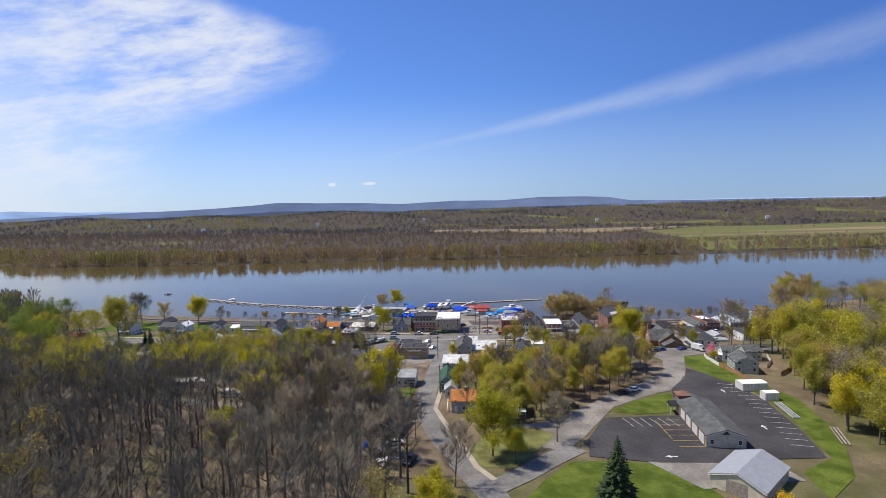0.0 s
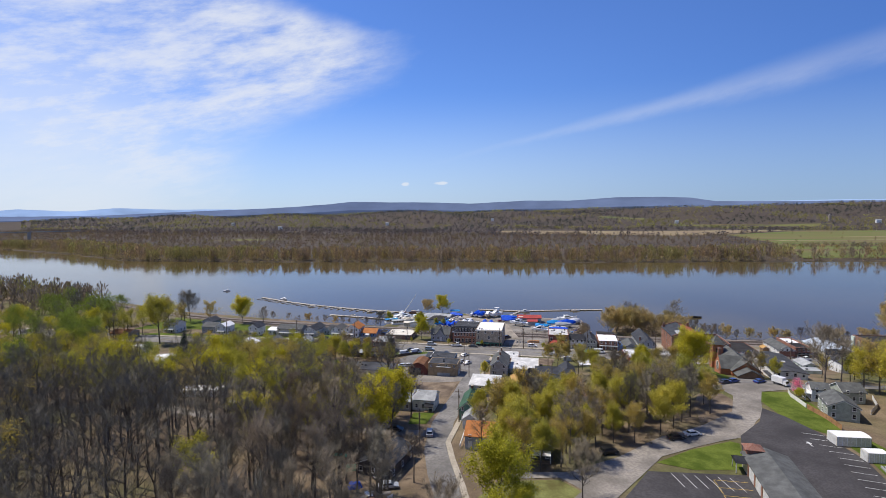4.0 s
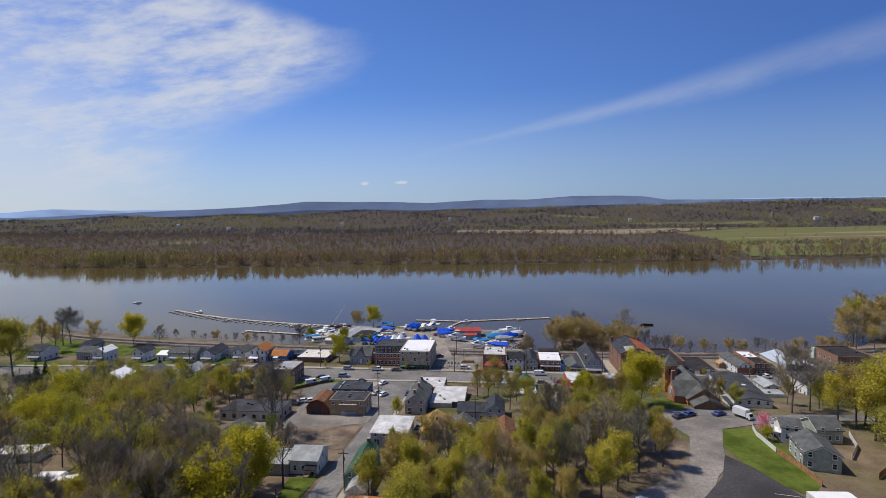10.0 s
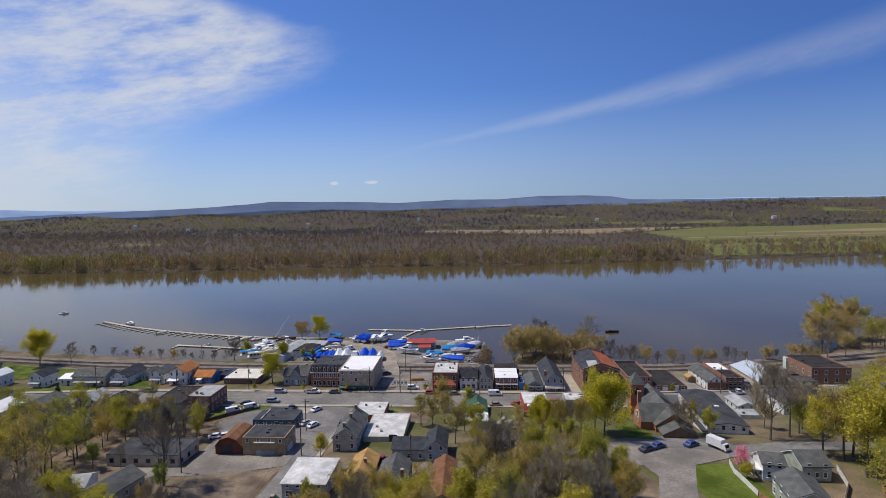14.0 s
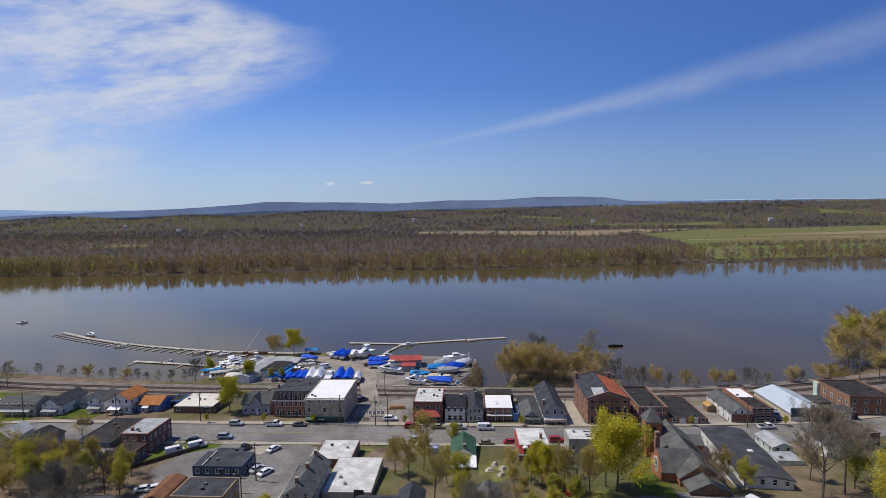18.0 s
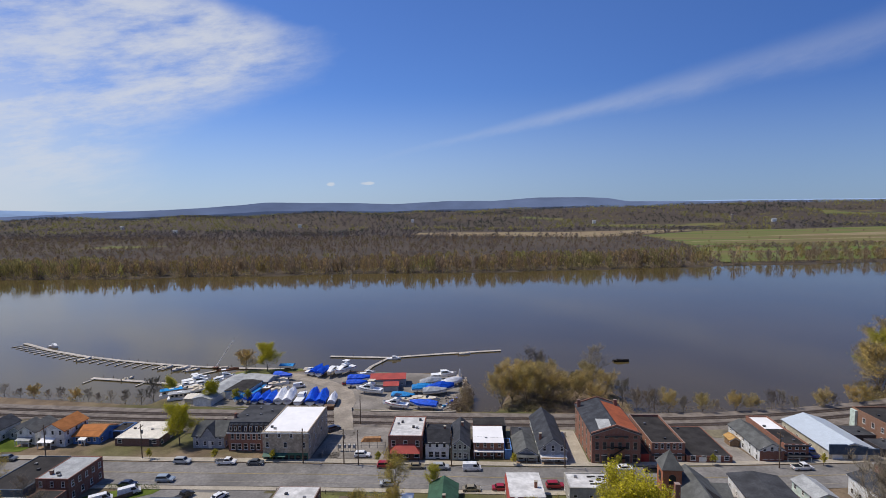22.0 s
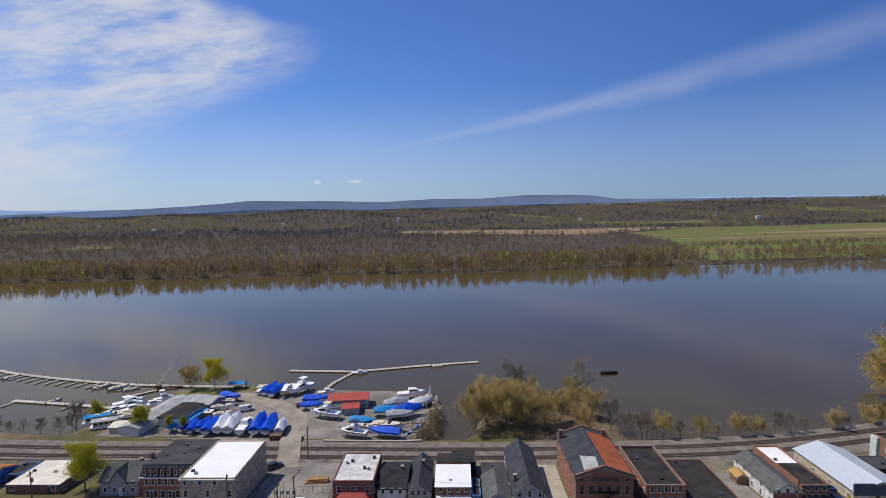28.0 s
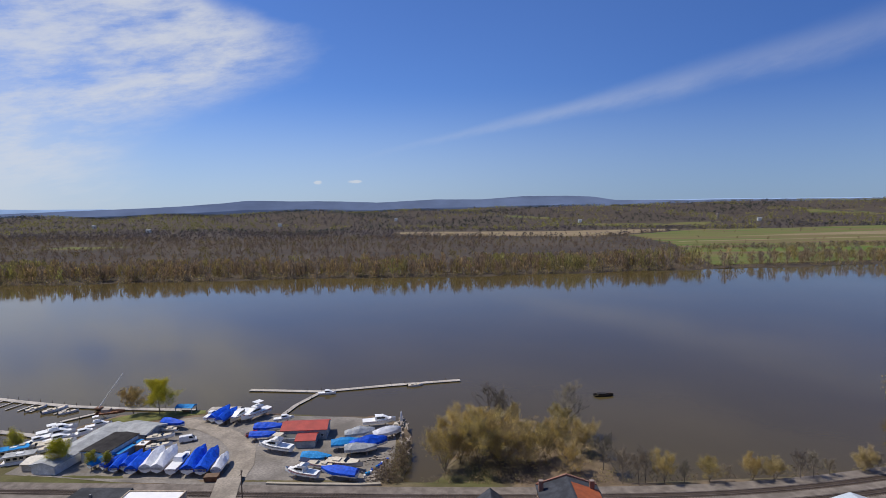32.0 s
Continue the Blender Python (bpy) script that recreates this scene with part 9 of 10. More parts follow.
scatter(440, ((-175, -250), (-24, -250), (-16, -200), (-12, -176), (-26, -128), (-40, -112), (-80, -108), (-175, -118)), (("bare", 6), ("tall", 9), ("budding", 0.4), ("lime", 0.5)), (15, 21), 3, 3.9, " in the hillside woods", keep=(HOUSE_W,) + LANE_KEEP, single=lambda x, y: x > -54 and y > -188)
scatter(15, ((-66, -140), (-40, -138), (-27, -126), (-30, -110), (-44, -108), (-66, -116)), (("lime", 4), ("yellow", 2), ("budding", 2)), (15, 20), 17, 4.4, " beside the lane in the woods", keep=(HOUSE_W,) + LANE_KEEP)
scatter(22, ((-70, -116), (-42, -114), (-28, -124), (-22, -108), (-36, -104), (-46, -96), (-70, -98)), (("budding", 4), ("lime", 4), ("bare", 3)), (12, 16), 4, 4.2, " below the woods", keep=HOUSES_S + LANE_KEEP)
scatter(9, ((-70, -96), (-46, -94), (-40, -88), (-44, -72), (-72, -68)), (("budding", 4), ("green", 2), ("bare", 2)), (6, 9), 25, 5.0, " in the cottage gardens", keep=HOUSES_S)
scatter(64, ((-130, -118), (-72, -112), (-72, -66), (-84, -58), (-130, -66)), (("budding", 4), ("lime", 5.5), ("yellow", 1.5), ("bare", 3)), (12, 17), 24, 4.2, " below the woods", keep=LANE_KEEP, single=False)
scatter(52, ((-84, -56), (-60, -54), (-48, -48), (-52, -38), (-60, -36), (-82, -36), (-104, -42), (-130, -44), (-130, -64)), (("budding", 4), ("bare", 2), ("lime", 3)), (9, 14), 5, 4.2, " behind the shops", keep=(((-98, -54), (-86, -54), (-86, -42), (-98, -42)),), single=lambda x, y: x > -80)
scatter(66, ((-6, -133), (18, -134), (34, -122), (50, -108), (66, -96), (66, -78), (34, -77), (30, -91), (8, -90), (2, -100), (-4, -112)), (("budding", 4), ("lime", 3), ("bare", 2.5)), (12, 17), 6, 4.3, " beside the drive", keep=(((9, -133), (18, -133), (18, -121), (9, -121)), ((-8, -130), (3, -130), (3, -115), (-8, -115)), ((22, -90), (30, -90), (30, -70), (22, -70))))
scatter(17, ((32, -66), (64, -64), (66, -44), (60, -30), (40, -46), (30, -52)), (("budding", 3), ("lime", 4), ("pale", 2)), (7, 10), 7, 4.2, " on the back plots", keep=(((36, -62), (45, -62), (45, -50), (36, -50)), ((57, -53), (63, -53), (63, -47), (57, -47))))
scatter(190, ((111, -101), (122, -84), (142, -58), (170, -60), (230, -120), (230, -220), (150, -230), (94, -176), (99, -152), (103.5, -134), (107, -117)), (("lime", 5), ("yellow", 1.5), ("bare", 4), ("budding", 4)), (15, 22), 8, 4.2, " on the eastern slope", single=lambda x, y: x < 116)
scatter(85, ((104.5, -124), (112, -101), (123, -85), (140, -61), (158, -62), (162, -120), (140, -190), (108, -192), (97, -168), (100, -150)), (("lime", 5), ("yellow", 2), ("budding", 3), ("bare", 2.5)), (15, 21), 19, 3.4, " on the eastern slope", single=lambda x, y: x < 111)
scatter(50, ((136, -50), (160, -60), (230, -90), (230, 0), (190, 10), (168, -14), (166, -34), (140, -34)), (("lime", 4), ("yellow", 2), ("bare", 3), ("budding", 3)), (10, 15), 9, 4.6, " beside the eastern houses", keep=(((132, -30), (160, -30), (160, -6), (132, -6)),), single=False)
scatter(44, ((186, 46), (215, 52), (232, 70), (300, 112), (330, 96), (290, 66), (232, 54), (205, 44)), (("pale", 3), ("willow", 3), ("lime", 2), ("bare", 2)), (12, 20), 10, 3.6, " on the wooded spit", single=False)
scatter(215, ((-330, -70), (-196, -70), (-130, -78), (-120, -118), (-175, -122), (-175, -170), (-330, -170)), (("lime", 5), ("yellow", 3), ("budding", 3), ("green", 0.8), ("bare", 2)), (13, 18), 12, 4.3, "", single=False)
scatter(30, ((-212, -78), (-150, -84), (-146, -76), (-166, -64), (-190, -64), (-196, -48), (-214, -40)), (("lime", 4), ("yellow", 3), ("budding", 2), ("green", 1)), (11, 16), 18, 4.4, "", single=False)
scatter(60, ((-300, -60), (-212, -52), (-210, -12), (-228, 20), (-300, 40)), (("green", 4), ("lime", 3), ("bare", 2), ("yellow", 2)), (13, 19), 13, 5.0, "", keep=(((-242, -6), (-226, -6), (-226, 6), (-242, 6)),), single=False)
scatter(20, ((-160, -40), (-140, -44), (-104, -40), (-88, -36), (-84, -18), (-100, -14), (-160, -24)), (("lime", 3), ("budding", 3), ("yellow", 1)), (7, 11), 14, 5.0, "", keep=tuple(((a - 1, c - 1), (b + 1, c - 1), (b + 1, d + 1), (a - 1, d + 1)) for a, b, c, d in ((-137, -127, -36, -27), (-126, -116, -30, -20), (-114.5, -107.5, -38, -29), (-109.5, -102.5, -24, -16), (-100, -90, -30, -19), (-150, -142, -22, -15))), single=False)
root = tagged(new("outer_woods"), "outer woods of bare, budding and lime trees", "woods", kind="stuff")
for mat_name, pieces in REST.items():
    me = bulk_mesh("woods_" + mat_name, np.concatenate([v for v, m in pieces]), [loops_of(m) for v, m in pieces], [len(v) for v, m in pieces])
    me.materials.append(MAT[mat_name])
    o = tagged(new("foliage" if "leaf" in mat_name or mat_name == "bud" else "wood", me), kind="stuff")
    o.parent = root


# ------------------------------------------------------------------ brush, far woods and fields
def foliage_cloud(name, spots, size_of, quads, label, mat="forest", squash=0.7):
    """Many bushes as one mesh of loose clumps, one tint for each plant. spots: x, y, z, height, (r, g, b)."""
    rng = np.random.default_rng(len(spots) * 7 + quads)
    sp = np.array([s[:4] for s in spots])
    tint = np.array([s[4] for s in spots])
    n = len(sp)
    k = quads
    h = sp[:, 3][:, None]
    t = rng.random((n, k))
    rad = size_of * h * np.sqrt(rng.random((n, k))) * (0.45 + 0.9 * np.sin(np.pi * np.clip(t * 0.85 + 0.12, 0, 1)))
    ang = rng.random((n, k)) * 2 * np.pi
    c = np.stack([sp[:, :1] + rad * np.cos(ang), sp[:, 1:2] + rad * np.sin(ang), sp[:, 2:3] + h * t], -1)
    u = rng.normal(size=(n, k, 3))
    u /= np.linalg.norm(u, axis=-1, keepdims=True)
    v = rng.normal(size=(n, k, 3))
    w = v - u * np.sum(u * v, -1, keepdims=True)
    w /= np.linalg.norm(w, axis=-1, keepdims=True)
    s = (h * size_of * rng.uniform(0.22, 0.5, (n, k)) * squash)[..., None]
    quad = np.stack([c - u * s, c + w * s * 0.55, c + u * s, c - w * s * 0.55], 2).reshape(-1, 3)
    col = np.repeat(tint * rng.uniform(0.8, 1.15, (n, 1)), k * 4, 0)
    me = bulk_mesh(name, quad, [(np.arange(len(quad)), np.full(n * k, 4))], [len(quad)])
    at = me.color_attributes.new("tint", "FLOAT_COLOR", "POINT")
    at.data.foreach_set("color", np.c_[col, np.ones(len(quad))].ravel())
    me.materials.append(MAT[mat])
    return tagged(new(name, me), label, "woods", kind="stuff")


def stroke_woods(name, spots, strokes, label, wide=0.30, low=0.10, thin=0.030):
    """Leafless woods seen from afar as one mesh: for each tree a stem and a rounded fan of rising branches. spots: x, y, z, height, (r, g, b)."""
    rng = np.random.default_rng(len(spots) * 5 + strokes)
    sp, tint = np.array([q[:4] for q in spots]), np.array([q[4] for q in spots])
    n, k = len(sp), strokes
    h = sp[:, 3][:, None]
    fat = wide * rng.uniform(0.75, 1.3, (n, 1))
    t = 1 - rng.random((n, k)) ** 1.15
    ring = np.sqrt(np.clip(1 - ((t - 0.52) / 0.52) ** 2, 0.02, 1))
    rad = fat * h * ring * np.sqrt(rng.random((n, k)))
    ang = rng.random((n, k)) * 2 * np.pi
    tip = np.stack([sp[:, :1] + rad * np.cos(ang), sp[:, 1:2] + rad * np.sin(ang), sp[:, 2:3] + h * (low + (0.97 - low) * t)], -1)
    back = h * rng.uniform(0.14, 0.30, (n, k))
    foot = np.stack([sp[:, :1] + rad * np.cos(ang) * rng.uniform(0.3, 0.8, (n, k)), sp[:, 1:2] + rad * np.sin(ang) * rng.uniform(0.3, 0.8, (n, k)), tip[..., 2] - back], -1)
    turn = rng.random((n, k)) * np.pi
    side = np.stack([np.cos(turn), np.sin(turn), 0 * turn], -1) * (h * thin * rng.uniform(0.6, 1.5, (n, k)))[..., None]
    mid = foot * 0.4 + tip * 0.6
    verts = [np.stack([foot, mid - side, tip, mid + side], 2).reshape(-1, 3)]
    tone = tint[:, None] * rng.uniform(0.85, 1.15, (n, 1, 1)) * rng.uniform(0.82, 1.18, (n, k, 1))
    col = [np.repeat(tone.reshape(-1, 3), 4, 0)]
    r = np.maximum(0.2, sp[:, 3] * 0.016)
    a = rng.random(n) * np.pi
    top = sp[:, :3] + np.stack([rng.normal(0, 0.5, n), rng.normal(0, 0.5, n), sp[:, 3] * 0.72], -1)
    base = sp[:, :3] - [0, 0, 0.6]
    for ex, ey in ((np.cos(a) * r, np.sin(a) * r), (-np.sin(a) * r, np.cos(a) * r)):
        e = np.stack([ex, ey, 0 * ex], -1)
        verts.append(np.stack([base + e, base - e, top - e * 0.3, top + e * 0.3], 1).reshape(-1, 3))
        col.append(np.repeat(tint * rng.uniform(0.5, 0.8, (n, 1)), 4, 0))
    v = np.concatenate(verts)
    count = len(v) // 4
    me = bulk_mesh(name, v, [(np.arange(len(v)), np.full(count, 4))], [len(v)])
    at = me.color_attributes.new("tint", "FLOAT_COLOR", "POINT")
    at.data.foreach_set("color", np.c_[np.concatenate(col), np.ones(len(v))].ravel())
    me.materials.append(MAT["forest"])
    return tagged(new(name, me), label, "woods", kind="stuff")


BROWN, GREY, OLIVE, LIME, DARK, TAN = (0.232, 0.176, 0.130), (0.215, 0.178, 0.152), (0.252, 0.212, 0.095), (0.31, 0.285, 0.105), (0.075, 0.096, 0.070), (0.30, 0.225, 0.13)
# bare-wood brown turned purplish, with the far hills' haze painted in
MAUVE = (0.212, 0.172, 0.165)
rng = np.random.default_rng(21)


def toned(c, r, g, b):
    return c[0] * r, c[1] * g, c[2] * b




def picks(n, choices, weights):
    return [choices[i] for i in rng.choice(len(choices), n, p=np.array(weights) / sum(weights))]


def band(n, x0, x1, d0, d1, h0, h1, choices, weights, power=1.0):
    """Plants behind the far shore: from d0 to d1 metres inland."""
    x = rng.uniform(x0, x1, n)
    y = np.interp(x, BANK_X, BANK_Y) + d0 + (d1 - d0) * rng.random(n) ** power
    return x, y, rng.uniform(h0, h1, n), picks(n, choices, weights)


def in_field(x, y):
    return np.max([inside(f, np.asarray(x), np.asarray(y)) for f in FIELDS], 0) > 0


def field_material(name, a, b, c):
    """Long bands of crop and stubble lying across the plain."""
    m = material(name, a, 1.0, 0.15, 0.02, 0.3, 0.0)
    nt = m.node_tree
    bs = nt.nodes["Principled BSDF"]
    pos = node(nt, "ShaderNodeNewGeometry").outputs["Position"]
    turned = node(nt, "ShaderNodeMapping")
    turned.inputs["Rotation"].default_value, turned.inputs["Scale"].default_value = (0, 0, radians(-11)), (0.0011, 0.017, 1)
    nt.links.new(pos, turned.inputs["Vector"])
    n1 = noise_tex(nt, turned.outputs[0], 1.0, 3, 0.5)
    n2 = noise_tex(nt, mapped(nt, pos, (0.004, 0.02, 1)), 1.0, 4, 0.6)
    col = mix(nt, ramp(nt, n1, 0.40, 0.50), a, b)
    col = mix(nt, ramp(nt, n1, 0.56, 0.62), col, c)
    col = mix(nt, ramp(nt, n2, 0.35, 0.7, 0.0, 0.5), col, tuple((p + q) * 0.42 for p, q in zip(a, c)))
    nt.links.new(col, bs.inputs["Base Color"])
    return m


MAT["field_green"] = field_material("field_bands", (0.098, 0.150, 0.030), (0.160, 0.150, 0.055), (0.170, 0.108, 0.070))
FIELDS = [((395, 578), (640, 618), (1500, 778), (2600, 1020), (2600, 2050), (1500, 1850), (950, 1750), (560, 1400), (520, 1000)),
          ((-60, 1500), (420, 1330), (900, 1760), (300, 1760), (-200, 1720)), ((-900, 1010), (-760, 1010), (-700, 1090), (-880, 1110)), ((600, 2150), (1000, 2080), (1300, 2300), (760, 2340)), ((1900, 2600), (2500, 2500), (2700, 2800), (2050, 2850)), ((300, 2500), (520, 2450), (560, 2600), (330, 2640))]
for i, f in enumerate(FIELDS):
    solid(f"field_{i + 1}", drape(list(f), 0.5, 30.0), "field_tan" if i == 1 else "field_green", "flat farm field on the far plain" if i != 1 else "tan reed marsh on the far plain", "field")
solid("field_strip", drape([(760, 1250), (1250, 1290), (2200, 1700), (2000, 1700), (1200, 1420)], 0.8, 30.0), "field_tan", "tan ploughed strip across the far fields", "field")
solid("field_strip", drape([(560, 1050), (1300, 1180), (1300, 1210), (560, 1075)], 0.8, 30.0), "field_tan", "pale stubble strip across the far fields", "field")

spots = []
x, y, h, c = band(3600, -1500, 1150, 2, 110, 14, 20, (BROWN, GREY, OLIVE, TAN), (5, 3.5, 3.2, 1.6))
for *a, z, field in zip(x, y, h, c, land(x, y), inside(FIELDS[0], x, y) > 10):
    if (field and rng.random() < 0.6) or (a[0] > 330 and rng.random() < 0.7):
        continue
    patch = noise.noise(Vector((a[0] / 75, a[1] / 50, 0.7)))
    spots.append((a[0], a[1], z, a[2] * (1 + 0.35 * patch), (OLIVE, LIME)[rng.random() < 0.2] if patch > 0.24 else toned(a[3], 1.12, 1.05, 0.95)))
stroke_woods("far_bank_woods", [q for q in spots if q[0] <= 330], 46, "dense bare woods along the far river bank")
stroke_woods("far_bank_trees", [q for q in spots if q[0] > 330], 80, "scattered bare trees along the far river bank", 0.36, 0.16, 0.022)
spots = []
x, y, h, c = band(2400, -1500, 1100, -2.5, 9, 3, 7.5, (OLIVE, TAN, BROWN), (4, 3, 2))
for *a, z in zip(x, y, h, c, land(x, y)):
    if a[0] > 360 and rng.random() < 0.5:
        continue
    spots.append((a[0], a[1], z, a[2], a[3]))
foliage_cloud("far_bank_brush", spots, 0.5, 16, "low brush at the far water's edge")
spots = []
x, y, h, c = band(8500, -2600, 1500, 90, 950, 7, 13, (BROWN, TAN, OLIVE, GREY), (6, 1.6, 1.0, 4), 0.8)
for *a, z, field in zip(x, y, h, c, land(x, y), in_field(x, y)):
    if field and rng.random() < 0.985:
        continue
    patch = noise.noise(Vector((a[0] / 130, a[1] / 60, 0.1)))
    spots.append((a[0], a[1], z, a[2] * (0.75 if a[0] > 150 else 1), toned(OLIVE if patch > 0.3 else a[3], 0.72, 0.67, 0.66)))
x, y = rng.uniform(430, 1050, 420), rng.uniform(0, 1, 420)
y = np.interp(x, (430, 1050), (800, 890)) + y * 70
for a, b, z in zip(x, y, land(x, y)):
    spots.append((a, b, z, rng.uniform(6, 11), toned((BROWN, GREY, TAN, OLIVE)[int(rng.integers(4))], 0.8, 0.8, 0.8)))
stroke_woods("plain_woods", spots, 20, "brown scrub and bare woods on the far plain", 0.5, 0.05, 0.055)
spots = []
n = 15000
y = 1300 + 2500 * rng.random(n) ** 0.85
x = rng.uniform(-1, 1, n) * (y * 1.05 + 300) - 0.18 * y
for a, b, z, skip in zip(x, y, land(x, y), (y < np.interp(x, BANK_X, BANK_Y) + 700) | in_field(x, y)):
    if skip:
        continue
    tone = noise.noise(Vector((a / 260, b / 260, 0.3)))
    if b < 1900:
        c = (BROWN, MAUVE, GREY)[int(rng.integers(3))]
    elif tone > 0.08:
        c = (LIME, OLIVE)[int(rng.integers(2))]
    elif tone < -0.26 or rng.random() < 0.08:
        c = DARK
    else:
        c = (MAUVE, GREY, BROWN, MAUVE, MAUVE, OLIVE)[int(rng.integers(6))]
    # all but lime and olive darkened and shifted blue, painting distance haze
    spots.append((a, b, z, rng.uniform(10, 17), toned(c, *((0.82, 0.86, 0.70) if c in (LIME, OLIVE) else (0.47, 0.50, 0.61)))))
stroke_woods("hill_woods", spots, 11, "mixed woods of brown, lime and dark green on the far hills, haze tint painted in", 0.62, 0.0, 0.12)
# woods on the near shore, up the river to the west
spots = []
x = rng.uniform(-1500, -235, 4300)
shore = np.interp(x, SHORE_X, SHORE_Y)
y = shore - 12 - rng.random(4300) ** 1.15 * 420
for a, b, z in zip(x, y, land(x, y)):
    if b < -140 or (a > -326 and b > -70) or (a > -420 and 20 < b - (np.interp(a, RAIL_X, RAIL_Y) - 9) < 30):
        continue
    c = (BROWN, GREY, OLIVE, LIME)[int(rng.choice(4, p=(0.34, 0.28, 0.22, 0.16)))] if b > -20 else (OLIVE, LIME, BROWN)[int(rng.integers(3))]
    spots.append((a, b, z, rng.uniform(13, 20), toned(c, 0.74, 0.76, 0.80)))
stroke_woods("west_shore_woods", spots, 48, "dense bare and budding woods up the near shore", 0.32, 0.08, 0.024)
# undergrowth near the town
spots = []


def brush(n, poly, h0, h1, choices, tone_of=0.6):
    xs, ys = [p[0] for p in poly], [p[1] for p in poly]
    got = 0
    while got < n:
        a, b = rng.uniform(min(xs), max(xs)), rng.uniform(min(ys), max(ys))
        if float(inside(poly, a, b)) > 0:
            got += 1
            tone = choices[int(rng.integers(len(choices)))]
            spots.append((a, b, float(land(a, b)), rng.uniform(h0, h1), tuple(c * tone_of for c in tone)))


brush(420, ((-150, -250), (-24, -250), (-14, -190), (-26, -152), (-36, -120), (-80, -108), (-150, -120)), 0.6, 1.8, (TAN, BROWN, OLIVE))
brush(260, ((-6, -133), (18, -136), (34, -124), (62, -101), (68, -84), (34, -77), (30, -91), (8, -92)), 0.8, 2.4, (TAN, BROWN, OLIVE, LIME))
brush(150, ((-58, -36), (-48, -30), (-46, -44), (-56, -52), (-84, -50), (-84, -36)), 0.9, 2.4, (OLIVE, BROWN, TAN))
brush(180, ((32, -66), (64, -64), (66, -44), (58, -30), (40, -46)), 0.6, 1.8, (TAN, BROWN, TAN, OLIVE))
brush(300, ((52, 43), (57, 62), (64, 82), (74, 88), (86, 86), (98, 74), (102, 58), (102, 43)), 1.2, 3.6, (TAN, OLIVE, TAN), 1.05)
brush(190, ((33, 42), (40, 42), (42, 60), (40, 70), (37, 56)), 1.2, 3.6, (BROWN, TAN, BROWN))
brush(260, ((108, -165), (104, -122), (112, -100), (126, -84), (160, -70), (170, -110), (150, -200)), 0.8, 2.4, (TAN, BROWN, OLIVE))
for a in np.arange(-240, 240, 1.1):
    if -88 < a < 46:
        continue
    y0 = np.interp(a, SHORE_X, SHORE_Y)
    if rng.random() < 0.65:
        b = y0 - rng.uniform(0.5, 3.0)
        spots.append((a, b, max(0.2, float(land(a, b))), rng.uniform(1.2, 3.8), (TAN, BROWN, OLIVE, GREY)[int(rng.integers(4))]))
for a in np.arange(-230, -74, 2.4):
    if rng.random() < 0.8:
        b = np.interp(a, RAIL_X, RAIL_Y) - 9.5 - rng.uniform(0, 4)
        spots.append((a, b, float(land(a, b)), rng.uniform(0.8, 2.2), (TAN, BROWN, OLIVE)[int(rng.integers(3))]))
foliage_cloud("undergrowth", spots, 0.5, 26, "tangled spring undergrowth of brown and olive brush", squash=0.42)
spots = [(x, -17.4 + 0.1 * math.sin(x), ground_z(x, -17.4), 1.3, (0.06, 0.10, 0.02)) for x in np.arange(-55, -41, 0.45)]
tagged(foliage_cloud("hedge", spots, 0.42, 60, "clipped green hedge beside the pavement", squash=0.4), category="hedge", kind="structure")
r = tree("yellow", 96.8, -76.5, 3.4, 40, " beside a white fence")
for x, y, h in ((126, 42.5, 5.5), (131, 43, 4), (138, 43, 5.8), (151, 43.5, 6.5), (155, 44, 6.5), (160, 45, 4.5), (171, 47, 6), (176, 48.5, 4.5), (144, 43, 5), (119, 42, 5), (114, 43, 7), (107, 43, 7.5), (186, 52, 5.5), (192, 55, 5), (-115, 53, 5), (-92, 52, 6), (-141, 56, 5), (-128, 54.5, 5), (-157, 59, 5), (-170, 62, 5.5), (-120, 53, 4.5), (-104, 51, 4.8), (-98, 51, 5), (-134, 55, 4), (-148, 57, 4), (-110, 52, 3.6)):
    tree(("willow", "pale", "pale")[int(abs(x)) % 3], x, y, h, x * 13 % 360, " on the river bank")

# ------------------------------------------------------------------ distance: farm silo, houses on the hill, glowing haze-blue ridges
r = thing("silo", pose(1330, 2400, ground_z(1330, 2400)), "pale farm silo on the far hillside", "silo")
part("drum", Shape().tube((0, 0, 0), (0, 0, 26), 6, 6, 12), "old_wood", r)
part("dome", Shape().tube((0, 0, 26.02), (0, 0, 30), 6, 1.5, 12), "steel", r)
for x, y, wd in ((-1210, 1960, 18), (-800, 2350, 16), (-1650, 2250, 16), (640, 2300, 16), (1500, 2350, 20), (-250, 2500, 14)):
    z = ground_z(x, y)
    r = thing("farmhouse", pose(x, y, z), "white farm building on the far hillside", "house", "far farm buildings")
    part("wall", Shape().box(-wd / 2, wd / 2, -5, 5, -2, 14), "trim", r)
    part("roof", Shape().prism([(-6, 13.8), (6, 13.8), (0, 17)], "x", -wd / 2 - 1, wd / 2 + 1), "roof_pale", r)


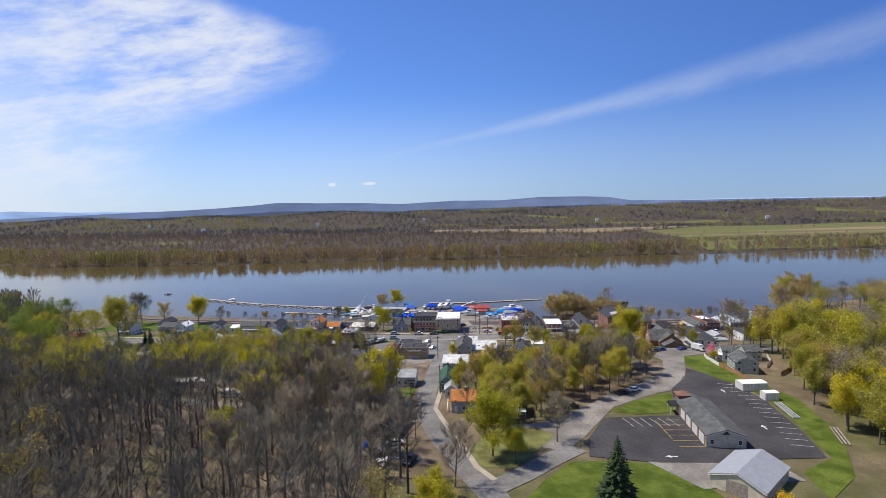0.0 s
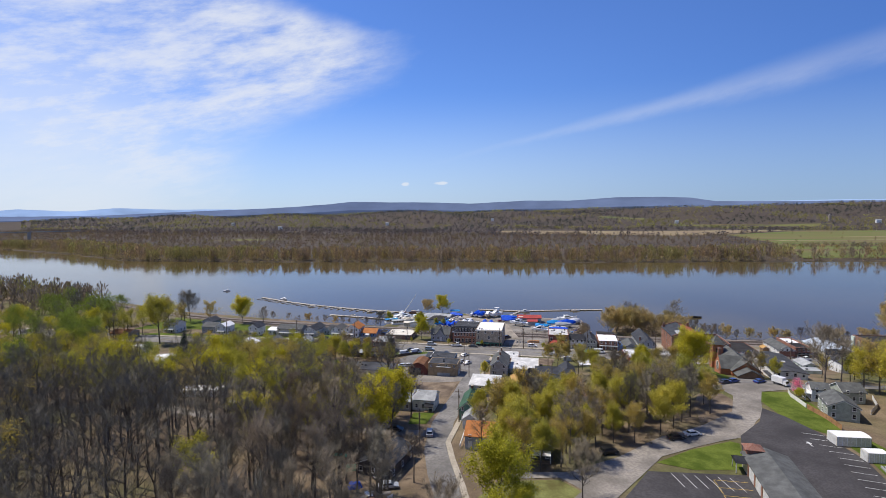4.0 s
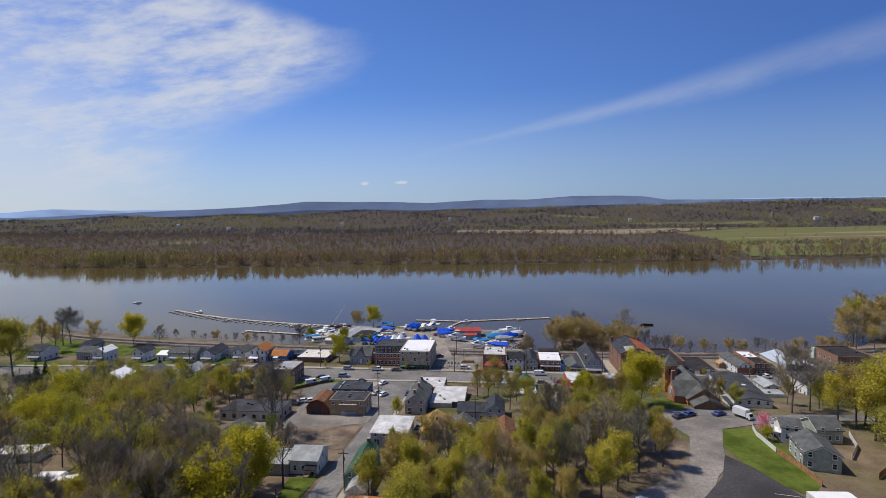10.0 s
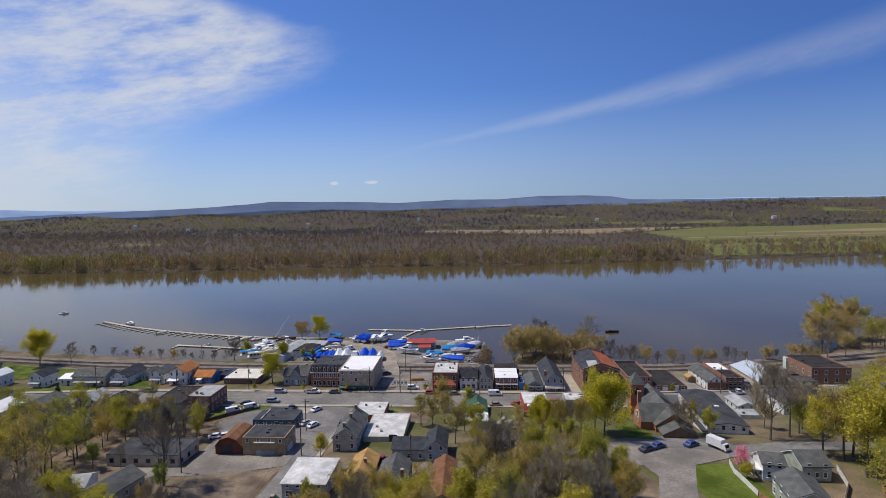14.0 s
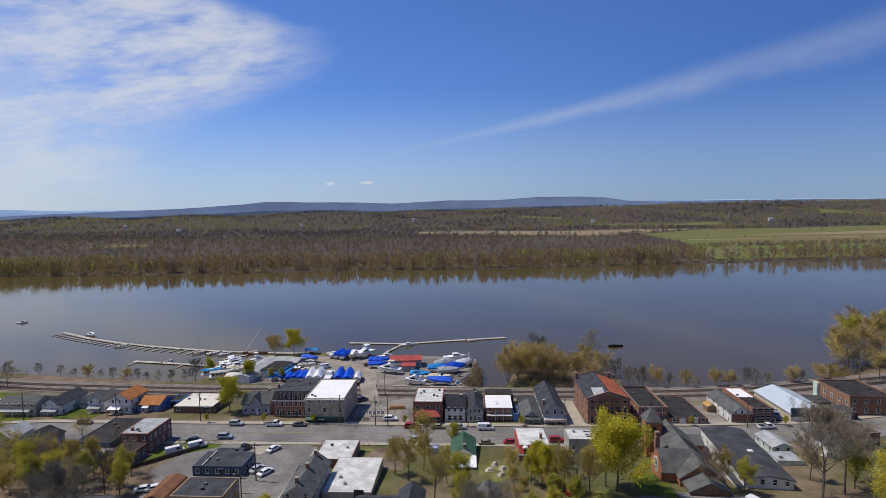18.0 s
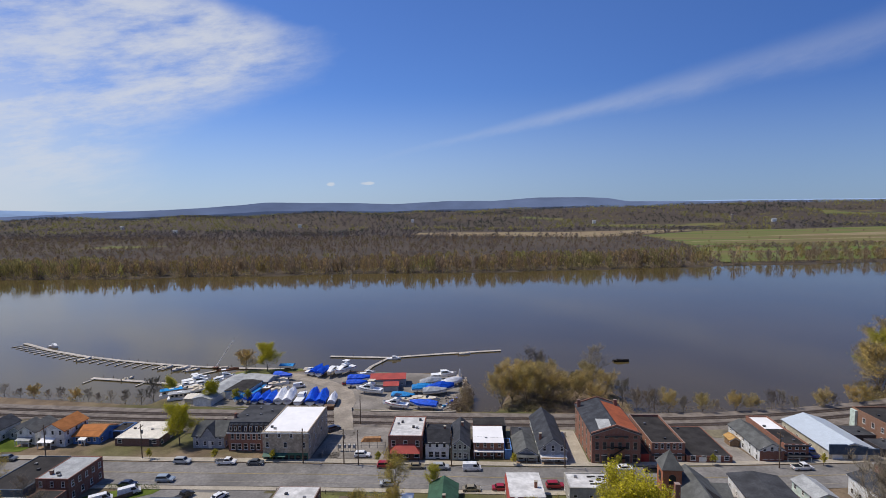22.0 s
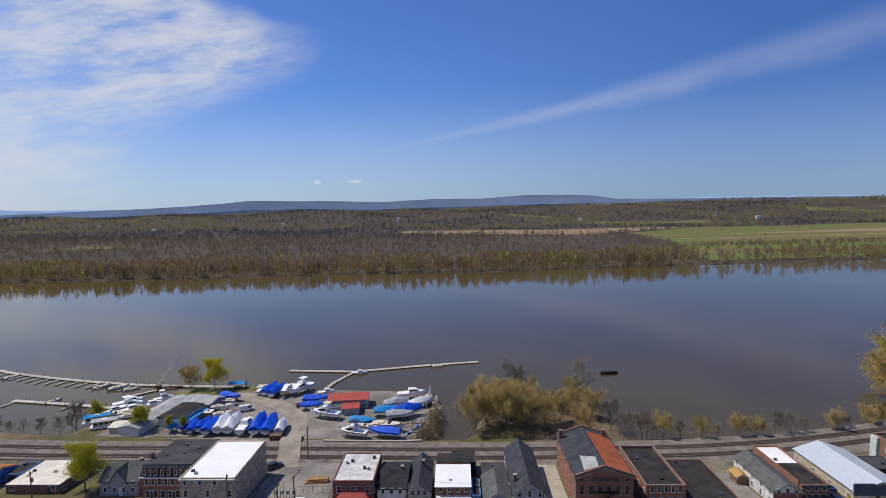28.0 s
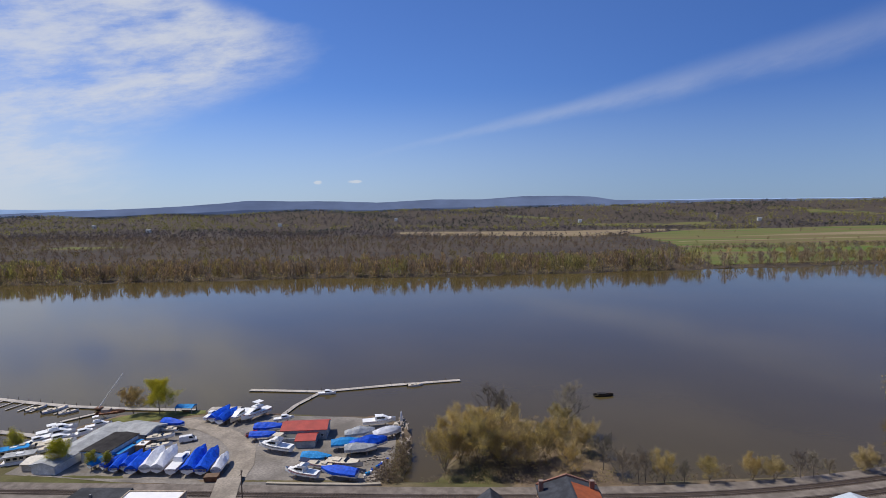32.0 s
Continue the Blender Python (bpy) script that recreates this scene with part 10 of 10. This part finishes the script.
def ridge(name, dist, azimuths, heights, colour, glow, label):
    m = bpy.data.materials.new(name)
    m.use_nodes = True
    nt = m.node_tree
    b = nt.nodes["Principled BSDF"]
    pos = node(nt, "ShaderNodeNewGeometry").outputs["Position"]
    nz = noise_tex(nt, mapped(nt, pos, (0.004, 0.004, 0.012)), 1.0, 5)
    # aerial haze painted into the base colour, and brightened by emission
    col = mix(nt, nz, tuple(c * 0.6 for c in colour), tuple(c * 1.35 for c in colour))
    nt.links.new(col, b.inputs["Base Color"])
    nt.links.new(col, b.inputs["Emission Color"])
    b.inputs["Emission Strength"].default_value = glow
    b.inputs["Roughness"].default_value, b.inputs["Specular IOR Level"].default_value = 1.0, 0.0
    s = Shape()
    az = np.linspace(azimuths[0], azimuths[-1], 260)
    hh = np.interp(az, azimuths, heights)
    rg = np.random.default_rng(3)
    jit = np.convolve(rg.normal(0, 1, 300), np.ones(9) / 9, "same")[:260] * 4
    rows = []
    for a, h, j in zip(az, hh, jit):
        sx, cy = math.sin(radians(a)), math.cos(radians(a))
        rows.append([(sx * dist, cy * dist - 150, -40), (sx * dist * 1.01, cy * dist * 1.01 - 150, h * 0.6), (sx * dist * 1.03, cy * dist * 1.03 - 150, h + j)])
    for p, q in zip(rows, rows[1:]):
        for k in range(2):
            s.quad(p[k], q[k], q[k + 1], p[k + 1])
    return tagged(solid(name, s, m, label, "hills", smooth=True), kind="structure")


ridge("backdrop_mountains", 4760, (-80, -61, -55, -52, -48, -44.6, -40, -35, -20, 0, 20, 27, 38, 60), (80, 94, 102, 136, 119, 146, 130, 130, 120, 120, 160, 158, 146, 120), (0.22, 0.31, 0.46), 0.42, "mountains on the horizon, painted pale haze blue and glowing")
ridge("backdrop_hills", 4620, (-80, -60, -46, -42, -36, -28, -24, -21.5, -14.3, -8, -1.7, 3.3, 8.3, 13, 15.5, 17.8, 27, 38, 60), (70, 74, 84, 98, 118, 148, 172, 192, 186, 168, 192, 188, 210, 204, 192, 158, 148, 138, 118), (0.090, 0.118, 0.190), 0.50, "long forested ridge beyond the plain, painted haze blue and glowing")
